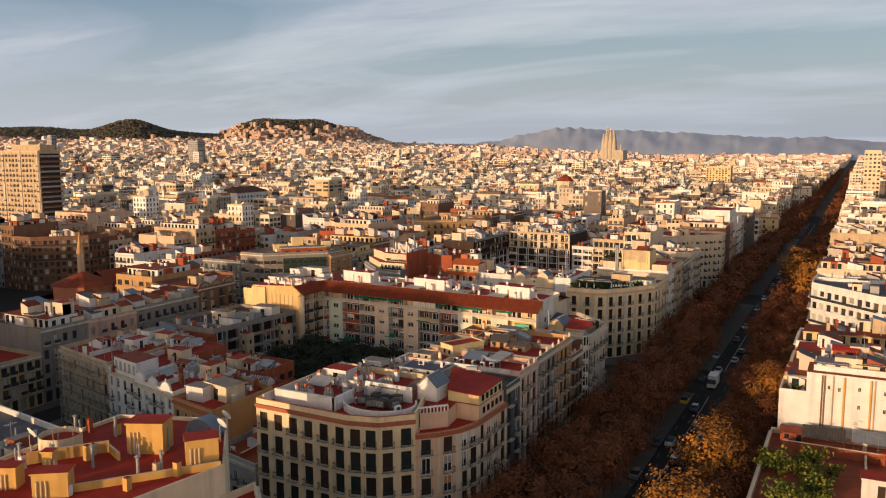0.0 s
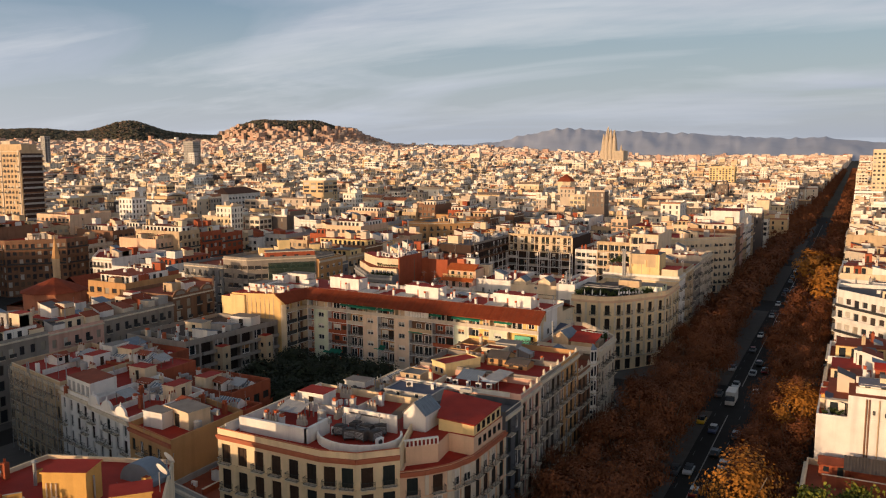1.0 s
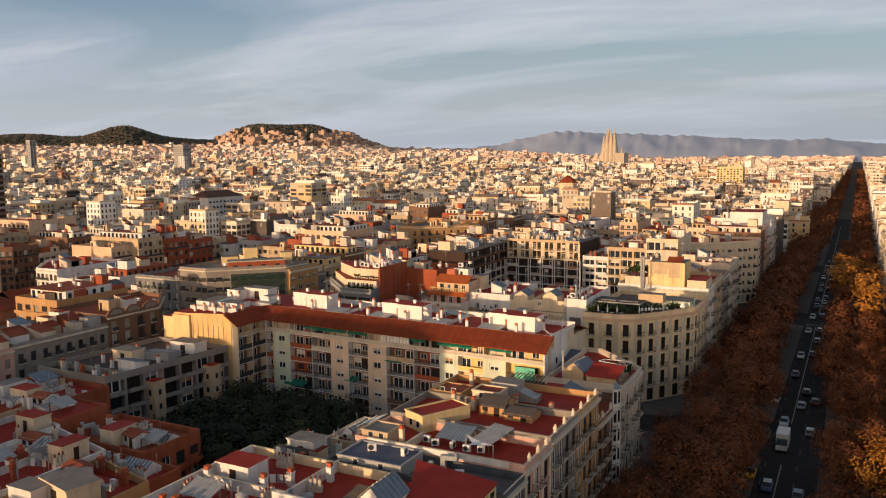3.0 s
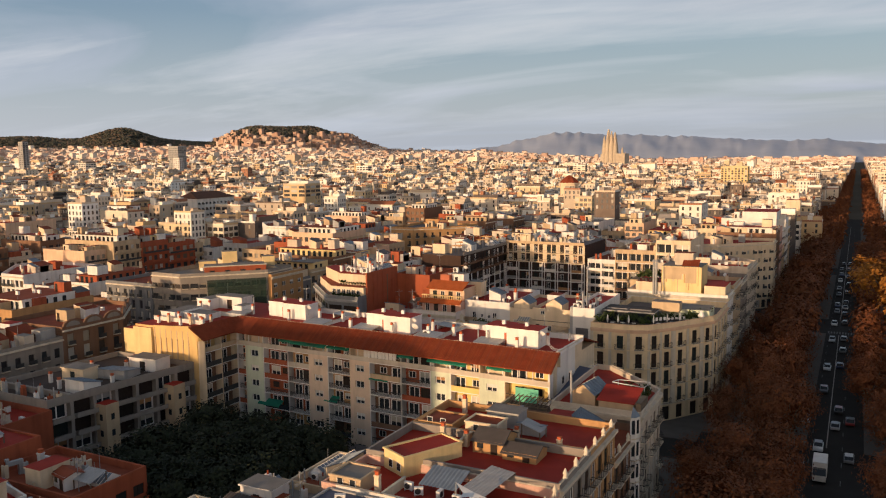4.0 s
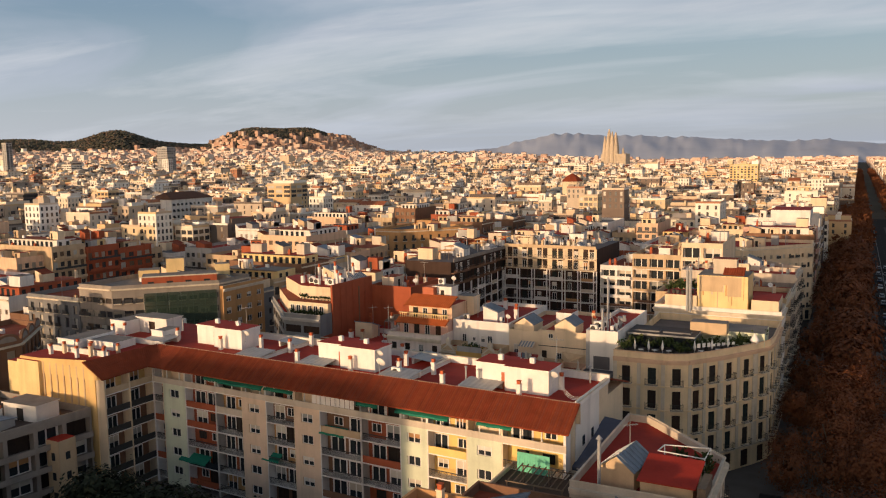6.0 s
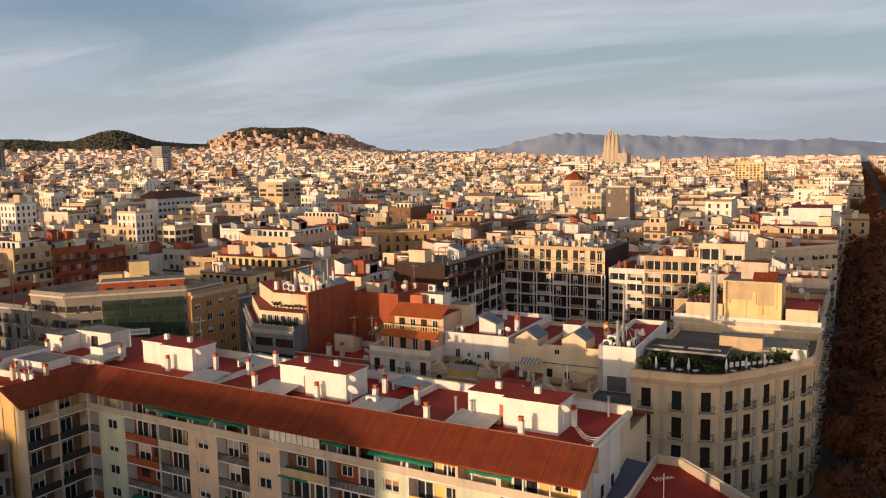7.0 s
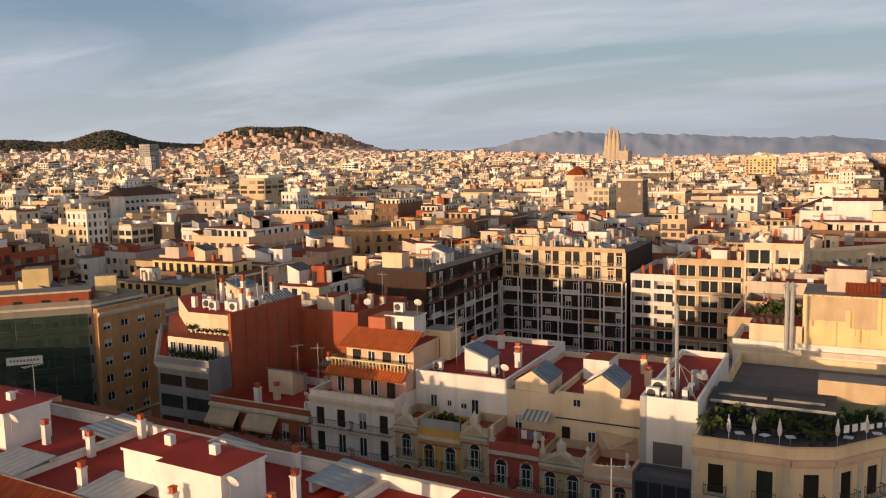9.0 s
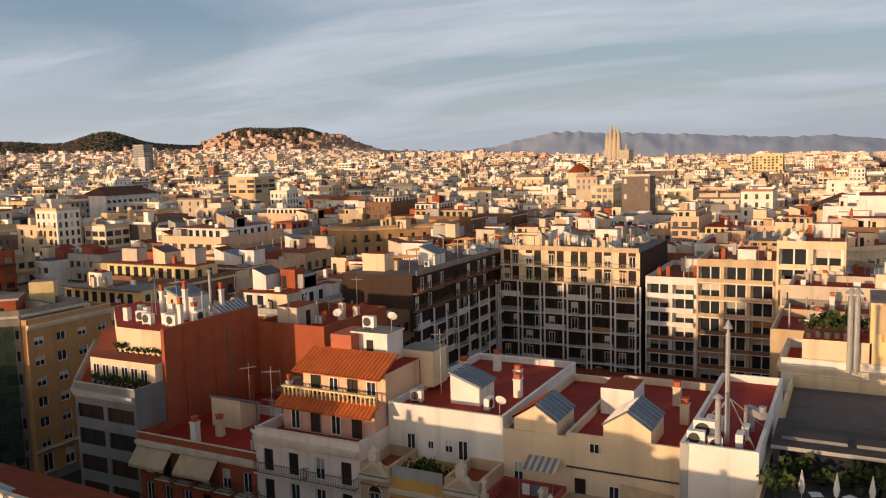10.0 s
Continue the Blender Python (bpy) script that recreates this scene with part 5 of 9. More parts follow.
BAYS = [(-129.6, -127.5, "b", "orange"), (-127.5, -123.1, "p", "sage"), (-123.1, -117.1, "b", "orange"), (-117.1, -112.1, "b", "cream"), (-112.1, -107.9, "p", "tan"), (-107.9, -102.9, "b", "cream"), (-102.9, -98.8, "p", "tan"), (-98.8, -92.3, "b", "cream"), (-92.3, -86.4, "b", "orange"), (-86.4, -82.7, "p", "sage"), (-82.7, -77.3, "b", "yellow"), (-77.3, -72.9, "p", "sage"), (-72.9, -65.4, "b", "yellow")]
TOPZ = FLOOR_Z[-1]
me.box(EX0, EY + 1.5, 0, EX1, 96.1, 21.4, WALLS["cream"])
part("front_range", me, long_house)
me = onto(long_house)
me.box(EX0, 96.1, 0, EX1, 108.5, TERR, WALLS["cream"], TERRACE)
part("middle_range", me, long_house)
me = onto(long_house)
me.box(EX0, 108.5, 0, EX1, 115, 22.2, WALLS["cream"])
part("rear_range", me, long_house)
rl = random.Random(9)
for x0, x1, kind, tone in BAYS:
    wall = WARM[tone]
    if kind == "p":
        me = onto(long_house)
        n = 1
        w = 1.9
        wins = [(x0 + (x1 - x0) * (k + .5) / n, z + .95) for k in range(n) for z in FLOOR_Z[:-1]]
        facade(me, (x0, EY - .1), (x1, EY - .1), 0, TOPZ, [(u - w / 2 - x0, u + w / 2 - x0, z, z + 1.25) for u, z in wins], wall)
        for a, b in (((x0, EY + 1.5), (x0, EY - .1)), ((x1, EY - .1), (x1, EY + 1.5))):
            facade(me, a, b, 0, TOPZ, [], wall)
        me.quad((x0, EY - .1, TOPZ), (x1, EY - .1, TOPZ), (x1, EY + 1.5, TOPZ), (x0, EY + 1.5, TOPZ), wall)
        part("bay_wall", me, long_house)
        for u, z in wins:
            part("window", WINDOW[rl.choice(("glass", "blind", "blind"))], long_house, m=Matrix.Translation(-long_house.matrix_basis.translation) @ at(u, EY + .1, z, 180, (w, 1, 1.25)))
    else:
        for f, z in enumerate(FLOOR_Z):
            me = onto(long_house)
            me.box(x0 + .05, EY - .05, z - .16, x1 - .05, EY + 1.5, z, WHITE)
            part("balcony_slab", me, long_house)
            if f < 6:
                me = onto(long_house)
                if rl.random() < .55:
                    me.box(x0 + .05, EY - .04, z + .9, x1 - .05, EY + .04, z + .98, IRON)
                    bars = int((x1 - x0) / .16)
                    for k in range(bars):
                        x = x0 + .1 + (x1 - x0 - .2) * k / (bars - 1)
                        me.box(x - .02, EY - .02, z, x + .02, EY + .02, z + .9, IRON)
                else:
                    me.box(x0 + .05, EY - .05, z, x1 - .05, EY + .07, z + .95, wall if tone in ("orange", "yellow") and rl.random() < .6 else rl.choice((IRON, WALLS["brown"], WALLS["tan"], WALLS["beige"], GLASS)))
                part("balcony_front", me, long_house)
            me = onto(long_house)
            # cream bays: darker back walls carry the shade of the recess
            me.box(x0, EY + 1.42, z, x1, EY + 1.5, z + 2.6, wall if tone != "cream" else rl.choice((WALLS["brick"], WALLS["brown"], WALLS["ochre_tan"])))
            part("back_wall", me, long_house)
            for k in range(2):
                u = x0 + (x1 - x0) * (.28 + .44 * k) + rl.uniform(-.3, .3)
                ww, hh = ((x1 - x0) * .37, 2.2) if rl.random() < .7 else (1.5, 1.2)
                part("window", WINDOW[rl.choice(("glass", "blind", "glass", "glass", "shut"))], long_house, m=Matrix.Translation(-long_house.matrix_basis.translation) @ at(u, EY + 1.38, z + (.05 if hh > 2 else .85), 180, (ww, 1, hh)))
        for x in (x0, x1):
            me = onto(long_house)
            me.box(x - .14, EY - .08, 0, x + .14, EY + 1.5, TOPZ + 2.5, WHITE if rl.random() < .6 else WALLS["cream"])
            part("dividing_wall", me, long_house)
me = onto(long_house)
me.box(EX0, EY - .1, TOPZ, EX1, EY + .05, TOPZ + .85, WALLS["beige"])
part("terrace_parapet", me, long_house)
me = onto(long_house)
me.box(EX0, EY + 1.9, TOPZ, EX1, EY + 2.0, 22.3, WALLS["cream"])
part("top_storey_wall", me, long_house)
for k in range(25):
    part("window", WINDOW[rl.choice(("glass", "blind"))], long_house, m=Matrix.Translation(-long_house.matrix_basis.translation) @ at(EX0 + 1.5 + 2.55 * k, EY + 1.85, TOPZ + .05, 180, (1.3, 1, 2.0)))
for k in range(25):
    me = onto(long_house)
    x = EX0 + .3 + 2.55 * k
    me.box(x - .07, EY - .02, TOPZ + .85, x + .07, EY + .12, 22.3, WHITE)
    part("terrace_post", me, long_house)
# enclosed veranda and planters on the top storey
me = onto(long_house)
for k in range(9):
    x = -100 + .75 * k
    me.box(x, EY + .02, TOPZ + .85, x + .66, EY + .06, TOPZ + 2.3, WHITE)
part("veranda_glazing", me, long_house)
# cloth awnings, each a sloping sheet with a hanging edge
for x0, x1, z, out, mat in ((-119, -116, 22.0, 1.3, AWNING), (-116, -108, 21.9, 1.6, AWNING), (-108, -103, 21.9, 1.2, AWNING), (-92.8, -89.6, 22.0, 1.3, AWNING), (-86.8, -79.5, 22.0, 1.7, AWNING), (-76, -71.6, 22.0, 1.2, AWNING), (-124.5, -119.2, 8.6, 1.5, AWNING), (-99, -95, 17.0, 1.0, AWNING), (-76.4, -74, 12.2, 1.0, AWNING), (-109, -106, 11.4, 1.0, AWNING)):
    aw = Mesh(SKEW)
    n = 6
    rows = []
    for k in range(n + 1):
        u, sag = x0 + (x1 - x0) * k / n, .05 * math.sin(k * 2.1)
        rows += [(u, EY + .9, z), (u, EY + .9 - out, z - .75 + sag), (u, EY + .88 - out, z - 1.0 + sag)]
    aw.add(rows, [(3 * k + j, 3 * k + j + 1, 3 * k + j + 4, 3 * k + j + 3) for k in range(n) for j in (0, 1)], mat)
    tagged(part("cloth_awning", aw), "green cloth awning stretched over a balcony", "awning", "balcony awnings")
cur = Mesh(SKEW)
CURTAIN = material("pale_green_cloth", (0.16, 0.50, 0.33), 0.85, 0.2, 1.5, 12, 0.1)
for k in range(24):
    u0, u1 = -71.0 + 3.9 * k / 24, -71.0 + 3.9 * (k + 1) / 24
    cur.quad((u0, EY - .1 - .09 * (k % 2), FLOOR_Z[5] - .2), (u1, EY - .1 - .09 * ((k + 1) % 2), FLOOR_Z[5] - .2), (u1, EY - .12, FLOOR_Z[5] + 2.3), (u0, EY - .12, FLOOR_Z[5] + 2.3), CURTAIN)
tagged(part("balcony_curtain", cur), "pale green cloth curtain hung across a balcony", "curtain")

# wing with the ochre end wall
wing = thing("courtyard_house_wing", "side wing of the apartment house with ochre end wall", "building", Matrix.Translation((-138, 98, 0)))
me = onto(wing)
me.prism([(-150, 84), (-135.0, 84), (-132.9, 95.8), (-129.4, 95.8), (-129.4, 113), (-150, 113)], 0, TERR - .3, WALLS["gold"], TERRACE)
part("body", me, wing)
me = onto(wing)
me.prism([(-135.5, 83.97), (-133.2, 83.97), (-133.0, 93.2), (-133.0, 95.8), (-135.5, 95.8)], 0, 21.5, WALLS["gold"])
part("corner_body", me, wing)
LOG = [Vector((-133.2, 84.1)), Vector((-133.0, 93.2))]         # back line of its balconies
out = Vector((1.75, -.05))


def log_point(f, e):
    q = LOG[0].lerp(LOG[1], f) + out * e
    return (q.x, q.y)


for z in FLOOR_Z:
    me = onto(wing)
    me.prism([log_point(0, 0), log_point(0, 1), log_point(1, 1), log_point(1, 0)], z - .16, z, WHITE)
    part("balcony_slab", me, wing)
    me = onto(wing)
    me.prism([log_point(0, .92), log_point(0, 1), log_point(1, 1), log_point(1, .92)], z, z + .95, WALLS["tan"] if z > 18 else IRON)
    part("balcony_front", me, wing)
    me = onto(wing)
    # below the top storey, brown stands for the dimness inside the balconies
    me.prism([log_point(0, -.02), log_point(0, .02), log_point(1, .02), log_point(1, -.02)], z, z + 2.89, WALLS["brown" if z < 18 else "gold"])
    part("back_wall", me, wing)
    for f in (.26, .74):
        x, y = log_point(f, .06)
        part("window", WINDOW[rl.choice(("glass", "blind"))], wing, m=Matrix.Translation(-wing.matrix_basis.translation) @ at(x, y, z + .05, 270, (1.9, 1, 2.1)))
for f in (.01, .5, .99):
    me = onto(wing)
    me.prism([log_point(f - .012, 0), log_point(f - .012, 1.04), log_point(f + .012, 1.04), log_point(f + .012, 0)], 0, 22.2, WALLS["cream"])
    part("dividing_wall", me, wing)
for k in range(7):
    me = onto(wing)
    x = -144.5 + 1.5 * k
    me.box(x - .14, 83.88, 14, x + .14, 84.0, 23.2, WALLS["tan"])
    part("wall_rib", me, wing)
for x0, x1, y0, zz in ((-150, -145, 83.4, 23.2), (-154.4, -150.02, 84.8, 22.2)):
    me = onto(wing)
    me.box(x0, y0, 0, x1, 112, zz, WALLS["yellow"], TERRACE)
    part("stair_tower", me, wing)


for u0, u1, v0, v1, hh in ((-149, -145, 90, 98, 1.5), (-144.5, -138.5, 92, 96.5, 1.2), (-149.5, -146, 101, 108, 2.4), (-137.5, -135, 99, 103, 2.0)):
    me = onto(wing)
    me.box(u0, v0, TERR - .3, u1, v1, TERR - .3 + hh, WHITE, GRAVEL)
    me.box(u0 - .1, v0 - .1, TERR - .3 + hh, u1 + .1, v0 + .12, TERR - .15 + hh, WHITE)
    part("roof_shed", me, wing)
for k in range(9):
    place(chimney, at(-146 + 1.5 * k, 86.5 + 1.3 * (k % 4), TERR - .3, 0, (.7, .7, .7 + .12 * (k % 3))), ("white", "cream")[k % 2])
for y in (88.6, 97.6):
    place(roof_wall, at(-142.5, y, TERR - .3, 0), 14.0, .8, "white")


# tiled roofs: rows of half-round tiles down the slope
def tiled_slope(root, a, b, c, d, step=.42, name="tile_roof", mat=None):
    """A roof sheet from eave a-b up to ridge d-c, ribbed with cover tiles."""
    mat = mat or TILE
    a, b, c, d = map(Vector, (a, b, c, d))
    up = (b - a).cross(d - a).normalized()
    me = onto(root)
    n = max(4, int((b - a).length / step))
    h = .11
    for k in range(n):
        f = [(k + e) / n for e in (0, .18, .5, .82, 1)]
        lift = [0, h * .75, h, h * .75, 0]
        lo = [a + (b - a) * t + up * (l * .8) for t, l in zip(f, lift)]
        hi = [d + (c - d) * t + up * (l * .8) for t, l in zip(f, lift)]
        me.add([tuple(p) for p in lo + hi], [(j, j + 1, 6 + j, 5 + j) for j in range(4)], mat)
    me.add([tuple(p - up * .14) for p in (a, b, c, d)] + [tuple(p) for p in (a, b, c, d)], [(3, 2, 1, 0), (0, 1, 5, 4), (1, 2, 6, 5), (2, 3, 7, 6), (3, 0, 4, 7)], mat)
    return part(name, me, root)


RY, RZ, EZ, EAVE = 96.2, 24.45, 21.9, 92.3
# the slope that the path passes: each row of cover tiles by itself on a plain deck
me = onto(long_house)
me.add([(-126.3, EAVE, EZ - .14), (-64.6, EAVE, EZ - .14), (-64.6, RY, RZ - .14), (-126.3, RY, RZ - .14), (-126.3, EAVE, EZ), (-64.6, EAVE, EZ), (-64.6, RY, RZ), (-126.3, RY, RZ)], [(3, 2, 1, 0), (4, 5, 6, 7), (0, 1, 5, 4), (1, 2, 6, 5), (3, 0, 4, 7)], TILE)
part("roof_deck", me, long_house)
ROWS = 228
pitch = 61.7 / ROWS
me = Mesh()
for c in range(6):
    y0, y1 = (RY - EAVE) * c / 6, (RY - EAVE) * (c + 1) / 6
    z0, z1 = (RZ - EZ) * c / 6, (RZ - EZ) * (c + 1) / 6
    lo, hi = [(u * pitch, h) for u, h in ((0, .0), (.2, .085), (.5, .12), (.8, .085))], [(u * pitch, h) for u, h in ((.04, .0), (.24, .055), (.5, .085), (.76, .055))]
    me.add([(x, y0, z0 + h + .02) for x, h in lo] + [(x, y1, z1 + h) for x, h in hi], [(j, j + 1, 5 + j, 4 + j) for j in range(3)], TILEROW)
row = me.data("roof_tile")
off = Matrix.Translation(-long_house.matrix_basis.translation)
for k in range(ROWS):
    part("roof_tile", row, long_house, m=off @ at(-126.3 + pitch * k, EAVE, EZ))
tiled_slope(long_house, (-129.6, EAVE, EZ), (-126.3, EAVE, EZ), (-126.3, RY, RZ), (-131.3, RY, RZ), step=.27)
tiled_slope(wing, (-130.8, 83.3, EZ), (-130.8, 91.9, EZ), (-132.8, 95.8, RZ), (-134.0, 82.6, RZ), step=.27)
me = onto(wing)
me.add([(-133.2, 83.9, 21.4), (-131.4, 83.9, 21.8), (-134.0, 83.9, RZ - .1), (-150, 83.9, 23.4), (-150, 83.9, 21.4)], [(0, 1, 2, 3, 4)], WALLS["gold"])
part("gable", me, wing)
me = onto(long_house)
me.box(-131.3, RY, 22.0, -64.6, RY + .12, RZ + .05, WALLS["cream"])
part("ridge_coping", me, long_house)
tiled_slope(long_house, (-64.6, 115.6, 22.2), (-131.3, 115.6, 22.2), (-131.3, 108.6, 24.35), (-64.6, 108.6, 24.35), step=.27)
me = onto(long_house)
me.add([(-65.16, 93.4, 21.3), (-65.16, 96.4, 21.3), (-65.16, 96.4, RZ), (-65.16, 92.8, EZ)], [(0, 1, 2, 3)], WALLS["cream"])
part("gable", me, long_house)
# terrace walls, dividing walls and copings
for x0, y0, x1, y1, z in ((-131, 108.3, -65, 108.6, TERR + .95), (-65.4, 96.5, -65.0, 108.3, TERR + .5), (-87.6, 96.5, -87.2, 108.3, TERR + .5), (-111.8, 96.5, -111.4, 108.3, TERR + .5)):
    me = onto(long_house)
    me.box(x0, y0, TERR, x1, y1, z, WHITE)
    me.box(x0 - .05, y0 - .05, z, x1 + .05, y1 + .05, z + .08, STONE)
    part("terrace_wall", me, long_house)


def stair_head():
    """A white stair house in two joined boxes with a red flat roof and raised red kerb."""
    root = thing("stair_house", "white stair house with red flat roof on the terrace", "stair house", group="terrace stair houses")
    w, w2, d, h = 5.6, 4.2, 4.2, 3.0
    me = Mesh()
    me.box(-w2, 0.8, 0, 0, d + .8, h, WHITE)
    me.box(0, 0, 0, w, d, h, WHITE)
    part("wall", me, root)
    me = Mesh()
    me.box(-w2 - .12, .68, h, .1, d + .9, h + .16, WHITE, TERRACE)
    me.box(-.1, -.12, h, w + .12, d + .12, h + .2, WHITE, TERRACE)
    part("roof", me, root)
    me = Mesh()
    me.box(-.75, .74, 0.05, -.1, .8, 2.1, REDSTONE)
    part("door", me, root)
    for px in (-w2 * .4, w * .45):
        me = Mesh()
        me.box(px - .3, d * .6, h + .16, px + .3, d * .6 + .5, h + .9, WHITE)
        part("chimney_stub", me, root)
    return root


for x, y in ((-75.0, 99.0), (-99.1, 98.8), (-123.7, 100.4)):
    place(stair_head, SKEW @ at(x, y, TERR))
    place(dish, SKEW @ at(x + 6.0, y + .4, TERR + 1.2, 160, .9))
for x, y in ((-90.5, 100.0), (-82.4, 96.9), (-72.3, 97.0), (-69.1, 102.6), (-116.6, 103), (-110.9, 102.8), (-105.9, 98.1), (-96.8, 97.9), (-86.2, 101.6), (-121.4, 99.4), (-132, 101), (-139.2, 104.6), (-94.4, 107.4), (-110.6, 107.6), (-143, 100), (-144.2, 98.6), (-91.7, 103.9)):
    place(chimney, SKEW @ at(x, y, TERR, 0, (.72, .72, .95)), "white")


def glass_roof():
    root = thing("light_well_cover", "low grey corrugated cover over a light well", "skylight", group="light well covers")
    me = Mesh()
    me.box(-2.3, -1.7, 0, 2.3, -1.4, .6, WHITE)
    part("kerb", me, root)
    me = Mesh()
    me.box(-2.3, 1.4, 0, 2.3, 1.7, .9, WHITE)
    part("kerb", me, root)
    me = Mesh()
    for k in range(14):
        u0, u1 = -2.5 + 5 * k / 14, -2.5 + 5 * (k + 1) / 14
        z0, z1 = .05 * (k % 2), .05 * ((k + 1) % 2)
        me.quad((u0, -1.9, .62 + z0), (u1, -1.9, .62 + z1), (u1, 1.9, .98 + z1), (u0, 1.9, .98 + z0), METAL)
    part("sheet", me, root)
    return root


for x, y, t in ((-77.8, 98.2, 0), (-89.2, 98.0, 0), (-102.6, 98.3, 0), (-113.6, 98.2, 0), (-90.0, 107.4, 90), (-101.6, 107.4, 90), (-113.4, 107.4, 90), (-130, 107.6, 90), (-133.6, 99, 0)):
    place(glass_roof, SKEW @ at(x, y, TERR, t, .95))
for x, y in ((-80.6, 99.8), (-78.6, 99.4), (-67, 107), (-137, 107), (-141, 105)):
    place(flue, SKEW @ at(x, y, TERR, 0, (1, 1, .8)))
place(antenna, SKEW @ at(-71, 106, TERR, 20, (1, 1, 1.3)))
place(antenna, SKEW @ at(-122, 106, TERR, 80, (1, 1, 1.3)))
place(stair_box, at(-143, 106, TERR - .3, 0, (1.6, 1.2, 1.0)), "white", "grey")
place(ac_unit, SKEW @ at(-90, 98.6, TERR, 0, 1.3))
place(dish, SKEW @ at(-91.9, 97.4, TERR, 160, 1.2))
# cables looped from the stair house to the gable wall
for k in range(3):
    wire = Mesh(SKEW)
    a, b = Vector((-68.2, 99.4, TERR + 1.6 + .2 * k)), Vector((-65.2, 98 + .5 * k, TERR + .7))
    pts = [a.lerp(b, t / 10) - Vector((0, 0, .9 * math.sin(math.pi * t / 10))) for t in range(11)]
    ring = ((.03, 0), (0, .03), (-.03, 0), (0, -.03))
    wire.add([(p.x, p.y + u, p.z + v) for p in pts for u, v in ring], [(4 * j + i, 4 * j + (i + 1) % 4, 4 * j + 4 + (i + 1) % 4, 4 * j + 4 + i) for j in range(10) for i in range(4)], WHITE)
    tagged(part("hanging_cable", wire), "pale cable sagging over the red terrace", "cable", "terrace cables")
me = onto(long_house)
me.box(EX1, 96.2, 0, EX1 + .12, 104.5, TERR + .8, WALLS["white"])
part("end_wall", me, long_house)
for y in (98.4, 101.6):
    for z in (6.2, 9.3, 12.4, 15.5, 18.6):
        me = onto(long_house)
        me.box(EX1 + .12, y, z, EX1 + .16, y + .8, z + 1.2, GLASS)
        part("window", me, long_house)
long_house.matrix_basis = SKEW @ long_house.matrix_basis

# ---- the block beyond the cross street ----
BY = 133.0
front = town_house([(-137, BY), (-128, BY), (-128, 152), (-152, 152), (-152, 148)], 21.5, "sppps", "slate", TERRACE, R, 0, clutter=0, floors=7, bay=4.5, ww=3.9, wh=1.75, balc=0, kinds=("shut",), cornice=WALLS["grey"])
me = onto(front)
me.prism([(-138, 136), (-128.2, 136), (-128.2, 152), (-150, 152), (-150, 148)], 21.5, 24.4, WALLS["cream"], TERRACE_B)
part("attic", me, front)
me = onto(front)
me.prism([(-137, 139), (-128.2, 139), (-128.2, 152), (-148, 152), (-148, 148)], 24.4, 27.2, WALLS["cream"], TERRACE)
part("upper_attic", me, front)
me = onto(front)
me.box(-128.15, 137, 8, -127.7, 152, 28.0, WALLS["brick"])
part("party_wall", me, front)
for y, z0, z1, w, mat in ((140, 9, 27.6, .5, "brick"), (144.5, 9, 27.6, .5, "brick"), (149, 9, 25, .5, "brick"), (146.6, 9, 26.5, .35, "brown")):
    me = onto(front)
    me.box(-127.7, y - w / 2, z0, -127.55 if w < 1 else -127.66, y + w / 2, z1, WALLS[mat])
    part("wall_rib" if w < 1 else "render_patch", me, front)
for k in range(6):
    part("window", WINDOW["glass"], front, m=Matrix.Translation(-front.matrix_basis.translation) @ at(-137 + 1.45 * k, 135.95, 21.7, 180, (1.1, 1, 2.1)))
furnish(-140, 143, -129.5, 151, 27.2, R, 6)
me = onto(front)
scatter(me, -141, 141, -129.5, 151, 27.2, R, 16, small=True)
tagged(part("roof_clutter", me, front), kind="stuff")
for k in range(10):
    place(planter, at(-137 + .9 * k, 135.6, 21.5, 30 * k, R.uniform(.5, .85)))
    place(planter, at(-136.6 + .85 * k, 138.5, 24.4, 50 * k, R.uniform(.4, .75)))
town_house(rect(-128, 152, -118, 166), 25, "pppp", "brick", TERRACE, R, 0, clutter=4)
low = town_house(rect(-128, BY, -112.5, 152), 17.2, "sppp", "brick", TERRACE, R, 0, clutter=5, floors=5)
for x in (-125.5, -119.5):
    aw = Mesh()
    aw.add([(x - 2.4, BY - .1, 17.0), (x + 2.4, BY - .1, 17.0), (x + 2.4, BY - 1.5, 15.4), (x - 2.4, BY - 1.5, 15.4), (x + 2.4, BY - 1.5, 15.1), (x - 2.4, BY - 1.5, 15.1)], [(3, 2, 1, 0), (5, 4, 2, 3)], WALLS["tan"])
    tagged(part("cloth_awning", aw), "cream cloth awning stretched over a balcony", "awning", "balcony awnings")
tall = town_house(rect(-112.5, BY, -101, 150), 19.8, "sppp", "rosy", TERRACE, R, 0, clutter=0, floors=6, balc=0)
for f in range(5):
    for x in (-109.6, -103.9):
        part("balcony", BALCONY[5.0], tall, m=Matrix.Translation(-tall.matrix_basis.translation) @ at(x, BY, 4.1 + 3.16 * f, 180, (1.08, 1, 1)))
# machines, stacks and a stair house on the grey house; tall stacks and a frame on the low one
place(stair_box, at(-134.5, 147.5, 27.2, 0, (1.0, .9, .9)), "white", "grey")
for x, y, t in ((-131, 141.5, 0), (-132.6, 142.4, 90), (-134.4, 141.2, 0), (-136.4, 142.2, 20), (-130, 144.6, 90), (-138, 144, 0)):
    place(ac_unit, at(x, y, 27.2, t, 1.4))
for x, y, q in ((-129.2, 141, 1.5), (-132.4, 145, 2.0), (-137.6, 146.4, 1.6), (-130.6, 149, 1.7)):
    place(chimney, at(x, y, 27.2, 0, (.7, .7, q)), "white")
place(flue, at(-130.4, 147, 27.2, 0, (1.3, 1.3, 2.0)))
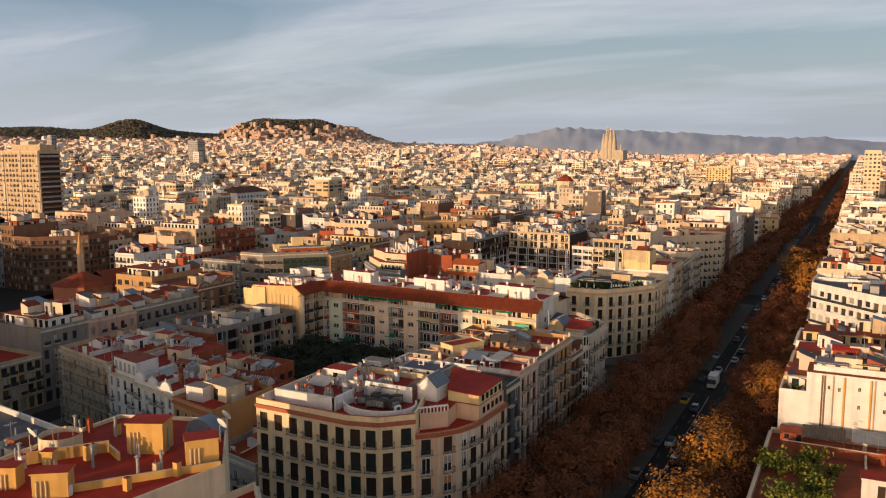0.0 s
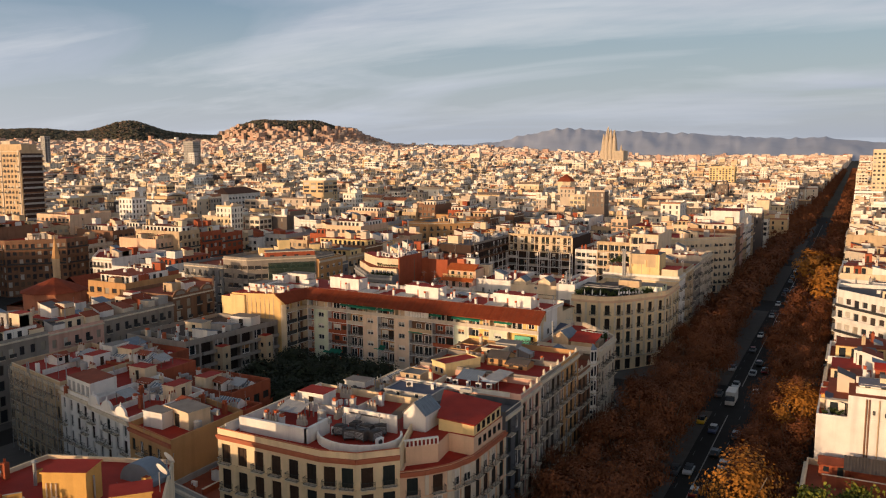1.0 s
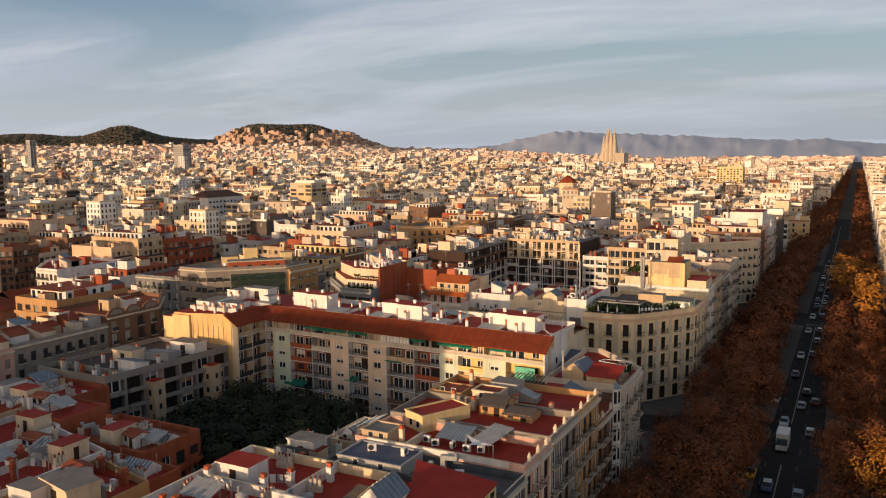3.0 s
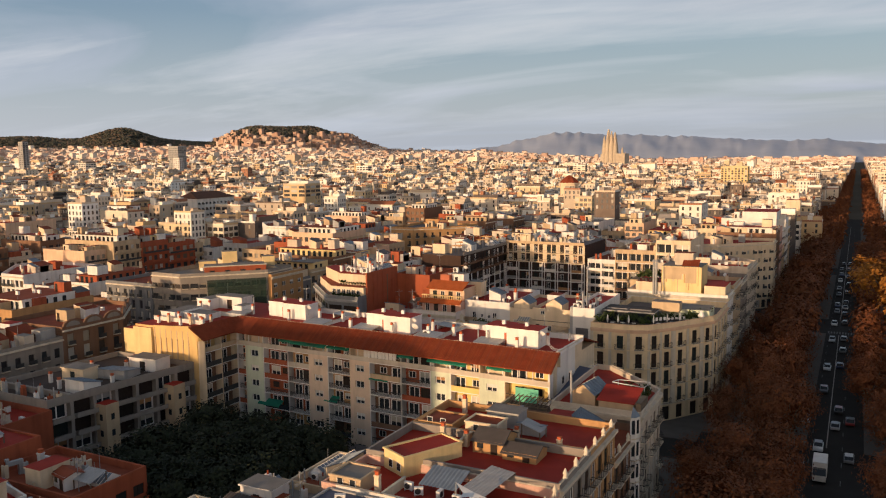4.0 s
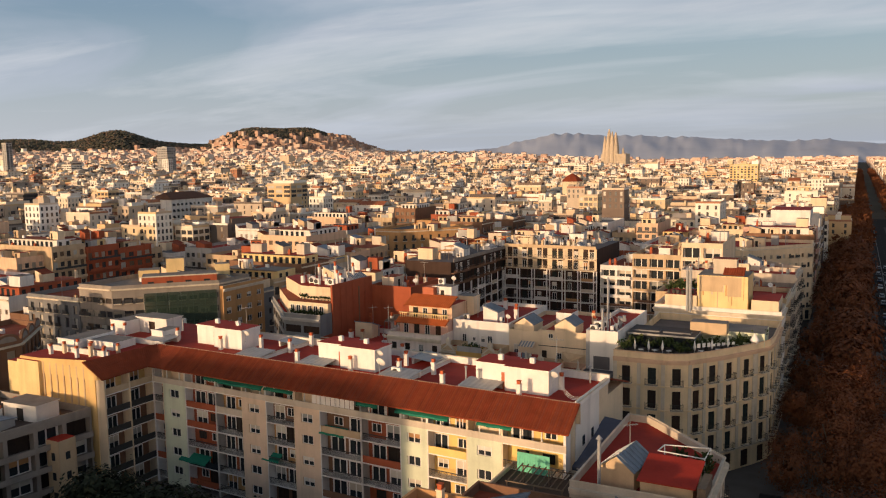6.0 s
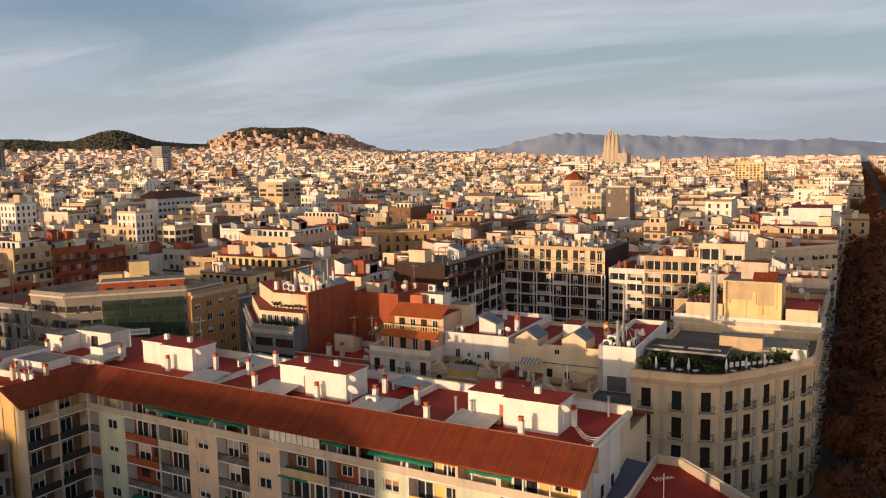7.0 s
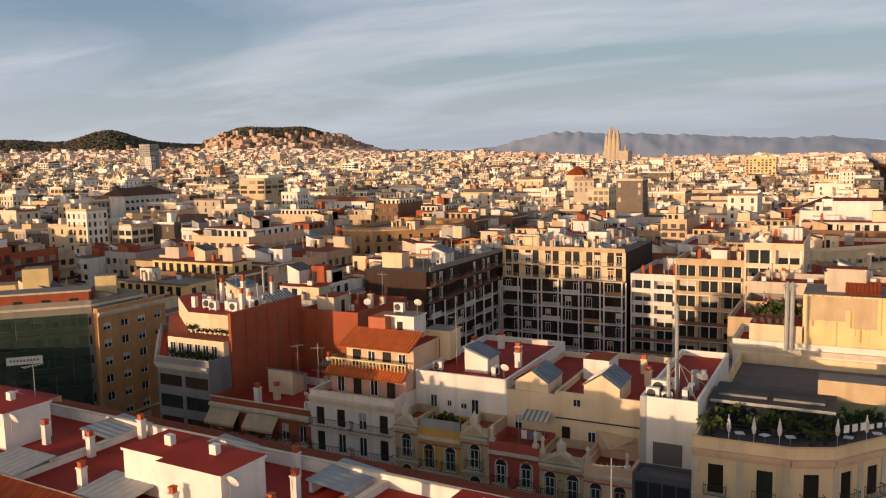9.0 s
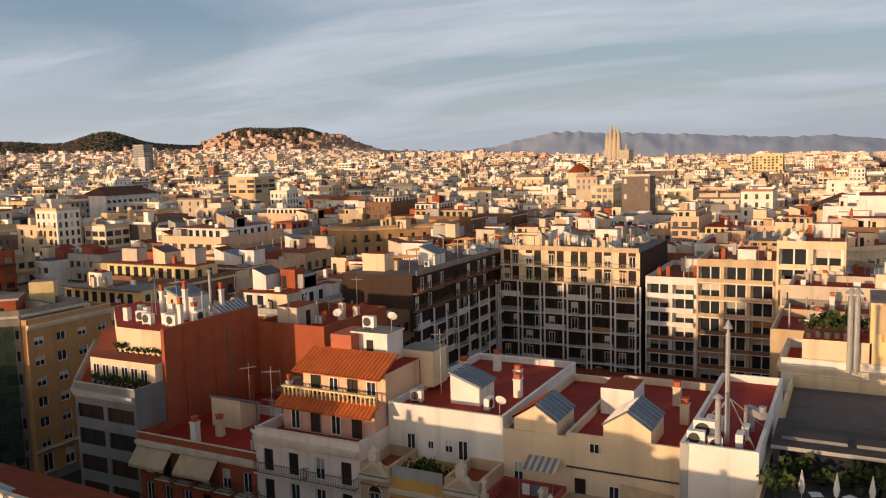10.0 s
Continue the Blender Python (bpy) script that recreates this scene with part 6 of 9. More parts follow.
for x, y, q, wl in ((-114.2, 139, 1.9, "grey"), (-114.0, 143, 2.3, "grey"), (-116.4, 146.5, 1.8, "white"), (-121, 149, 1.6, "white"), (-125.4, 147.5, 1.5, "brick"), (-113.8, 148.5, 2.2, "white")):
    place(chimney, at(x, y, 17.2, 0, (.75, .75, q)), wl)
place(dish, at(-114.6, 135, 17.6, 150, 1.0))
place(sheet_roof, at(-119, 149, 17.2, 0), 6.0, 3.6, 2.0, BARK, "brown timber-roofed canopy on posts")
place(antenna, at(-117, 141, 17.2, 30, (1, 1, 1.5)))
place(antenna, at(-122.6, 144, 17.2, 60, (1, 1, 1.3)))
place(roof_wall, at(-120.5, 145, 17.2, 0), 13.0, .9, "white")
me = onto(tall)
me.box(-111.5, 136, 19.8, -101.2, 149, 22.8, WALLS["pink"])
part("attic", me, tall)
for k in range(4):
    part("window", WINDOW[("glass", "shut")[k % 2]], tall, m=Matrix.Translation(-tall.matrix_basis.translation) @ at(-110 + 2.3 * k, 135.95, 20.0, 180, (1.1, 1, 2.0)))
    part("window", WINDOW[("shut", "glass")[k % 2]], tall, m=Matrix.Translation(-tall.matrix_basis.translation) @ at(-109 + 2.1 * k, 137.95, 22.9, 180, (1.1, 1, 1.9)))
me = onto(tall)
me.box(-110.5, 138, 22.8, -101.2, 148, 25.6, WALLS["peach"], TERRACE)
part("upper_attic", me, tall)
tiled_slope(tall, (-111.8, 134.8, 22.3), (-101.0, 134.8, 22.3), (-101.0, 136.4, 23.2), (-111.8, 136.4, 23.2), mat=SUNLIT_TILE)
tiled_slope(tall, (-110.8, 136.6, 25.4), (-101.0, 136.6, 25.4), (-101.0, 140.2, 27.0), (-110.8, 140.2, 27.0), mat=SUNLIT_TILE)
me = onto(tall)
me.prism([(-108.6, 140.1), (-106.2, 140.1), (-106.2, 144), (-108.6, 144)], 25.6, 28.4, REDSTONE)
part("red_gable", me, tall)
me = onto(tall)
for k in range(22):
    x = -111.4 + .48 * k
    me.tube(x, 136.2, 23.0, 23.9, .09, .09, 6, WALLS["yellow"])
me.box(-111.6, 136.0, 23.9, -101.1, 136.4, 24.05, WALLS["yellow"])
part("balustrade", me, tall)
place(stair_box, at(-105, 143, 25.6, 0, (.9, 1, 1.05)), "white", "grey")
place(stair_box, at(-101.5, 146, 22.8, 0, (.8, 1, 1.3)), "cream", "grey")
place(ac_unit, at(-105.5, 142.4, 28.7, 0, 1.3))
place(dish, at(-103, 142.4, 28.6, 170, .9))


def arch_mesh(w, h, grow, y, mat):
    me = Mesh()
    pts = [(-w / 2 - grow, y, -grow), (w / 2 + grow, y, -grow)] + [((w / 2 + grow) * math.cos(math.pi * k / 10), y, h + (w / 2 + grow) * math.sin(math.pi * k / 10)) for k in range(11)]
    n = len(pts)
    me.add(pts + [(x, .1, z) for x, _, z in pts], [tuple(range(n))] + [(k, n + k, n + (k + 1) % n, (k + 1) % n) for k in range(n)], mat)
    return me.data("arched_window")


leaf_ = Mesh()
for x in (-.5, -.04, .42):
    leaf_.box(x, -.14, .05, x + .08, -.1, 2.0, BLIND)
for z in (.05, .95, 1.95):
    leaf_.box(-.5, -.135, z, .5, -.1, z + .07, BLIND)
ARCH_LEAF = leaf_.data("leaf_frame")
ARCH_GLASS, ARCH_FRAME = arch_mesh(1.15, 2.0, 0, -.1, GLASS), arch_mesh(1.15, 2.0, .16, -.06, STONE)


def small_front(x0, x1, h, tone, kind, n=2, finials=()):
    """A narrow ornate front of arched windows before a taller plain house."""
    root = town_house(rect(x0, BY, x1, BY + 5), h, "pppp", tone, TERRACE_B, R, 0, clutter=0, floors=5, parapet=.9)
    off = Matrix.Translation(-root.matrix_basis.translation)
    xm = (x0 + x1) / 2
    for f in range(3):
        for k in range(n):
            x = x0 + (x1 - x0) * (k + .5) / n
            win_ = part("arched_window", ARCH_GLASS, root, m=off @ at(x, BY, h - 3.5 - 3.5 * f))
            part("surround", ARCH_FRAME, win_)
            part("leaf_frame", ARCH_LEAF, win_)
            part("balcony", BALCONY[2.0], root, m=off @ at(x, BY, h - 3.55 - 3.5 * f, 180))
    for z, hh, o, mat in ((h - .35, .3, .35, STONE), (h - .95, .12, .15, REDSTONE), (h - 4.1, .18, .25, STONE)):
        me = onto(root)
        me.box(x0 + .02, BY - o, z, x1 - .02, BY, z + hh, mat)
        part("cornice", me, root)
    if kind == "pediment":
        w = (x1 - x0) * .98
        me = onto(root)
        me.add([(xm - w / 2, BY - .35, h + .1), (xm + w / 2, BY - .35, h + .1), (xm, BY - .35, h + 1.5), (xm - w / 2, BY + .4, h + .1), (xm + w / 2, BY + .4, h + .1), (xm, BY + .4, h + 1.5)], [(0, 1, 2), (5, 4, 3), (1, 4, 5, 2), (3, 0, 2, 5)], STONE)
        me.add([(xm - w * .36, BY - .4, h + .28), (xm + w * .36, BY - .4, h + .28), (xm, BY - .4, h + 1.12)], [(0, 1, 2)], WALLS[tone])
        part("pediment", me, root)
        me = onto(root)
        me.box(xm - .4, BY - .3, h + 1.3, xm + .4, BY + .3, h + 2.2, STONE)
        me.tube(xm, BY, h + 2.2, h + 2.7, .28, .05, 8, STONE)
        part("finial", me, root)
        me = onto(root)
        me.rod((xm, BY - .1, h - 1.6), (xm + .3, BY - 1.5, h - 1.1), .06, IRON)
        part("flag_pole", me, root)
    for x in finials:
        me = onto(root)
        me.box(x - .28, BY - .2, h + .9, x + .28, BY + .3, h + 1.3, STONE)
        me.tube(x, BY, h + 1.3, h + 2.3, .2, .12, 10, STONE)
        me.tube(x, BY, h + 2.3, h + 2.7, .26, .04, 10, STONE)
        part("finial", me, root)
    return root


def back_house(x0, x1, y0, y1, h, tone, wins, belt=None):
    """A plain rendered house set back behind the fronts; wins: x, z, width, height, kind."""
    root = town_house(rect(x0, y0, x1, y1), h, "pppp", tone, TERRACE, R, 0, clutter=0, floors=6, parapet=.7)
    off = Matrix.Translation(-root.matrix_basis.translation)
    for x, z, w, hh, kd in wins:
        part("window", WINDOW[kd], root, m=off @ at(x, y0 - .06, z, 180, (w, 1, hh)))
    if belt:
        me = onto(root)
        me.box(x0 + .02, y0 - .1, belt, x1 - .02, y0, belt + .12, IRON)
        part("string_course", me, root)
    return root


small_front(-101, -98, 18.2, "tan", "pediment", 1)
net_front = small_front(-98, -92.8, 17.4, "ochre", "flat", 2)
small_front(-92.8, -89.6, 18.2, "tan", "pediment", 1)
me = onto(net_front)
me.box(-97.8, BY + .1, 18.3, -93, BY + .18, 19.3, WALLS["grey"])
part("balcony_screen", me, net_front)
for k in range(7):
    place(planter, at(-97 + .62 * k, BY + 1.2 + .5 * (k % 2), 17.4, 40 * k, R.uniform(.8, 1.35)))
back_house(-101, -89.6, 138, 158, 22.4, "white", ((-98.6, 18.6, .9, 1.9, "glass"), (-96.6, 19.3, .6, .7, "glass"), (-93.4, 18.6, 1.0, 1.9, "glass"), (-94.8, 19.2, .8, 1.2, "blind")))
for x, y in ((-91.4, 146), (-92.6, 149), (-99, 150), (-97, 154)):
    place(chimney, at(x, y, 22.4), "white")
place(lean_to, at(-95.0, 143.5, 22.4, 0, (.98, .85, .95)), "white")
for x, y, t in ((-99.6, 141, 0), (-92.4, 141.4, 90), (-97.6, 147, 0)):
    place(ac_unit, at(x, y, 22.4, t, 1.2))
place(antenna, at(-98.6, 144, 22.4, 30, (1, 1, 1.4)))
place(dish, at(-90.4, 139.2, 22.6, 160, .9))
small_front(-89.6, -84, 17.0, "crimson", "flat", 2, (-89.2, -84.4))
back_house(-89.6, -84, 138, 157, 21.4, "cream", ((-88.2, 17.6, .9, 1.9, "blind"),))
place(gable_shed, at(-86.8, 140.6, 21.4), "cream", TILE)
aw = Mesh()
for k in range(10):
    aw.quad((-87.2 + .28 * k, 137.9, 20.2), (-87.2 + .28 * (k + 1), 137.9, 20.2), (-87.2 + .28 * (k + 1), 136.3, 19.5), (-87.2 + .28 * k, 136.3, 19.5), BLIND if k % 2 else ZINC)
tagged(part("cloth_awning", aw), "striped cloth awning over a small terrace", "awning", "balcony awnings")
place(laundry, at(-85.8, 135.6, 17.0, 0, .9))
small_front(-84, -79.3, 16.6, "tan", "pediment", 2, (-83.6,))
small_front(-79.3, -74.5, 16.2, "peach", "flat", 2, (-78.9, -75.0))
back_house(-84, -74.5, 138, 157, 21.8, "cream", ((-81.6, 21.1, .9, .8, "glass"), (-82.8, 16.9, .9, 1.9, "shut"), (-80, 17.2, .9, 1.4, "glass")), 19.6)
place(gable_shed, at(-79.0, 140.4, 21.8), "cream", WALLS["white"])
sail = Mesh()
sail.add([(-79.5, 137.9, 18.9), (-75.2, 137.9, 18.6), (-77.2, 135.0, 18.0)], [(2, 1, 0)], WALLS["tan"])
tagged(part("shade_sail", sail), "beige triangular shade sail over a small terrace", "sail")
for x, y in ((-76, 146), (-82, 149), (-77.6, 151)):
    place(chimney, at(x, y, 21.8), "cream")
me = Mesh()
me.box(-83.4, 146, 21.8, -80.4, 150, 24.2, WALLS["white"], TILE)
tagged(part("stair_house", me), "small white stair house with a red tiled top", "stair house", "roof sheds")
tech = back_house(-74.5, -69, 136, 157, 23.0, "white", ())
glazed = town_house(rect(-74.5, BY, -69.02, BY + 3), 16.6, "pppp", "dark", ROOFGREY, R, 0, clutter=0, floors=5, parapet=.3)
for f in range(4):
    for k in range(4):
        me = onto(glazed)
        me.box(-74.2 + 1.3 * k, BY - .06, 2.2 + 3.6 * f, -73.05 + 1.3 * k, BY, 5.4 + 3.6 * f, GLASS)
        part("pane", me, glazed)
me = onto(tech)
me.box(-73.2, 135.9, 17.0, -70.4, 136.0, 19.2, ROOFGREY)
part("roller_shutter", me, tech)
me = onto(tech)
me.box(-74.5, 135.92, 16.6, -73.9, 136.0, 23.7, WALLS["grey"])
part("pilaster", me, tech)
for x, y, t, q in ((-73.6, 137.6, 0, 1.3), (-73.2, 139.2, 0, 1.7), (-72.2, 137.4, 20, 1.0), (-70.6, 138.6, 90, 1.2), (-70.4, 140.4, 90, 1.2), (-72.8, 141.6, 0, 1.3)):
    place(ac_unit, at(x, y, 23.0, t, q))
place(flue, at(-71.6, 139.0, 23.0, 0, (1.4, 1.4, 3.3)))
place(flue, at(-72.0, 137.2, 23.0, 0, (1.7, 1.7, 1.5)))
place(duct, at(-70.4, 142.6, 23.0, 40))
place(dish, at(-69.3, 137.4, 19.6, 120, 1.1))
frame_ = Mesh()
for x in (-74, -69.4):
    frame_.rod((x, 138, 23.0), (x + (2.3 if x < -72 else -2.3), 141, 26.0), .05, METAL)
    frame_.rod((x, 144, 23.0), (x + (2.3 if x < -72 else -2.3), 141, 26.0), .05, METAL)
frame_.rod((-71.7, 141, 23.0), (-71.7, 141, 26.0), .06, METAL)
tagged(part("mast_frame", frame_), "thin metal mast frame over roof machines", "mast")

# round-cornered house with the roof terrace
rounded = town_house([(-69, 133.2), (-60.6, 133.4), (-57.2, 134.8), (-53.0, 140.0), (-48.4, 147.0), (-46.4, 150.6), (-46, 154), (-46, 168), (-69, 168)], 20.0, "ssssssspp", "buff", ROOFGREY, R, 0, clutter=0, bay=4.2, floors=5, ww=1.35, wh=3.0, parapet=1.3, kinds=("shut",), balc=.95, bands=.5, cornice=WALLS["peach"])


def parasol():
    root = thing("closed_parasol", "closed white parasol on a roof terrace", "parasol", group="terrace parasols")
    me = Mesh()
    me.tube(0, 0, 0, 2.6, .03, .03, 6, WHITE)
    part("pole", me, root)
    me = Mesh()
    me.tube(0, 0, .95, 1.5, .14, .24, 10, WHITE, False)
    me.tube(0, 0, 1.5, 2.7, .24, .03, 10, WHITE)
    part("canopy", me, root)
    return root


def cafe_table():
    root = thing("terrace_table", "small white square table on the terrace", "table", group="terrace tables")
    me = Mesh()
    me.box(-.4, -.4, .72, .4, .4, .76, WHITE)
    part("tabletop", me, root)
    me = Mesh()
    me.tube(0, 0, 0, .72, .05, .05, 6, METAL)
    part("leg", me, root)
    return root


for x, y in ((-66.2, 136.3), (-64.0, 136.6), (-61.8, 137), (-57, 139), (-54.6, 141.2), (-52.4, 143.6)):
    place(parasol, at(x, y, 20.2, R.uniform(0, 90), .95))
    place(cafe_table, at(x + .9, y + .5, 20.2, R.uniform(0, 90)))
for x, y in ((-67.6, 135.2), (-67.8, 138), (-65, 139.5), (-60.8, 139), (-59.5, 140), (-58, 138.6), (-55.8, 143), (-53.6, 145.2), (-51, 145.6), (-49.6, 148), (-62.6, 139.8), (-48.6, 150), (-66.8, 139.6), (-64, 138.9), (-61.6, 140.2), (-57.4, 140.6), (-56.6, 142.2), (-54.9, 144.2), (-52.2, 146.8), (-50.6, 147.2), (-67.9, 136.6), (-59, 136.4), (-50.9, 149), (-48, 151.6)):
    place(planter, at(x, y, 20.2, R.uniform(0, 360), R.uniform(.8, 1.45)))
me = onto(rounded)
me.box(-68.5, 141, 20.2, -57.5, 147, 22.6, WALLS["dark"], ROOFGREY)
me.box(-68.6, 140.4, 22.6, -57.2, 147.2, 22.9, WALLS["grey"], SLATE)
part("dark_pavilion", me, rounded)
me = onto(rounded)
me.box(-68, 140.9, 20.4, -58, 141, 22.4, GLASS)
part("glass_front", me, rounded)
for x0, x1 in ((-68.0, -63.4), (-62.8, -58.2)):
    me = onto(rounded)
    me.box(x0, 142.0, 22.9, x1, 143.6, 23.15, WALLS["slate"], SLATE)
    part("roof_light", me, rounded)
me = onto(rounded)
me.box(-57.5, 149, 20.2, -47.2, 156, 22.6, WALLS["sage"], GRAVEL)
me.box(-59, 146, 22.4, -53, 149, 24.4, WALLS["tan"], GRAVEL)
part("roof_storey", me, rounded)
place(parasol, at(-48.6, 147.4, 20.2, 0, (3.2, 3.2, 1.0)))
# signboard of plain bars on the parapet
for k in range(8):
    bar = Mesh()
    bar.box(-.28, -.06, 0, .28, .02, .7 if k < 3 else .45, WHITE)
    tagged(part("sign_bar", bar, m=at(-56.3 + .68 * k, 138.75 + .68 * k, 21.6, 45)), "white bar of a roof sign", "sign", "roof sign bars")

yellow_wall = town_house(rect(-70, 168, -46, 178), 22.0, "ssps", "white", TERRACE, R, 0, clutter=0)
me = onto(yellow_wall)
me.box(-61.7, 168.2, 22, -52.2, 177, 29.4, WALLS["yellow"], GRAVEL)
part("attic", me, yellow_wall)
for x0, x1, z0, z1 in ((-61.2, -56.9, 26.2, 29.2), (-56.0, -53.4, 25.4, 29.2), (-56.9, -56.0, 27.6, 29.2)):
    me = onto(yellow_wall)
    me.box(x0, 168.14, z0, x1, 168.2, z1, WALLS["tan"])
    part("bare_render_patch", me, yellow_wall)
rs_ = random.Random(21)
for k in range(16):
    me = onto(yellow_wall)
    x, w, d = -61.4 + .56 * k + rs_.uniform(0, .2), rs_.uniform(.1, .3), rs_.uniform(1.5, 6.5)
    me.box(x, 168.185, 29.3 - d, x + w, 168.2, 29.38, WALLS[rs_.choice(("tan", "ochre_tan", "tan", "beige"))])
    part("rain_streak", me, yellow_wall)
me = onto(yellow_wall)
me.box(-51.5, 168.2, 22, -46.6, 177, 25.0, WALLS["cream"], TERRACE)
part("corner_storey", me, yellow_wall)
me = onto(yellow_wall)
me.box(-68, 168.2, 22, -61.5, 176, 25.2, WALLS["cream"], TERRACE)
part("side_storey", me, yellow_wall)
for x in (-62.9, -63.5):
    place(flue, at(x, 167.7, 22.0, 0, (2.2, 2.2, 3.1)))
tiled_slope(yellow_wall, (-57, 169, 29.6), (-53, 169, 29.6), (-53, 171.5, 30.8), (-57, 171.5, 30.8), name="tile_canopy")
furnish(-61, 170, -53, 176, 29.4, R, 5)
for k in range(6):
    place(planter, at(-67.4 + .9 * k, 169 + .6 * (k % 2), 25.2, 50 * k, R.uniform(1.0, 1.7)))
for a, b, h, lk in ((178, 192, 23, "tan"), (192, 206, 22, "drab"), (206, 218, 24, "beige")):
    town_house(rect(-72, a, -46, b), h, "pspp", lk, TERRACE, R, 0, clutter=5)
town_house(cut_corner(-74, 218, -46, 246, 17, "ne"), 23, "ssppp", "beige", TERRACE, R, 0)
for a, b, h, lk in ((-97, -88, 22, "white"), (-88, -75, 25.5, "tan"), (-75, -64.5, 29, "cream")):
    town_house(rect(a, 222, b, 246), h, "cppp", lk, TERRACE_B, R, 0, clutter=5, floors=8, bay=4.4, kinds=("glass", "glass", "blind"), loggia=1.3)


# dark brown courtyard house with white uprights
def banded(x0, y0, x1, y1, H, side):
    root = thing("courtyard_house", "dark brown balconied house with white uprights round a yard", "building", Matrix.Translation(((x0 + x1) / 2, (y0 + y1) / 2, 0)), group="city houses")
    back = Matrix.Translation(-root.matrix_basis.translation)
    # along runs with the yard front, out stands away from it
    spin = Matrix.Translation((x0, y0, 0)) if side == "s" else Matrix.Translation((x1, y0, 0)) @ Matrix.Rotation(radians(90), 4, "Z")
    L = x1 - x0 if side == "s" else y1 - y0
    me = onto(root)
    me.box(x0, y0, 0, x1, y1, H, WALLS["dark_brown"], ROOFGREY)
    part("body", me, root)
    fl = 9
    fh = H / fl
    bays = max(3, round(L / 4.6))
    w = L / bays
    for f in range(fl):
        z, top = f * fh, f >= fl - 2
        # sunlight on the top two storeys is put into a paler wall tone
        tone = WALLS["cream"] if top and side == "s" else WALLS["brown"] if top else WALLS["dark_brown"]
        for k in range(bays):
            u = k * w
            deep = 1.5 if k % 2 else .9
            me = Mesh(back @ spin)
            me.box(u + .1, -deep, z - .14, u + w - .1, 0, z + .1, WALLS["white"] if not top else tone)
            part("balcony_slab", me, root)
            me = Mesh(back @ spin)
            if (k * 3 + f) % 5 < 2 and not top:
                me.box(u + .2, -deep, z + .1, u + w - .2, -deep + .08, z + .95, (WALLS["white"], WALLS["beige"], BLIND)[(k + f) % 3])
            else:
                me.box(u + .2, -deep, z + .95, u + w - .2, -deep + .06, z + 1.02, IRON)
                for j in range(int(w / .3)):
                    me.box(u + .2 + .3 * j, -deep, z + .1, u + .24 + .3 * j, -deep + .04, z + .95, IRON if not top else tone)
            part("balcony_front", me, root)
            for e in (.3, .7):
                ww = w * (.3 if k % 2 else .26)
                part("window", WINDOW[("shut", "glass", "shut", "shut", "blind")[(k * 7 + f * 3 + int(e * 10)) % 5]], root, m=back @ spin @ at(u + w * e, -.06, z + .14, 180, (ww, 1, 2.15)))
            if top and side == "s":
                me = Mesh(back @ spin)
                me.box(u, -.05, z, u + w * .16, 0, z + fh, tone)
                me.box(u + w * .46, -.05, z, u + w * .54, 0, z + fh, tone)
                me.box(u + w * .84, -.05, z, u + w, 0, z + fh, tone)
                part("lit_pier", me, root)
    for k in range(bays + 1):
        for e in ((-.42, .42) if side == "s" else (0,)):
            me = Mesh(back @ spin)
            me.box(k * w + e - .15, -1.62, 0, k * w + e + .15, -1.45, H - 2 * fh, WHITE)
            part("upright", me, root)
    # frames of timber and tube over the roof terraces
    for k in range(max(2, bays // 2)):
        u, v = (k + .3) * L / max(2, bays // 2), 2.0 + 3.0 * (k % 2)
        for dx in (0, 3.6):
            for dy in (0, 3.0):
                me = Mesh(back @ spin)
                me.rod((u + dx, v + dy, H), (u + dx, v + dy, H + 2.5), .08, BARK)
                part("pergola_post", me, root)
        for j in range(7):
            me = Mesh(back @ spin)
            me.rod((u + .6 * j, v - .3, H + 2.5), (u + .6 * j, v + 3.3, H + 2.5), .06, WALLS["ochre_tan"])
            part("pergola_lath", me, root)
    me = Mesh(back @ spin)
    me.box(0, -.9, H, L, -.75, H + .9, WALLS["tan" if side == "s" else "drab"])
    part("roof_parapet", me, root)
    furnish(x0 + 1, y0 + 1, x1 - 1, y1 - 1, H, R, 16)
    me = onto(root)
    scatter(me, x0 + 1, y0 + 1, x1 - 2, y1 - 2, H, R, 30, small=True)
    tagged(part("roof_clutter", me, root), kind="stuff")
    return root


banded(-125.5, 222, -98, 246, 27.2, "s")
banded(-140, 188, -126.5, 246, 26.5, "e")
for a, b, h, lk in ((172, 190, 22, "grey"), (190, 210, 24, "cream"), (210, 230, 23, "brick"), (230, 246, 25, "beige")):
    town_house(rect(-152, a, -140.1, b), h, "sspp", lk, TERRACE_B, R, 1, clutter=8)
town_house(rect(-140, 172, -127, 188), 20, "scpp", "brown", TERRACE_B, R, 0, clutter=5)
for a, b, h, lk in ((152, 172, 21, "brown"),):
    town_house(rect(-152, a, -130, b), h, "pcpp", lk, TERRACE_B, R, 0, clutter=5)
yard = Mesh()
yard.box(-126, 152, 0, -70, 222, 5, WALLS["grey"], TERRACE_B)
tagged(part("yard_building", yard), "low flat-roofed workshop filling the courtyard of a block", "building", "yard workshops")

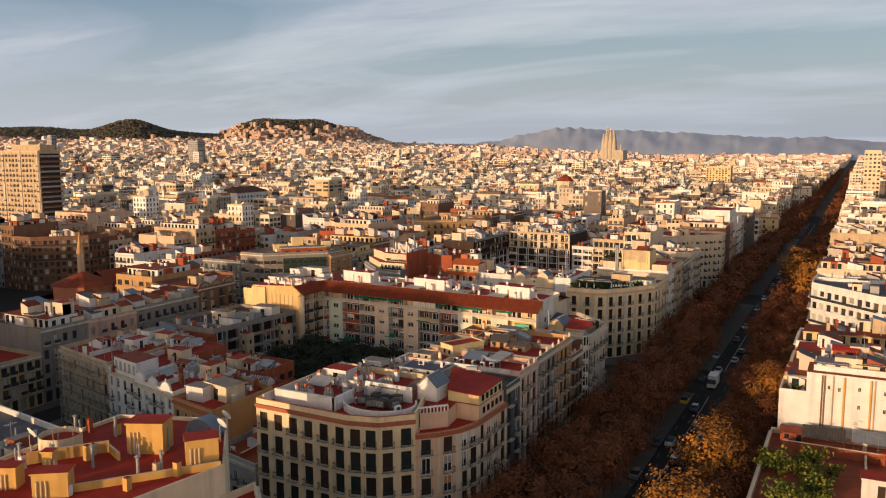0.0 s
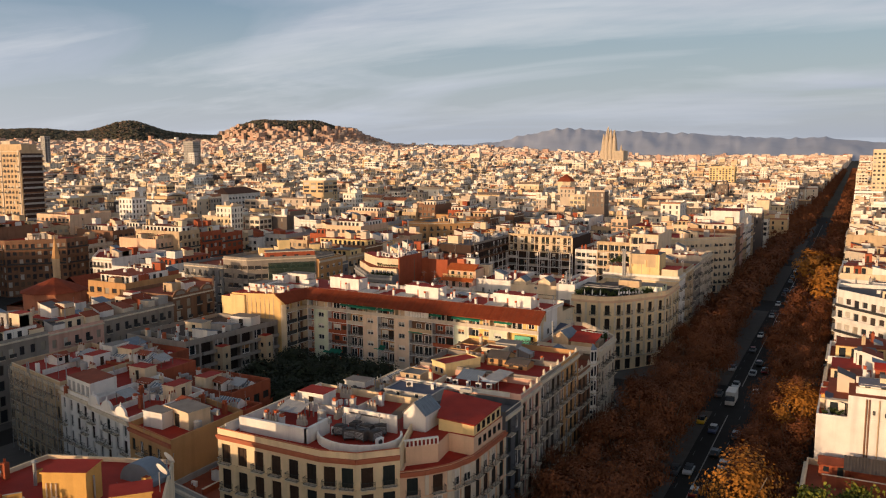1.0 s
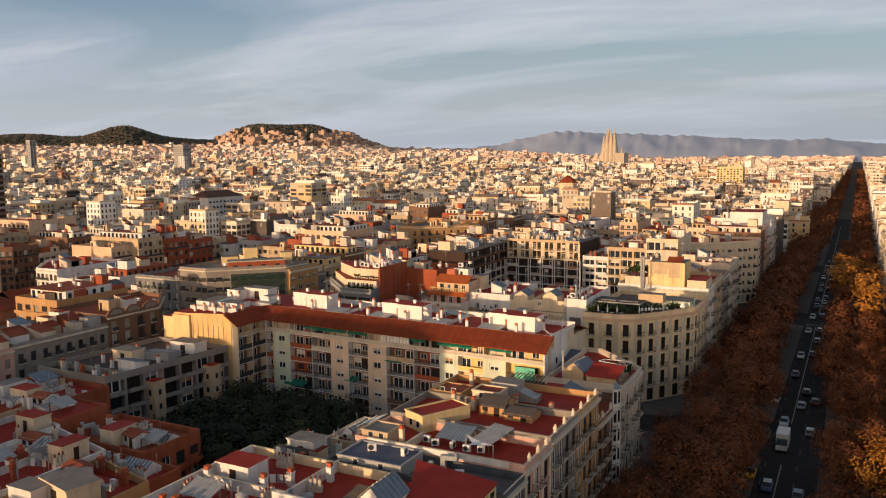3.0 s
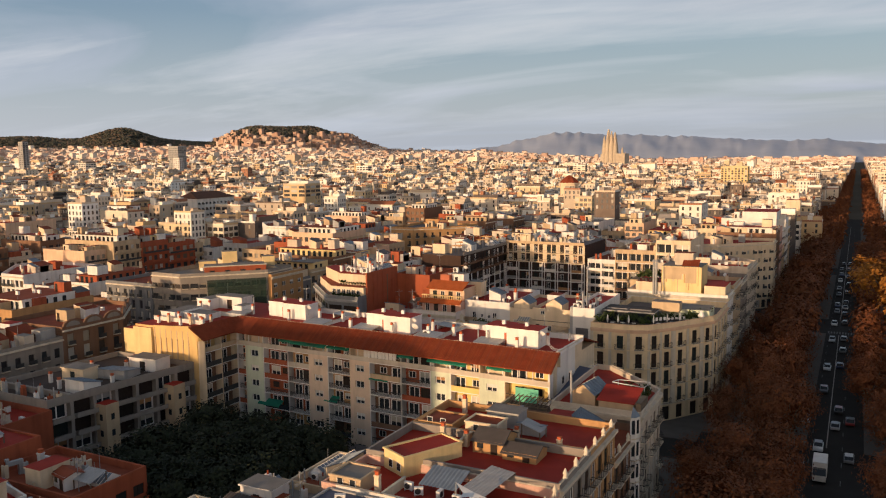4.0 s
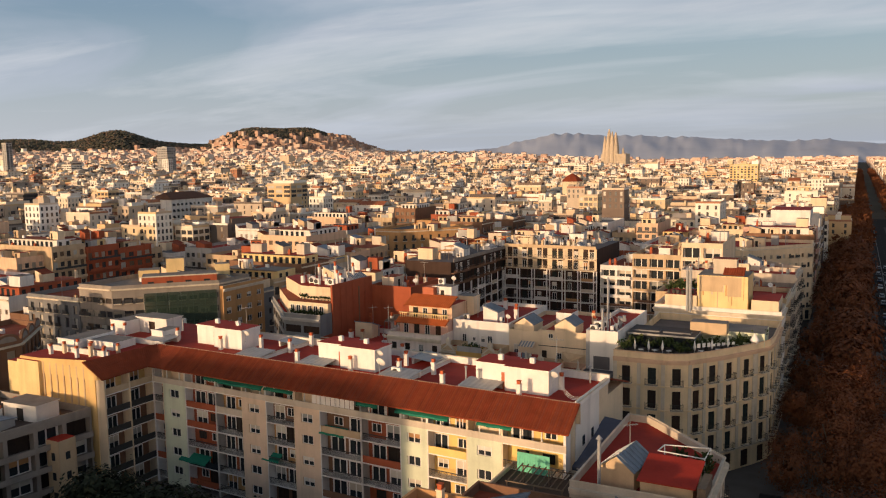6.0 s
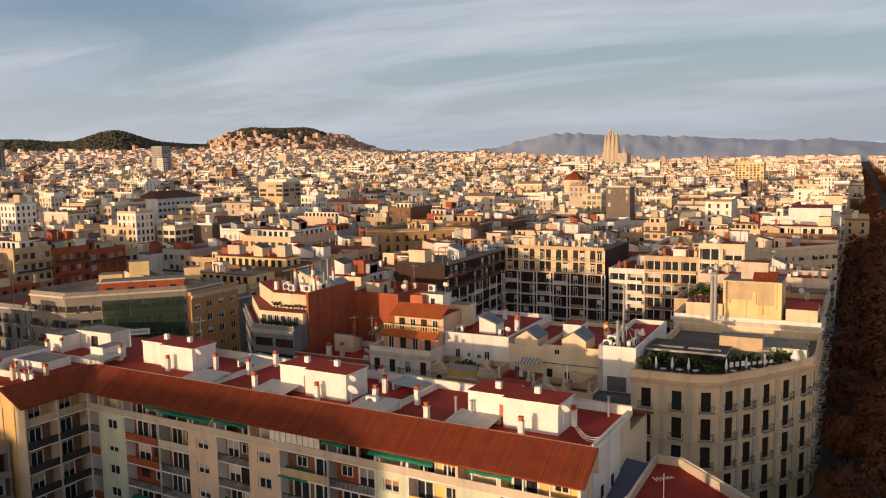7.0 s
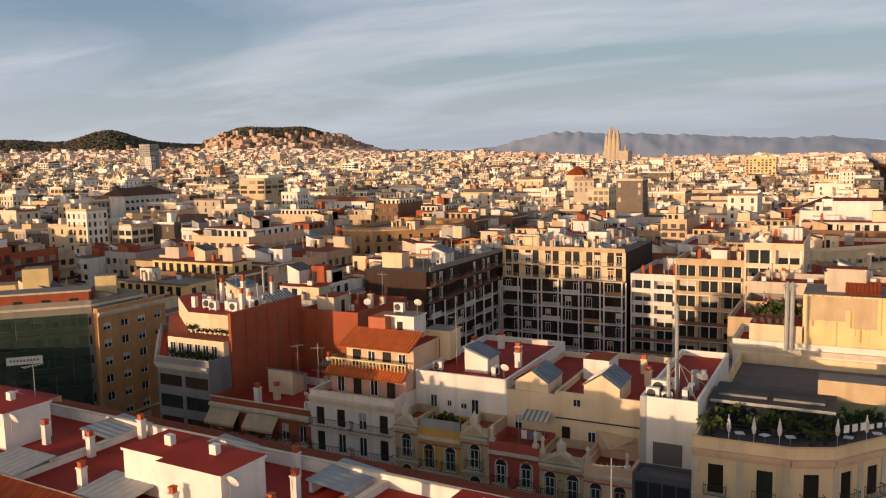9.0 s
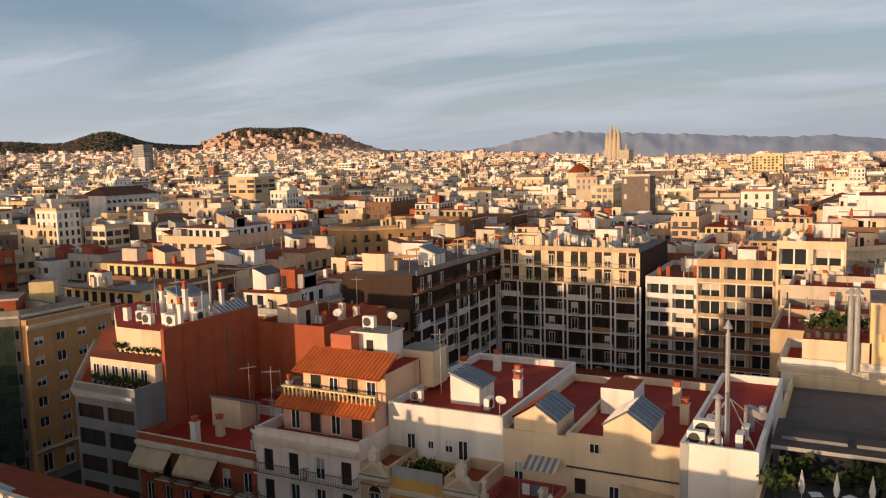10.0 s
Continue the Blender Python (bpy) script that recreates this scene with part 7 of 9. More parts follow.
# ---- red terrace with ochre stacks, south of the crossing ----
red_top = town_house([(-83.2, -47.9), (-60.3, -47.9), (-57.1, -29.3), (-68.3, -16.5), (-83.2, -22.0)], 25.6, "ppppp", "cream", TERRACE, R, 1, clutter=0, parapet=.5)
def ochre_stack(w, d, h):
    root = thing("roof_stack", "ochre rendered lift house on a red terrace", "roof house", group="ochre roof houses")
    me = Mesh()
    me.box(-w / 2, -d / 2, 0, w / 2, d / 2, h, WALLS["ochre"])
    part("wall", me, root)
    me = Mesh()
    me.box(-w / 2 - .15, -d / 2 - .15, h, w / 2 + .15, d / 2 + .15, h + .2, WALLS["ochre"], TERRACE)
    part("roof", me, root)
    for k in range(3):
        me = Mesh()
        me.tube(-w / 2 + .5 + .5 * k, -d / 2 - .15, 0, h * .75, .09, .09, 6, WALLS["cream"])
        part("pipe", me, root)
    return root


for x, y, w, d, h, t in ((-69.8, -28.9, 4.6, 3.4, 3.8, 25), (-60.9, -29.1, 3.8, 3.0, 3.2, 48), (-68.9, -43.5, 3.8, 2.2, 2.7, 35), (-75.3, -44.4, 2.6, 2.0, 2.4, 28), (-73.9, -40.2, 1.2, 1.2, 2.9, 28)):
    place(ochre_stack, at(x, y, 25.6, t), w, d, h)
rot = Mesh()
rot.tube(-80.3, -33.9, 25.6, 27.6, 2.6, 2.6, 24, WALLS["cream"], False)
rot.tube(-80.3, -33.9, 25.6, 26.9, 2.45, 2.45, 24, TERRACE)
tagged(part("round_parapet", rot), "round cream parapet over a stairwell on the terrace", "parapet")
half = Mesh()
for k in range(12):
    a, b = math.pi * k / 12, math.pi * (k + 1) / 12
    half.quad((-67.8 + 2.6 * math.cos(b), -22.4, 25.6 + 2.2 * math.sin(b)), (-67.8 + 2.6 * math.cos(a), -22.4, 25.6 + 2.2 * math.sin(a)), (-67.8 + 2.6 * math.cos(a), -19.9, 25.6 + 2.2 * math.sin(a)), (-67.8 + 2.6 * math.cos(b), -19.9, 25.6 + 2.2 * math.sin(b)), ZINC)
half.add([(-67.8 + 2.6 * math.cos(math.pi * k / 12), -22.4, 25.6 + 2.2 * math.sin(math.pi * k / 12)) for k in range(13)], [tuple(range(13))], ZINC)
tagged(part("vaulted_rooflight", half), "dark half-round glazed vault on the terrace", "skylight")
for x, y in ((-65.5, -20.1), (-63.7, -22.9), (-82.7, -36.5)):
    place(dish, at(x, y, 25.6, 150, 1.5))
for x, y in ((-63.8, -36.3), (-62.6, -33.9), (-79.8, -39.9), (-82.6, -29.9), (-71.3, -36.4), (-77.3, -27.9), (-75.8, -38.4)):
    place(flue, at(x, y, 25.6, 0, (1.4, 1.4, 1.0)))
town_house([(-60.3, -47.9), (-45.3, -47.9), (-45.3, -35.9), (-56.3, -24.9), (-57.1, -29.3)], 21.5, "ppspp", "cream", TERRACE, R, 1, clutter=3, parapet=.9)
me = onto(red_top)
for k, (px, py) in enumerate(((-62.8, -39.4), (-60.8, -33.9), (-74.3, -35.4), (-78.3, -27.4), (-65.3, -23.9), (-73.3, -23.9))):
    me.box(px, py, 25.6, px + .7, py + .7, 27.1 + .2 * (k % 3), WALLS["ochre"], TILE)
scatter(me, -82, -44, -62, -28, 25.6, R, 18, small=True)
tagged(part("roof_clutter", me, red_top), kind="stuff")
for (ax, ay), (bx, by), hh in (((-79.3, -39.4), (-73.8, -31.9), 1.5), ((-73.8, -31.9), (-70.3, -33.4), 1.0), ((-68.8, -43.9), (-57.5, -29.5), .9)):
    me = onto(red_top)
    d_ = Vector((by - ay, ax - bx)).normalized() * .14
    me.prism([(ax + d_.x, ay + d_.y), (bx + d_.x, by + d_.y), (bx - d_.x, by - d_.y), (ax - d_.x, ay - d_.y)][::-1], 25.6, 25.6 + hh, WALLS["ochre"], STONE)
    part("terrace_wall", me, red_top)
terrace_house = town_house([(-152, -44), (-83.4, -46), (-83.4, -20), (-152, -10)], 18.4, "pppp", "white", ROOFGREY, R, 1, clutter=0)
me = onto(terrace_house)
scatter(me, -120, -43, -86, -24, 18.4, R, 46)
tagged(part("roof_clutter", me, terrace_house), kind="stuff")
furnish(-118, -42, -86, -24, 18.4, R, 14)
for x in (-94, -105, -118, -132):
    place(roof_wall, at(x, -31, 18.4, 90), 22.0, 1.1, "white")
# tall block to the south-west; its long shadow lies over the near roofs
house(rect(-180, -66, -141, -46), 38, "sspp", WALLS["tan"], GRAVEL, "tall tan apartment slab behind the near terraces", 11, 1, name="tower_block", ground=3.2)

# ---- across the avenue ----
party = town_house(rect(-2.5, 57, 26, 76), 18.6, "pspp", "white", TERRACE, R, 1, clutter=5)
me = onto(party)
me.box(2, 57.1, 18.6, 26, 75, 23.2, WALLS["white"], TERRACE_B)
part("upper_storey", me, party)
me = onto(party)
scatter(me, 3, 58, 25, 74, 23.2, R, 30)
tagged(part("roof_clutter", me, party), kind="stuff")
for x, q, tone in ((4.6, .13, "brown"), (5.0, .13, "brown"), (6.4, .1, "tan"), (8.2, .18, "ochre"), (12.4, .18, "ochre"), (13.0, .1, "tan")):
    me = onto(party)
    me.tube(x, 56.86, 11, 22.9, q, q, 6, WALLS[tone])
    part("drainpipe", me, party)
for x, z in ((5.7, 20.4), (7.4, 20.2), (10.6, 20.6), (10.6, 17.4), (14.6, 20.4), (14.6, 17.2), (17, 20.4)):
    part("window", WINDOW["glass"], party, m=Matrix.Translation(-party.matrix_basis.translation) @ at(x, 56.92 if z < 18.6 else 57.02, z, 180, (.5, 1, .8)))
# sheds and sheets on its stepped roofs
place(hut, at(-.6, 66, 18.6, 90), 3.4, 3.0, 2.4, .3, "ochre", TERRACE, "ochre hut with a red flat roof")
place(sheet_roof, at(.2, 61.8, 18.6, 90), 3.6, 3.4, 2.2, BLUEROOF, "blue-grey sheet canopy on posts")
place(hut, at(-.4, 72, 18.6, 0), 3.0, 3.6, 2.0, .4, "white", TILE, "white hut with a red tiled roof")
place(roof_wall, at(-.2, 64, 18.6, 0), 4.2, 1.6, "cream")
place(roof_wall, at(-.2, 69, 18.6, 0), 4.2, 2.2, "brick")
for x, y in ((-1.4, 58.6), (.8, 58.9), (-.2, 60)):
    place(planter, at(x, y, 18.6, 40 * x, .8))
for x, y, w, d, h, wl, rf, word in ((6, 61, 5, 4, 1.6, "white", BLUEROOF, "white hut with a blue-grey roof"), (13, 62, 6, 4, 1.8, "cream", SLATE, "cream hut with a dark slate roof"), (8, 69, 4.4, 4, 2.4, "brick", TERRACE, "brick hut with a red roof"), (17, 69, 5, 5, 2.2, "white", ZINC, "white hut with a blue-grey sheet roof"), (21, 61, 5, 4, 2.0, "cream", ZINC, "cream hut with a blue-grey sheet roof")):
    place(hut, at(x, y, 23.2, 0), w, d, h, .5, wl, rf, word)
for y, L in ((59.0, 22), (65.5, 22)):
    place(roof_wall, at(14, y, 23.2, 0), L, 1.0, "white")
for x, y in ((10.4, 60.4), (16.8, 64), (4.2, 66.5), (12.4, 66.8), (19, 64.4)):
    place(chimney, at(x, y, 23.2, 0, (.8, .8, 1.2)), "white")
place(antenna, at(11, 67, 23.2, 20, (1, 1, 1.3)))
garden_house = town_house(rect(-3.5, 18, 26, 57), 11.0, "ppps", "cream", TERRACE_B, R, 1, clutter=0)


def shrub(v):
    root = thing("terrace_shrub", "leafy green shrub on a planted roof terrace", "shrub", group="terrace shrubs")
    rr = random.Random(30 + v)
    me = Mesh()
    me.tube(0, 0, 0, .8, .1, .06, 6, BARK)
    part("stem", me, root)
    me = Mesh()
    leaf_cloud(me, rr, [(rr.gauss(0, .8), rr.gauss(0, .8), rr.uniform(.6, 2.6)) for _ in range(26)], 16, .35, .2, GARDENLEAF)
    part("foliage", me, root)
    return root


for k in range(24):
    place(shrub, at(R.uniform(-2.6, 8), R.uniform(22, 44), 11.0, R.uniform(0, 360), R.choice((.5, .7, .9, 1.15))), k % 3)
place(stair_box, at(14, 34, 11, 0, 1.2), "white", "red")
furnish(8, 40, 25, 56, 11.0, R, 8)
place(sheet_roof, at(5.4, 52.6, 11.0, 0), 7.0, 4.4, 2.2, SLATE, "dark sheet canopy on posts")
place(sheet_roof, at(13, 53, 11.0, 0), 6.4, 4.4, 2.4, ZINC, "blue-grey corrugated sheet canopy on posts")
place(hut, at(.6, 54, 11.0, 0), 4.4, 3.6, 2.2, .4, "brick", TERRACE_B, "brick hut with a brown-red roof")
place(roof_wall, at(8, 48.6, 11.0, 0), 18.0, 1.7, "brick")
place(roof_wall, at(12, 45, 11.0, 90), 7.0, 1.2, "cream")
for a, b, h, lk in ((76, 90, 19, "cream"), (90, 104, 20.5, "white"), (104, 113, 18, "yellow")):
    town_house(rect(-2, a, 26, b), h, "ppps", lk, TERRACE_B, R, 1, clutter=10)
# other near blocks
PALE = ["cream", "white", "beige", "cream", "white", "yellow", "tan"]
MIXED = ["tan", "brown", "ochre_tan", "beige", "brown", "grey", "brick", "drab", "white", "peach"]
EARTH = ["peach", "white", "ochre_tan", "tan", "tan", "brown", "brick", "grey", "brown", "brown", "tan", "peach", "brick", "beige"]
NEAR = {(0, 0), (0, 1), (0, -1), (1, 0)}
for (i, j), lod in {(-1, 0): 1, (-1, 1): 1, (0, 2): 1, (-1, 2): 1, (-2, 1): 1, (1, 1): 1, (1, 2): 1, (-1, -1): 1, (-2, 0): 1}.items():
    NEAR.add((i, j))
    bx = -283 + PITCH * (i + 1) if i < 0 else -159 if i == 0 else AX1 + PITCH * (i - 1)
    block(bx, PITCH * j, 100 * i + j + 7, lod, hmean=24.5 if j == -1 else 16.2 if (i, j) == (-1, 0) else 21.5, fixed={"sw": ("white", TERRACE), "se": ("drab", GRAVEL), "east": ("slate", TERRACE_B)} if (i, j) == (-1, 1) else {"se": ("tan", TERRACE), "east": ("ochre_tan", TERRACE_B)} if (i, j) == (-1, 0) else None, south=((-255, -243, 17.0, "white"), (-243, -234.5, 16.4, "white"), (-234.5, -224.6, 19.0, "white"), (-224.5, -217.2, 15.0, "brown"), (-217, -198.2, 20.5, "slate")) if (i, j) == (-1, 1) else (), skip=("nw", "ne", "east") if (i, j) == (-1, 0) else (), looks=PALE if i > 0 else MIXED if (i, j) == (-1, 0) else EARTH if j == 1 or (i, j) == (-1, 2) else LOOKS)

# its east side: long low houses and an ornate one with round gables
for a, b, h, lk in ((28.2, 42, 18.4, "drab"), (42, 58, 18.0, "pink"), (58, 82, 18.6, "drab")):
    town_house(rect(-190, a, -170, b), h, "pspp", lk, TERRACE_B, R, 1, clutter=9, bay=3.0, ww=1.3, wh=2.3, parapet=.9)
ornate = town_house([(-190, 82), (-170, 82), (-170, 98), (-181, 110), (-190, 110)], 20.4, "csspp", "brown", TERRACE_B, R, 1, clutter=6, bay=3.6, ww=1.7, wh=2.6)
for (ax, ay), (bx, by), n in (((-170, 82), (-170, 98), 3), ((-170, 98), (-181, 110), 3)):
    L = math.dist((ax, ay), (bx, by))
    for k in range(n):
        f = (k + .5) / n
        spin = Matrix.Translation((ax + (bx - ax) * f, ay + (by - ay) * f, 21.3)) @ Matrix.Rotation(math.atan2(by - ay, bx - ax), 4, "Z")
        rim = [(L / n * .46 * math.cos(math.pi * j / 12), 1.5 * math.sin(math.pi * j / 12)) for j in range(13)]
        for name, q, y0, y1, mat in (("gable", 1.0, -.15, .3, WALLS["brown"]), ("gable_panel", .72, -.22, -.15, WALLS["drab"])):
            me = Mesh(Matrix.Translation(-ornate.matrix_basis.translation) @ spin)
            me.add([(u * q, y0, v * q) for u, v in rim] + [(u * q, y1, v * q) for u, v in rim], [tuple(range(13)), tuple(reversed(range(13, 26)))] + [(j + 1, j, 13 + j, 14 + j) for j in range(12)], mat)
            part(name, me, ornate)

# blocks on the near side of the crossing, behind the start of the path
block(-2, -133, 61, 1, hmean=19.0, looks=PALE, clutter=4)
RS = random.Random(44)
for a in range(-152, -46, 14):
    for b, d in ((-133, 22), (-80, 28)):
        if a < -138 and b == -80:
            continue
        town_house(rect(a, b, min(a + 14, -46), b + d), RS.gauss(20.5, 1), "pppp", RS.choice(LOOKS), RS.choice(ROOFS), RS, 1, clutter=4)
for a in (26, 55, 84):
    for b in (0, 30, 57, 86):
        if b in (30, 57) and a == 55:
            continue
        town_house(rect(a + .2, b, min(a + 29, 111), min(b + 29, 113)), RS.gauss(19, 1), "pppp", RS.choice(PALE), RS.choice(ROOFS), RS, 1, clutter=5)

# ---- far city ----
def far_city():
    """The rest of the town out to the hills, block by block."""
    rnd = random.Random(11)
    me, win = Mesh(), Mesh()
    keep = ((-456, 348, -398, 404), (-1045, 920, -1000, 965), (-1204, 785, -1185, 805), (-249, 587, -212, 622), (-66, 325, -44, 352), (-86, 450, -44, 500), (-484, 214, -428, 244), (-156, 858, -112, 893), (5, 680, 28, 710))
    for i in range(-32, 14):
        for j in range(-1, 34):
            if (i, j) in NEAR:
                continue
            bx, by = (-283 + PITCH * (i + 1) if i < 0 else -159 if i == 0 else AX1 + PITCH * (i - 1)), PITCH * j
            cx, cy = bx + 56, by + 56
            d, a = math.hypot(cx, cy), math.degrees(math.atan2(-cx, cy))
            if d > 4350 or not -14 < a < 63 or (j < 0 and d > 500):
                continue
            n = 10 if d < 1500 else 9 if d < 2600 else 8

            step = BLOCK / n
            tall = rnd.gauss(20, 1.6)
            for p in range(n):
                for q in range(n):
                    ring = min(p, q, n - 1 - p, n - 1 - q)
                    if ring >= 2 and rnd.random() < 0.8:
                        continue
                    if ring == 0 and p in (0, n - 1) and q in (0, n - 1) and rnd.random() < .8:
                        continue
                    x, y = bx + step * p, by + step * q
                    if any(p0 < x + step / 2 < p2 and q0 < y + step / 2 < q2 for p0, q0, p2, q2 in keep):
                        continue
                    x, y = x + rnd.uniform(0, .4), y + rnd.uniform(0, .4)
                    z, hz = rise(x, y), hill(x, y)
                    # beyond this range the walls take the palette with haze in it
                    wl = FAR_WALL if d < 2100 else FAR_HAZED
                    if hz > (60 + 34 * rnd.random() if a < 43.5 else 10 + 20 * rnd.random()):
                        continue
                    if hz > 22:
                        if rnd.random() < .35:
                            continue
                        wl = FAR_HILL
                    H = z + (rnd.gauss(tall, 3.0) if ring == 0 else rnd.gauss(tall - 1.5, 4.0) if ring == 1 else rnd.uniform(4, 12))
                    if rnd.random() < 0.03:
                        H += rnd.uniform(5, 13)
                    x1, y1 = x + step * rnd.choice((1, 1, .96, .8, 1.9)), y + step * rnd.choice((1, 1, .96, .85, 1.7))
                    if rnd.random() < .1:
                        # a pitched tile roof
                        ym, pk = (y + y1) / 2, rnd.uniform(1.5, 3.2)
                        me.add([(x, y, H), (x1, y, H), (x1, ym, H + pk), (x, ym, H + pk), (x1, y1, H), (x, y1, H)], [(0, 1, 2, 3), (3, 2, 4, 5)], FAR_ROOF)
                        me.add([(x1, y, H), (x1, y1, H), (x1, ym, H + pk)], [(0, 1, 2)], wl)
                    me.box(x, y, z - 6, x1, y1, H, wl, FAR_ROOF)
                    if d < 3000:
                        # attics, stair houses and stacks on the terraces
                        if rnd.random() < .4:
                            me.box(x + step * rnd.uniform(0, .3), y + step * rnd.uniform(.15, .4), H - .1, x1 - .3, y1 - .2, H + 2.8, wl, FAR_ROOF)
                            H2 = H + 2.8
                        else:
                            H2 = H
                        for _ in range(rnd.randint(2, 5) if d < 1400 else rnd.randint(1, 3)):
                            sx, sy = rnd.choice((rnd.uniform(.8, 1.6), rnd.uniform(1.8, 4.5))), rnd.uniform(.8, 4)
                            px, py = rnd.uniform(x, max(x, x1 - sx)), rnd.uniform(y, max(y, y1 - sy))
                            me.box(px, py, H - .1, px + sx, py + sy, max(H2, H + .8) + rnd.uniform(.6, 2.4), wl, FAR_ROOF)
                    if d < 1600:
                        # parapets stand up round the terraces
                        me.box(x, y, H, x1, y + .25, H + .9, wl)
                        me.box(x1 - .25, y + .25, H, x1, y1, H + .9, wl)
                        me.box(x, y1 - .25, H, x1 - .25, y1, H + .9, wl)
                    if d < 1500:
                        w, dp, m = x1 - x, y1 - y, rnd.choice((3, 4))
                        big = rnd.random() < .3
                        for f in range(rnd.choice((2, 3, 4))):
                            zz = H - 2.9 - 3.1 * f
                            for k in range(m):
                                u, hw = x + (k + .5) * w / m, (.55 if not big else w / m * .38)
                                win.quad((u - hw, y - .04, zz), (u + hw, y - .04, zz), (u + hw, y - .04, zz + 1.9), (u - hw, y - .04, zz + 1.9), WINMIX)
                                if bx < -10:
                                    v = y + (k + .5) * dp / m
                                    win.quad((x1 + .04, v - hw, zz), (x1 + .04, v + hw, zz), (x1 + .04, v + hw, zz + 1.9), (x1 + .04, v - hw, zz + 1.9), WINMIX)
    ob = part("distant_houses", me)
    tagged(ob, "dense sunlit pale houses with flat red and grey roofs", "houses", kind="stuff")
    tagged(part("windows", win, ob), kind="stuff")
    return ob


far_city()

# ---- hills and mountains ----
# pine colours lightened, so that they carry the haze of distance
WOOD = material("hazed_pine_wood", (0.035, 0.045, 0.025), 0.95, 0.4, 0.02, 0.2, 0.0, island=True, palette=[(0.06, 0.06, 0.042), (0.085, 0.08, 0.055), (0.16, 0.115, 0.08), (0.07, 0.068, 0.05)])


def mountain(name, mat, profile, d0, label):
    """A ridge along a bearing: rising folded slopes with an uneven crest."""
    me = Mesh()
    n, r = 260, 10
    a0, a1 = profile[0][0], profile[-1][0]
    pts = []
    for k in range(n + 1):
        a = a0 + (a1 - a0) * k / n
        for (p, hp), (q, hq) in zip(profile, profile[1:]):
            if p <= a <= q:
                f = (a - p) / (q - p)
                h = hp + (hq - hp) * f * f * (3 - 2 * f)
        h *= 1 + 0.06 * noise.noise((a * .9, 3, 0))
        crest = 0.07 * noise.noise((a * 2.2, 7, 0)) + .03 * noise.noise((a * 7, 9, 0))
        for j in range(r + 1):
            f = j / r
            d = d0 - 900 * (1 - f)
            fold = noise.noise((a * .8, f * 2.2, 4)) * 15 + noise.noise((a * 2.4, f * 6, 6)) * 4
            z = h * (f ** .8 + crest * f ** 6) + fold * math.sin(math.pi * f)
            pts.append((-d * math.sin(radians(a)), d * math.cos(radians(a)), z))
    me.add(pts, [((k + 1) * (r + 1) + j, k * (r + 1) + j, k * (r + 1) + j + 1, (k + 1) * (r + 1) + j + 1) for k in range(n) for j in range(r)], mat)
    ob = part(name, me)
    ob.data.polygons.foreach_set("use_smooth", [True] * len(ob.data.polygons))
    return tagged(ob, label, "mountains", kind="structure")


# the air between is put into the ridge's pale blue base colour
HAZE = material("hazed_mountain", (0.40, 0.44, 0.52), 1.0, 0.12, 0.004, 0.02, 0.0)
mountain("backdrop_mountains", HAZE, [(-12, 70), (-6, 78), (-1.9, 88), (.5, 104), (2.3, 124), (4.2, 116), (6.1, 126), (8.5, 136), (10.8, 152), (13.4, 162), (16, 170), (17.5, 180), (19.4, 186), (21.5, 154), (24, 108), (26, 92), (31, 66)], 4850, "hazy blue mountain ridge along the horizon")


# pine woods on the hill tops
me = Mesh()
rw = random.Random(8)
for _ in range(14000):
    a, d = radians(rw.uniform(30, 62)), rw.uniform(3100, 4300)
    x, y = -d * math.sin(a), d * math.cos(a)
    hz = hill(x, y)
    if hz < (22 + 75 * rw.random() if a < radians(43.5) else 9 + 16 * rw.random()):
        continue
    z, r, h = rise(x, y), rw.uniform(5, 11), rw.uniform(5, 10)
    k0 = rw.uniform(0, 1)
    ring = [(x + r * math.cos(k0 + 1.257 * k), y + r * math.sin(k0 + 1.257 * k), z + h * .35) for k in range(5)]
    me.add(ring + [(x, y, z + h), (x, y, z - 2)], [(k, (k + 1) % 5, 5) for k in range(5)] + [((k + 1) % 5, k, 6) for k in range(5)], WOOD)
tagged(part("hill_woods", me), "dark pine woods on the far hill tops", "woods", kind="stuff")


# ---- trees ----
def tree(kind, seed, leaf, word, height=15.0, wide=5.2, clumps=60, per=18, size=.33, spread=.75):
    rnd = random.Random(seed)
    root = thing(kind, word, "tree", group=kind + "s")
    me = Mesh()
    me.tube(0, 0, -0.1, height * .33, .34, .24, 8, BARK)
    ends = []
    for k in range(6):
        a = 6.283 * k / 6 + rnd.uniform(-.3, .3)
        r, z = rnd.uniform(.35, .75) * wide, height * rnd.uniform(.55, .85)
        mid = (math.cos(a) * r * .4, math.sin(a) * r * .4, height * .48)
        me.rod((0, 0, height * .3), mid, .15, BARK, 5)
        me.rod(mid, (math.cos(a) * r, math.sin(a) * r, z), .09, BARK, 4)
        ends.append((math.cos(a) * r, math.sin(a) * r, z))
    part("trunk", me, root)
    me = Mesh()
    cs = []
    while len(cs) < clumps:
        v = Vector((rnd.uniform(-1, 1), rnd.uniform(-1, 1), rnd.uniform(-1, 1)))
        if .35 < v.length < 1 + .12 * noise.noise(v * 3 + Vector((seed, 0, 0))):
            cs.append((v.x * wide * .88, v.y * wide * .88, height * .66 + v.z * height * .33))
    leaf_cloud(me, rnd, cs, per, spread, size, leaf, Vector((0, 0, height * .5)))
    part("crown", me, root)
    return root


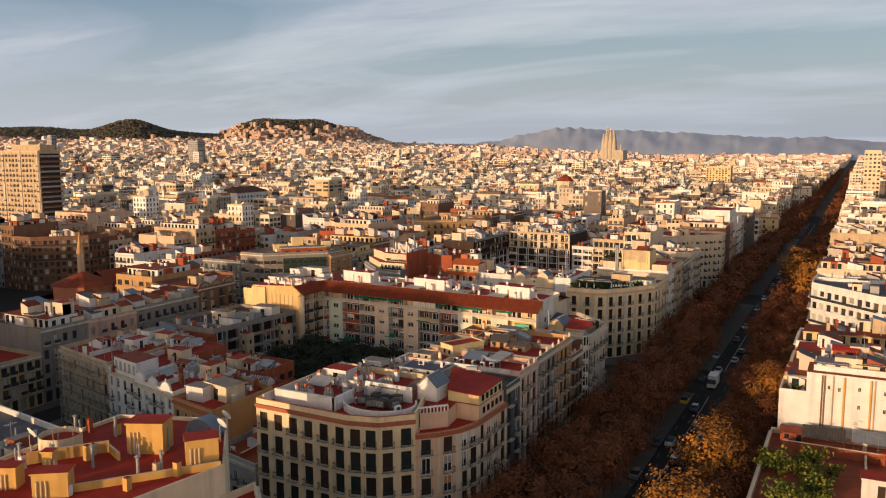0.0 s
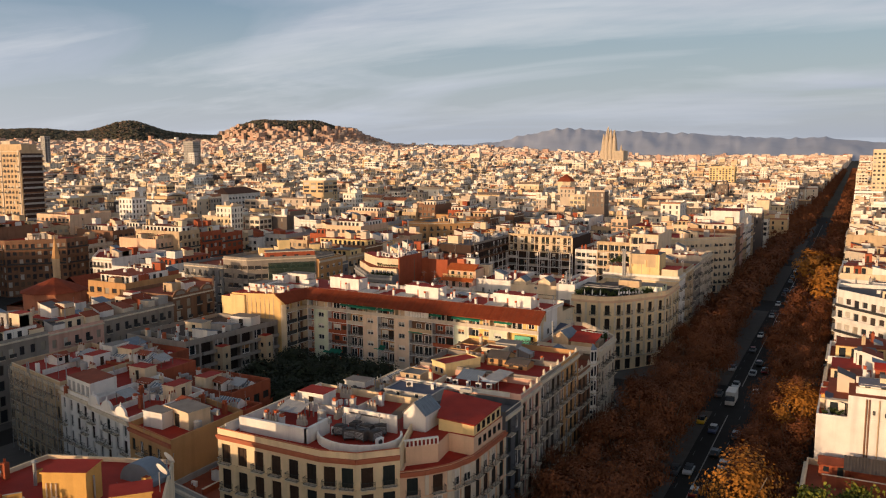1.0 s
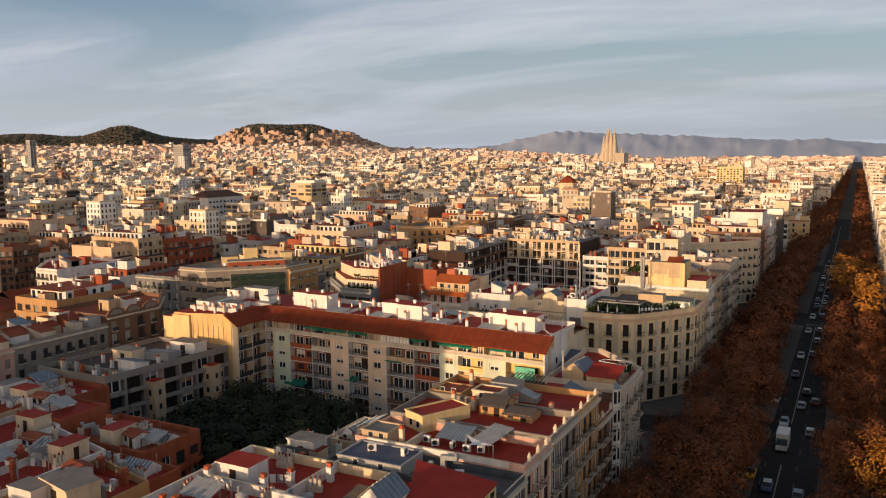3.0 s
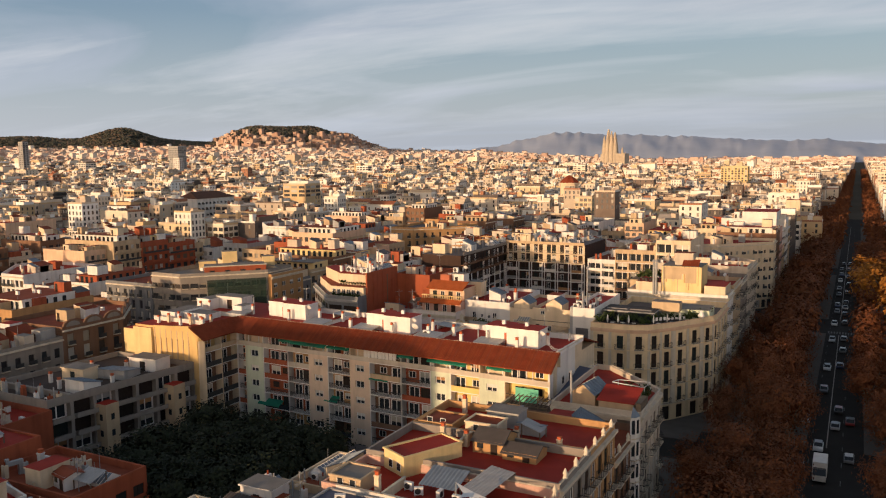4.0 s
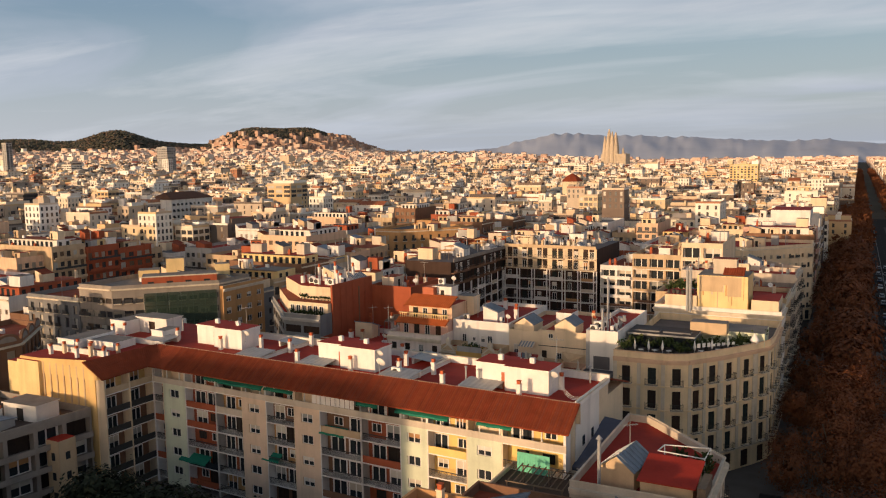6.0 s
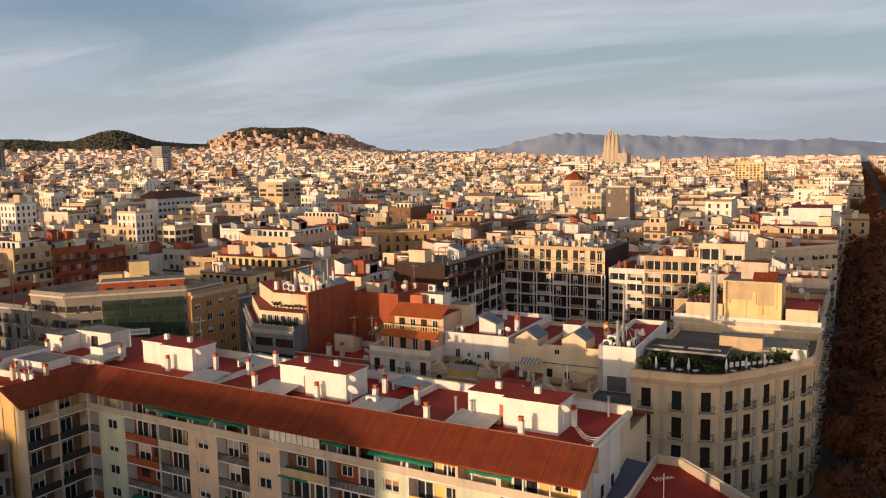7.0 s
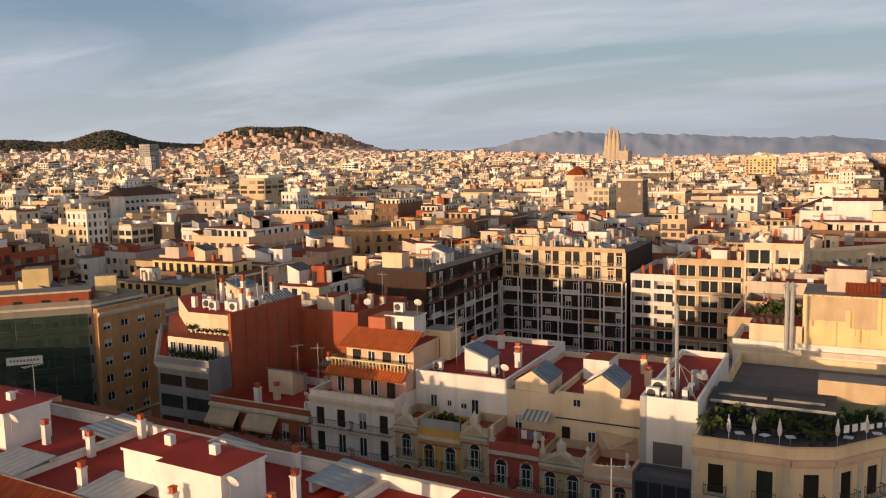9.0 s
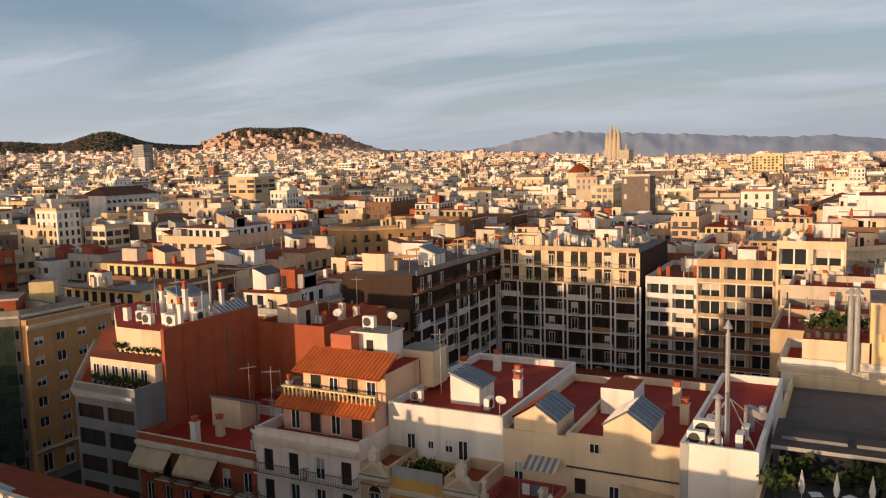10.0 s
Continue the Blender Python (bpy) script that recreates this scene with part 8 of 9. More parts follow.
def plane_tree(v):
    return tree("plane_tree", 20 + v, SUNLEAF if v % 5 > 2 else AUTUMN, "autumn plane tree with sun-gilded leaf colour beside the road" if v % 5 > 2 else "autumn plane tree with rust-brown leaves beside the road", 13.6 + (v % 5) * .6, 5.6, *((78, 42, .19, .75) if v < 5 else (60, 11, .42, .8)))


RT = random.Random(3)
n_trees = 0
for y in range(4, 440, 9):
    for x in (-42.0, -35.6, -29.2 if y < 150 else -32.4, -12.4 if y < 150 else -15.4, -7.4):
        if (y + 20) % 133 < 13 or (x > -9 and y < 30):
            continue
        if x < -40 and n_trees % 3 == 0:
            n_trees += 1
            continue
        # some right-hand trees get the leaf that has sunlight in its colour
        gold = x > -20 and RT.random() < .12
        v = (3 + n_trees % 2 if gold else n_trees % 3) + (5 if y > 190 else 0)
        place(plane_tree, at(x + RT.uniform(-.7, .7), y + RT.uniform(-1.8, 1.8), 0.1, RT.uniform(0, 360), RT.uniform(1.02, 1.2) if gold else RT.uniform(.72, .98) if x > -20 else RT.uniform(.62, .8) if x < -40 else RT.uniform(.8, 1.1)), v)
        n_trees += 1
me = Mesh()
for y in range(436, 2000, 10):
    for x in (-41, -35, -29, -11, -7):
        leaf_cloud(me, RT, [(x + RT.uniform(-2.5, 2.5), y + RT.uniform(-3, 3), rise(x, y) + RT.uniform(6, 13)) for _ in range(10)], 7, 1.2, .7, AUTUMN)
tagged(part("far_avenue_trees", me), "rust-brown tree rows far down the avenue", "trees", kind="stuff")


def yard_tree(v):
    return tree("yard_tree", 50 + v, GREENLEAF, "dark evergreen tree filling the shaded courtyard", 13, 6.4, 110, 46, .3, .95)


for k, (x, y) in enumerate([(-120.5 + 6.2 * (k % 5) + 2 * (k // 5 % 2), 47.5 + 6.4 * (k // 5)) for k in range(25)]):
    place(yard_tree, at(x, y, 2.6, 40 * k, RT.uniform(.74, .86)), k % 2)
yard = Mesh()
yard.box(-131, 24, 0, -70, 95, 3.0, WALLS["grey"], ROOFGREY)
tagged(part("yard_floor", yard), "raised courtyard floor over low workshops", "ground", kind="structure")


# ---- pavements, lanes and cars ----
for x0, x1, word in ((-46, -26.5, "tree-lined pavement along the avenue"), (-16.4, -5.5, "tree-lined strip between the carriageways")):
    for k in range(-1, 5):
        street_sheet("pavement", x0, 133 * k + 2, x1, 133 * k + 111, 0.12, PAVING, word, "pavement")
for i, j in ((-1, 0), (-1, 1), (0, 0), (0, 1), (0, -1)):
    bx0 = -287 if i else -157
    bx1 = -166 if i else -46
    street_sheet("pavement", bx0, 133 * j - 4.5, bx1, 133 * j + 117.5, 0.11, PAVING, "stone pavement round a block of houses", "pavement")
CENTRE = material("pale_centre_line", (0.30, 0.28, 0.26), 0.8, 0.3, 1, 9, 0.0)
for y0, y1 in ((-100, -2), (18, 110), (136, 243), (268, 640)):
    me = Mesh()
    me.box(-22.95, y0, -.02, -22.75, y1, 0.05, CENTRE)
    tagged(part("lane_line", me), "worn pale centre line on the road", "road marking", kind="structure")
for x in (-25.6, -20.1):
    me = Mesh()
    for y in range(0, 640, 9):
        me.box(x - .06, y, 0.0, x + .06, y + 2.6, 0.012, PAINT)
    tagged(part("lane_line", me), "dashed worn lane line on the road", "road marking", kind="structure")
for y in (-1.5, 245):
    me = Mesh()
    for k in range(12):
        me.box(-26 + .8 * k, y, 0.0, -25.6 + .8 * k, y + 3, 0.012, PAINT)
    tagged(part("crossing_stripes", me), "white zebra crossing on the road", "road marking", kind="structure")

CARPAINT = material("car_paint", (0.3, 0.3, 0.3), 0.3, 0.08, 1, 4, 0.0, palette=[(0.42, 0.42, 0.42), (0.02, 0.02, 0.024), (0.6, 0.6, 0.58), (0.06, 0.065, 0.07), (0.2, 0.02, 0.02), (0.03, 0.04, 0.09), (0.16, 0.165, 0.17), (0.03, 0.03, 0.03)])
TAXI = material("taxi_yellow", (0.65, 0.40, 0.02), 0.35, 0.1, 1, 4, 0.0)
RUBBER = material("tyre_rubber", (0.02, 0.02, 0.02), 0.9, 0.1, 3, 20, 0.0)


def wheel_parts(root, xs, ys, r):
    for x in xs:
        for y in ys:
            me = Mesh(Matrix.Translation((x, y, r)) @ Matrix.Rotation(radians(90), 4, "Y"))
            me.tube(0, 0, -.1, .1, r, r, 12, RUBBER)
            me.tube(0, 0, .1, .11, r * .6, r * .5, 10, METAL)
            part("wheel", me, root)


def car(kind):
    root = thing("car", {"taxi": "black and yellow taxi in the avenue", "plain": "small car driving in the shaded avenue", "far": "small car farther down the shaded avenue"}[kind], "car", group="cars in the avenue")
    prof = [(-2.1, .35), (-2.1, .75), (-1.9, .88), (-1.0, .95), (1.25, .95), (1.95, .82), (2.1, .6), (2.1, .35)]
    top = [(-1.9, .9), (-1.45, 1.4), (.35, 1.45), (1.1, .95)]
    for name, pr, w0, mat in (("body", prof, .86, TAXI if kind == "taxi" else CARPAINT), ("cabin", top, .74, GLASS)):
        me = Mesh()
        n = len(pr)
        me.add([(-w0, y, z) for y, z in pr] + [(w0, y, z) for y, z in pr], [tuple(range(n)), tuple(reversed(range(n, 2 * n)))] + [(k, n + k, n + (k + 1) % n, (k + 1) % n) for k in range(n)], mat)
        part(name, me, root)
    me = Mesh()
    me.box(-.68, -1.42, 1.41, .68, .34, 1.49, CARPAINT)
    part("roof", me, root)
    if kind != "far":
        wheel_parts(root, (-.78, .78), (-1.3, 1.3), .32)
    return root


def van():
    root = thing("delivery_truck", "white box truck in the avenue", "truck", group="cars in the avenue")
    me = Mesh()
    me.box(-1.15, -3.6, .75, 1.15, 1.4, 3.3, WHITE)
    part("box_body", me, root)
    me = Mesh()
    me.box(-1.05, 1.5, .5, 1.05, 3.0, 1.5, WHITE)
    me.add([(-1.05, 1.5, 1.5), (1.05, 1.5, 1.5), (1.05, 2.95, 1.5), (-1.05, 2.95, 1.5), (-1, 1.5, 2.4), (1, 1.5, 2.4), (1, 2.4, 2.4), (-1, 2.4, 2.4)], [(0, 1, 5, 4), (1, 2, 6, 5), (2, 3, 7, 6), (3, 0, 4, 7), (4, 5, 6, 7)], GLASS)
    part("cab", me, root)
    wheel_parts(root, (-.95, .95), (-2.4, 2.2), .45)
    return root


RC = random.Random(17)
for lane, way in ((-27.2, 180), (-24.4, 180), (-21.5, 0), (-18.9, 0)):
    y = RC.uniform(30, 70)
    while y < 420:
        busy = 6 if 200 < y < 400 else 24
        if not (112 < y < 128 and -25 < lane < -21) and not (lane < -27 and y > 170) and not (lane > -19 and y > 170):
            place(car, at(lane + RC.uniform(-.3, .3), y, 0.0, way), "far" if y > 130 else "taxi" if RC.random() < .12 else "plain")
        y += RC.uniform(9, busy + 20)
place(van, at(-23.4, 119.5, 0.0, 180))
for y in range(20, 220, 12):
    if RC.random() < .5:
        place(car, at(-3.9, y, 0.0, 0), "plain")
for y in range(-8, 90, 14):
    if RC.random() < .5:
        place(car, at(-161.5, y + 10, 0.0, 180), "plain")

# avenue houses: sheds and sheets towards the yard, bare terraces towards the trees
place(hut, at(-57.4, 55.7, 21.6, 0), 3.9, 4.4, 1.6, .9, "ochre_tan", SLATE, "brown rendered hut with a dark slate gable roof")
place(hut, at(-53.1, 54.6, 21.6, 0), 4.2, 3.6, 1.0, .6, "ochre_tan", SLATE, "low brown rendered hut with a dark slate roof")
for pts, z0, z1, wall, top, word in (
        ([(-67.2, 46.0), (-63.5, 44.2), (-59.8, 51.5), (-63.4, 53.2)], 20.8, 23.3, "yellow", TERRACE, "yellow plastered roof storey with a dark red flat roof"),
        ([(-68.6, 31.4), (-59.5, 31.4), (-59.5, 37.0), (-68.6, 37.0)], 20.0, 21.6, "grey", BLUEROOF, "grey roof storey with a blue-grey felt roof"),
        ([(-69.4, 38.2), (-65.4, 38.2), (-65.4, 42.0), (-69.4, 42.0)], 21.0, 22.6, "tan", GRAVEL, "tan roof storey with a gravel top"),
        ([(-69.4, 58.4), (-64.6, 58.4), (-64.6, 63.0), (-69.4, 63.0)], 21.6, 22.5, "ochre_tan", TERRACE_B, "low tan roof storey with a brown-red top"),
        ([(-62.6, 58.2), (-58.2, 58.2), (-58.2, 61.4), (-62.6, 61.4)], 21.6, 23.4, "cream", TILE, "cream roof storey with a tiled top")):
    me = Mesh()
    me.prism(pts, z0, z1, WALLS[wall], top)
    lip = inset(pts, -.12)
    for k in range(4):
        p, q = lip[k], lip[(k + 1) % 4]
        i, j = inset(pts, .15)[k], inset(pts, .15)[(k + 1) % 4]
        me.add([(*p, z1 - .05), (*q, z1 - .05), (*j, z1 - .05), (*i, z1 - .05), (*p, z1 + .18), (*q, z1 + .18), (*j, z1 + .18), (*i, z1 + .18)], [(0, 1, 5, 4), (4, 5, 6, 7), (2, 3, 7, 6), (3, 2, 1, 0)], WALLS[wall])
    ob = tagged(part("roof_storey", me), word, "roof house", "roof huts")
    for f in (.25, .65):
        (ax, ay), (bx_, by_) = pts[0], pts[1]
        win = Mesh(Matrix.Translation((ax + (bx_ - ax) * f, ay + (by_ - ay) * f, z0 + .7)) @ Matrix.Rotation(math.atan2(by_ - ay, bx_ - ax), 4, "Z"))
        win.box(0, -.05, 0, .8, .02, 1.0, WHITE)
        win.box(.07, -.07, .07, .73, -.05, .93, GLASS)
        part("window", win, ob)
place(sheet_roof, at(-58.0, 43.4, 21.0, 0), 4.5, 3.6, .9, ZINC, "blue-grey corrugated sheet canopy on posts")
place(sheet_roof, at(-53.4, 44.6, 20.9, -14), 3.4, 5.6, 1.0, METAL, "pale corrugated metal canopy on posts")
place(sheet_roof, at(-54.4, 61.0, 21.6, 90), 2.4, 2.6, 1.2, METAL, "pale corrugated metal canopy on posts")
for x, y, t in ((-61, 35, 90), (-65.4, 34.4, 30), (-57, 33.4, 0), (-55.6, 34.6, 40), (-57.8, 35.6, 90), (-54.6, 32.8, 0), (-53.4, 35, 20)):
    place(ac_unit, at(x, y, 21.6 if x < -59.5 else 20.0, t, 1.1))
for x, y, t in ((-61.4, 41.6, 0), (-59.8, 40.9, 30), (-57.4, 41.2, 90), (-55.2, 40.8, 0), (-53.4, 41.2, 20)):
    place(ac_unit, at(x, y, 21.0, t, 1.0))
place(duct, at(-56.2, 36.2, 20.0, 100))
sail = Mesh()
sail.add([(-55.2, 40.6, 23.4), (-52.9, 40.2, 22.9), (-50.4, 38.2, 23.5), (-52.6, 39.2, 22.9), (-53.4, 37.6, 23.3), (-53.8, 39.4, 22.95)], [(0, 5, 1), (1, 3, 2), (5, 4, 3), (1, 5, 3)], WHITE)
sail.rod((-55.2, 40.6, 21), (-55.2, 40.6, 23.4), .05, METAL)
sail.rod((-50.4, 38.2, 21), (-50.4, 38.2, 23.5), .05, METAL)
tagged(part("shade_sail", sail), "white star-shaped shade sail over a roof yard", "sail")
for x, y, q in ((-64.4, 55.6, 1.0), (-60.8, 54.8, .9), (-56.0, 59.2, .8), (-61.6, 66.2, .9), (-66.6, 66.4, 1.1), (-63.6, 38.8, 1.0), (-50.2, 58.6, .7)):
    place(chimney, at(x, y, 21.6, 0, (.8, .8, q)), "cream")
for y, L in ((37.5, 20), (46.5, 22), (57.5, 22), (68, 22)):
    place(roof_wall, at(-58, y, 21.3, 0), L, .7, "white")
place(roof_wall, at(-62.4, 40, 21.0, 90), 5.0, 1.0, "cream")
place(roof_wall, at(-61.2, 53.6, 21.6, 90), 7.0, 1.0, "tan")
# lower houses on the yard side
town_house(rect(-82, 31, -70.3, 43), 17.6, "pppc", "tan", GRAVEL, R, 0, clutter=4)
town_house(rect(-80, 43, -70.3, 55), 16.8, "pppc", "cream", TERRACE_B, R, 0, clutter=4)
place(stair_box, at(-76, 36, 17.6, 0, .8), "cream", "tile")
place(sheet_roof, at(-78, 33, 17.6, 0), 5.0, 3.4, 1.5, SLATE, "dark sheet canopy on posts")
# corner house roof
def cooler():
    root = thing("cooling_machine", "dark grey cooling machine with a round fan on a roof", "machine", group="roof machines")
    for k in range(4):
        me = Mesh()
        me.box(-.75 + 1.3 * (k % 2), -.45 + .75 * (k // 2), 0, -.6 + 1.3 * (k % 2), -.3 + .75 * (k // 2), .3, IRON)
        part("foot", me, root)
    me = Mesh()
    me.box(-.9, -.6, .3, .9, .6, 1.6, SLATE)
    part("casing", me, root)
    me = Mesh()
    me.tube(0, 0, 1.6, 1.75, .5, .5, 14, IRON)
    part("fan_ring", me, root)
    for k in range(5):
        me = Mesh()
        me.box(-.8, -.63, .5 + .2 * k, .8, -.6, .6 + .2 * k, METAL)
        part("louvre", me, root)
    return root


for x, y, t in ((-64.6, 12.4, 10), (-62.6, 11.6, 40), (-60.6, 12.0, -10), (-58.8, 12.8, 70), (-63.4, 14.6, 90), (-61.2, 14.4, 0), (-59.4, 15.2, 30)):
    place(cooler, at(x, y, 20.2, t))
court = Mesh()
court.box(-67.0, 16.8, 20.2, -57.6, 17.1, 22.9, WALLS["white"])
court.box(-66.0, 16.76, 22.1, -60.0, 16.8, 22.35, ROOFGREY)
tagged(part("partition_wall", court), "white rendered wall behind roof machines", "wall", "terrace partitions")
for x, y, t, n in ((-76.8, 8.2, 0, 4), (-72.6, 10.2, 0, 3), (-69.4, 15.6, 90, 4), (-79.2, 13.5, 90, 3), (-66.5, 20.5, 20, 3), (-74.2, 24.6, 0, 4)):
    place(stack_row, at(x, y + 3.4, 20.2, t, .85), n)
for x, y, t in ((-68.4, 9.2, 90), (-66.8, 13.8, 150), (-63.6, 12.0, 200)):
    place(duct, at(x, y + 3.4, 20.2, t))
for x, y in ((-71, 13.2), (-64.4, 16.2)):
    place(tank, at(x, y + 3.4, 20.2))
place(roof_wall, at(-73.5, 19.8, 20.2, 0), 12.0, 1.3, "white")
place(roof_wall, at(-67.6, 25.2, 20.2, 90), 10.0, 1.3, "white")
place(roof_wall, at(-80.3, 17.2, 20.2, 90), 24.0, 1.5, "white")
place(sheet_roof, at(-76, 15.8, 20.2, 0), 4.4, 3.0, 1.3, METAL, "pale corrugated metal canopy on posts")
place(laundry, at(-70.5, 22.6, 20.2, 20))
place(laundry, at(-75.5, 29.6, 20.2, 0))
# roofs of the south row
SOUTH = [(-153.5, -133.6, 20, 17.2, 6), (-121.0, -108.2, 18, 15.8, 5), (-106.6, -103.4, 17, 15.0, 2), (-97.6, -95.2, 17, 15.0, 2), (-93.6, -83.0, 18, 8.0, 4)]
SOUTH_YARD = [(-146, 33.4, -123, 40.6, 17.6, 4), (-121, 33.4, -105, 43, 14.6, 5), (-111, 25.8, -97, 31.2, 14.0, 3), (-153, 43, -137.5, 53, 15.0, 5)]
spots = []
for x0, x1, dp, z, n in SOUTH:
    for k in range(n):
        x = x0 + (x1 - x0) * (k + .5) / n
        spots.append((x, street_y(x) + R.uniform(4.5, dp - 3.5), z))
for x0, y0, x1, y1, z, n in SOUTH_YARD:
    for k in range(n):
        spots.append((x0 + (x1 - x0) * (k + .5) / n, R.uniform(y0 + 1.6, y1 - 1.6), z))
for j, (x, y, z) in enumerate(spots):
    k, t = j % 5, (0, 90, -13)[j % 3]
    if k == 0:
        place(stack_row, at(x, y, z, t), 3 + j % 2)
    elif k == 1:
        place(hut, at(x, y, z, t), 3.2, 2.8, 1.9, .4, "white", TERRACE_B, "white hut with a brown-red roof")
    elif k == 2:
        place(sheet_roof, at(x, y, z, t), 3.4, 2.6, 1.3, METAL, "pale corrugated metal canopy on posts")
    elif k == 3:
        place(duct, at(x, y, z, t))
    else:
        place(tank, at(x, y, z))
for x, dp, z, wl in ((-143, 17, 17.2, "white"), (-114.6, 15, 15.8, "white"), (-88, 14, 8.0, "brick")):
    place(roof_wall, at(x, street_y(x) + 1.5 + dp / 2, z, 90), float(dp), 1.0, wl)
for x, y, z, L, wl in ((-134, 37, 17.6, 7.0, "brick"), (-113, 38, 14.6, 9.0, "cream"), (-145, 48, 15.0, 9.0, "white")):
    place(roof_wall, at(x, y, z, 90), L, .9, wl)
place(laundry, at(-111, street_y(-111) + 9, 15.8, 15))
place(laundry, at(-147, street_y(-147) + 13, 17.2, 70))

# ---- landmarks ----
def tower_block(x, y, w, dp, h, wall, label, floors, base=0.0, bay=3.0, edges="scpp", ww=1.9):
    return house(rect(x, y, x + w, y + dp), h, edges, wall, GRAVEL, label, floors, 1, bay=bay, base=base, name="tower_block", ww=ww, wh=1.7, ground=3.2, rnd=random.Random(int(-x)))


tower = tower_block(-478, 224, 42, 15, 62, WALLS["tan"], "tall tan apartment tower with rows of balconies", 20, edges="sppp", bay=3.2, ww=1.9)
for x in (-470, -453.5, -437.2):
    me = onto(tower)
    me.box(x - .6, 223.6, 0, x + .6, 224.05, 62.8, WALLS["beige"])
    part("stair_bay", me, tower)
# near-black sheet that puts the shade of the east face into colour
me = onto(tower)
me.box(-435.98, 224.8, 3, -435.9, 238.2, 61, WALLS["dark_brown"])
part("loggia_back", me, tower)
for f in range(19):
    me = onto(tower)
    z = 3.2 + 3.1 * f
    me.box(-435.9, 224.4, z - .2, -434.5, 238.6, z, WALLS["grey"])
    me.box(-434.6, 224.4, z, -434.5, 238.6, z + .95, WALLS[("grey", "drab", "brown")[f % 3]])
    part("balcony", me, tower)
me = onto(tower)
me.box(-464, 226, 62, -437, 236, 66.5, WALLS["tan"], GRAVEL)
me.box(-458, 228, 66.5, -450, 234, 68.5, WALLS["beige"], GRAVEL)
part("roof_storey", me, tower)
tower_block(-1195, 794, 10, 10, 86 - rise(-1190, 795) + 3, WALLS["grey"], "slim grey high-rise tower", 22, rise(-1190, 795) - 3, 4)
tower_block(-1034, 948, 22, 18, 77 - rise(-1025, 950) + 3, WALLS["grey"], "blue-grey glazed office tower", 18, rise(-1025, 950) - 3, 4)
tower_block(-1013, 938, 13, 9, 58 - rise(-1025, 950) + 3, WALLS["white"], "white slab joined to an office tower", 14, rise(-1025, 950) - 3, 4)

# big pale building with a dark hipped roof
hall = house(rect(-421, 363, -404, 398), 30.6, "psps", WALLS["white"], GRAVEL, "long white building with a dark brown hipped roof", 8, 1, bay=3.6, ww=2.0, wh=1.7, parapet=.2)
me = onto(hall)
me.add([(-422, 362, 30.8), (-403, 362, 30.8), (-403, 399, 30.8), (-422, 399, 30.8), (-412.5, 366, 35.0), (-412.5, 391, 35.0)], [(0, 1, 4), (1, 2, 5, 4), (2, 3, 5), (3, 0, 4, 5)], material("dark_brown_tile", (0.12, 0.06, 0.04), 0.9, 0.3, 0.4, 4, 0.2))
part("hipped_roof", me, hall)
brickside = Mesh()
brickside.box(-452, 366, 0, -421.4, 386, 26.5, WALLS["brick"], ROOFGREY)
tagged(part("brick_building", brickside), "plain orange brick building with a dark roof", "building", "city houses")

# domed corner house
dome = thing("domed_house", "cream house with an orange tiled octagonal dome", "building", Matrix.Translation((-230, 604, 0)))
me = Mesh()
me.box(-14, -12, 0, 14, 12, 24, WALLS["cream"], GRAVEL)
part("wall", me, dome)
me = Mesh()
me.tube(0, 0, 24, 33, 8, 8, 8, WALLS["cream"])
me.tube(0, 0, 33, 33.8, 9, 9, 8, WALLS["cream"])
part("drum", me, dome)
me = Mesh()
me.tube(0, 0, 33.8, 37, 8.6, 5.5, 8, TILE)
me.tube(0, 0, 37, 40, 5.5, .6, 8, TILE)
part("dome", me, dome)

# brick chapel among the houses
chapel = thing("brick_chapel", "orange brick chapel with tiled roofs and a rounded apse", "church", Matrix.Translation((-245, 104, 0)))
me = Mesh()
me.tube(0, -4, 0, 14.5, 10.5, 10.5, 10, WALLS["clay"], False)
part("apse_wall", me, chapel)
me = Mesh()
me.tube(0, -4, 14.4, 18.6, 11.2, .5, 10, TILE)
part("apse_roof", me, chapel)
me = Mesh()
me.box(-9, 2, 0, 9, 24, 12, WALLS["clay"])
part("nave_wall", me, chapel)
for s in (-1, 1):
    me = Mesh()
    me.add([(s * 11, 2, 11.6), (s * 11, 26, 11.6), (0, 26, 18), (0, 2, 18)], [(0, 1, 2, 3)[::s]], TILE)
    part("nave_roof", me, chapel)
    me = Mesh()
    me.box(s * 11 if s > 0 else -24, -6, 0, 24 if s > 0 else -11, 20, 7, WALLS["clay"])
    me.add([(s * 24.5, -6.5, 6.8), (s * 24.5, 20, 6.8), (s * 11, 20, 11), (s * 11, -6.5, 11)], [(0, 1, 2, 3)[::s]], TILE)
    part("side_aisle", me, chapel)
for k in range(7):
    a = radians(200 + 140 * k / 6)
    me = Mesh(Matrix.Translation((10.15 * math.cos(a), -4 + 10.15 * math.sin(a), 5)) @ Matrix.Rotation(a, 4, "Z"))
    me.box(-.2, -.7, 0, .12, .7, 4.2, GLASS)
    part("arched_window", me, chapel)
spire = Mesh()
spire.tube(-283, 129.5, 0, 19.5, 1.4, 1.4, 8, WALLS["tan"])
spire.tube(-283, 129.5, 19.5, 29.2, 1.6, .1, 8, WALLS["ochre_tan"])
tagged(part("stone_spire", spire), "slender tan stone spire beside the chapel", "spire")

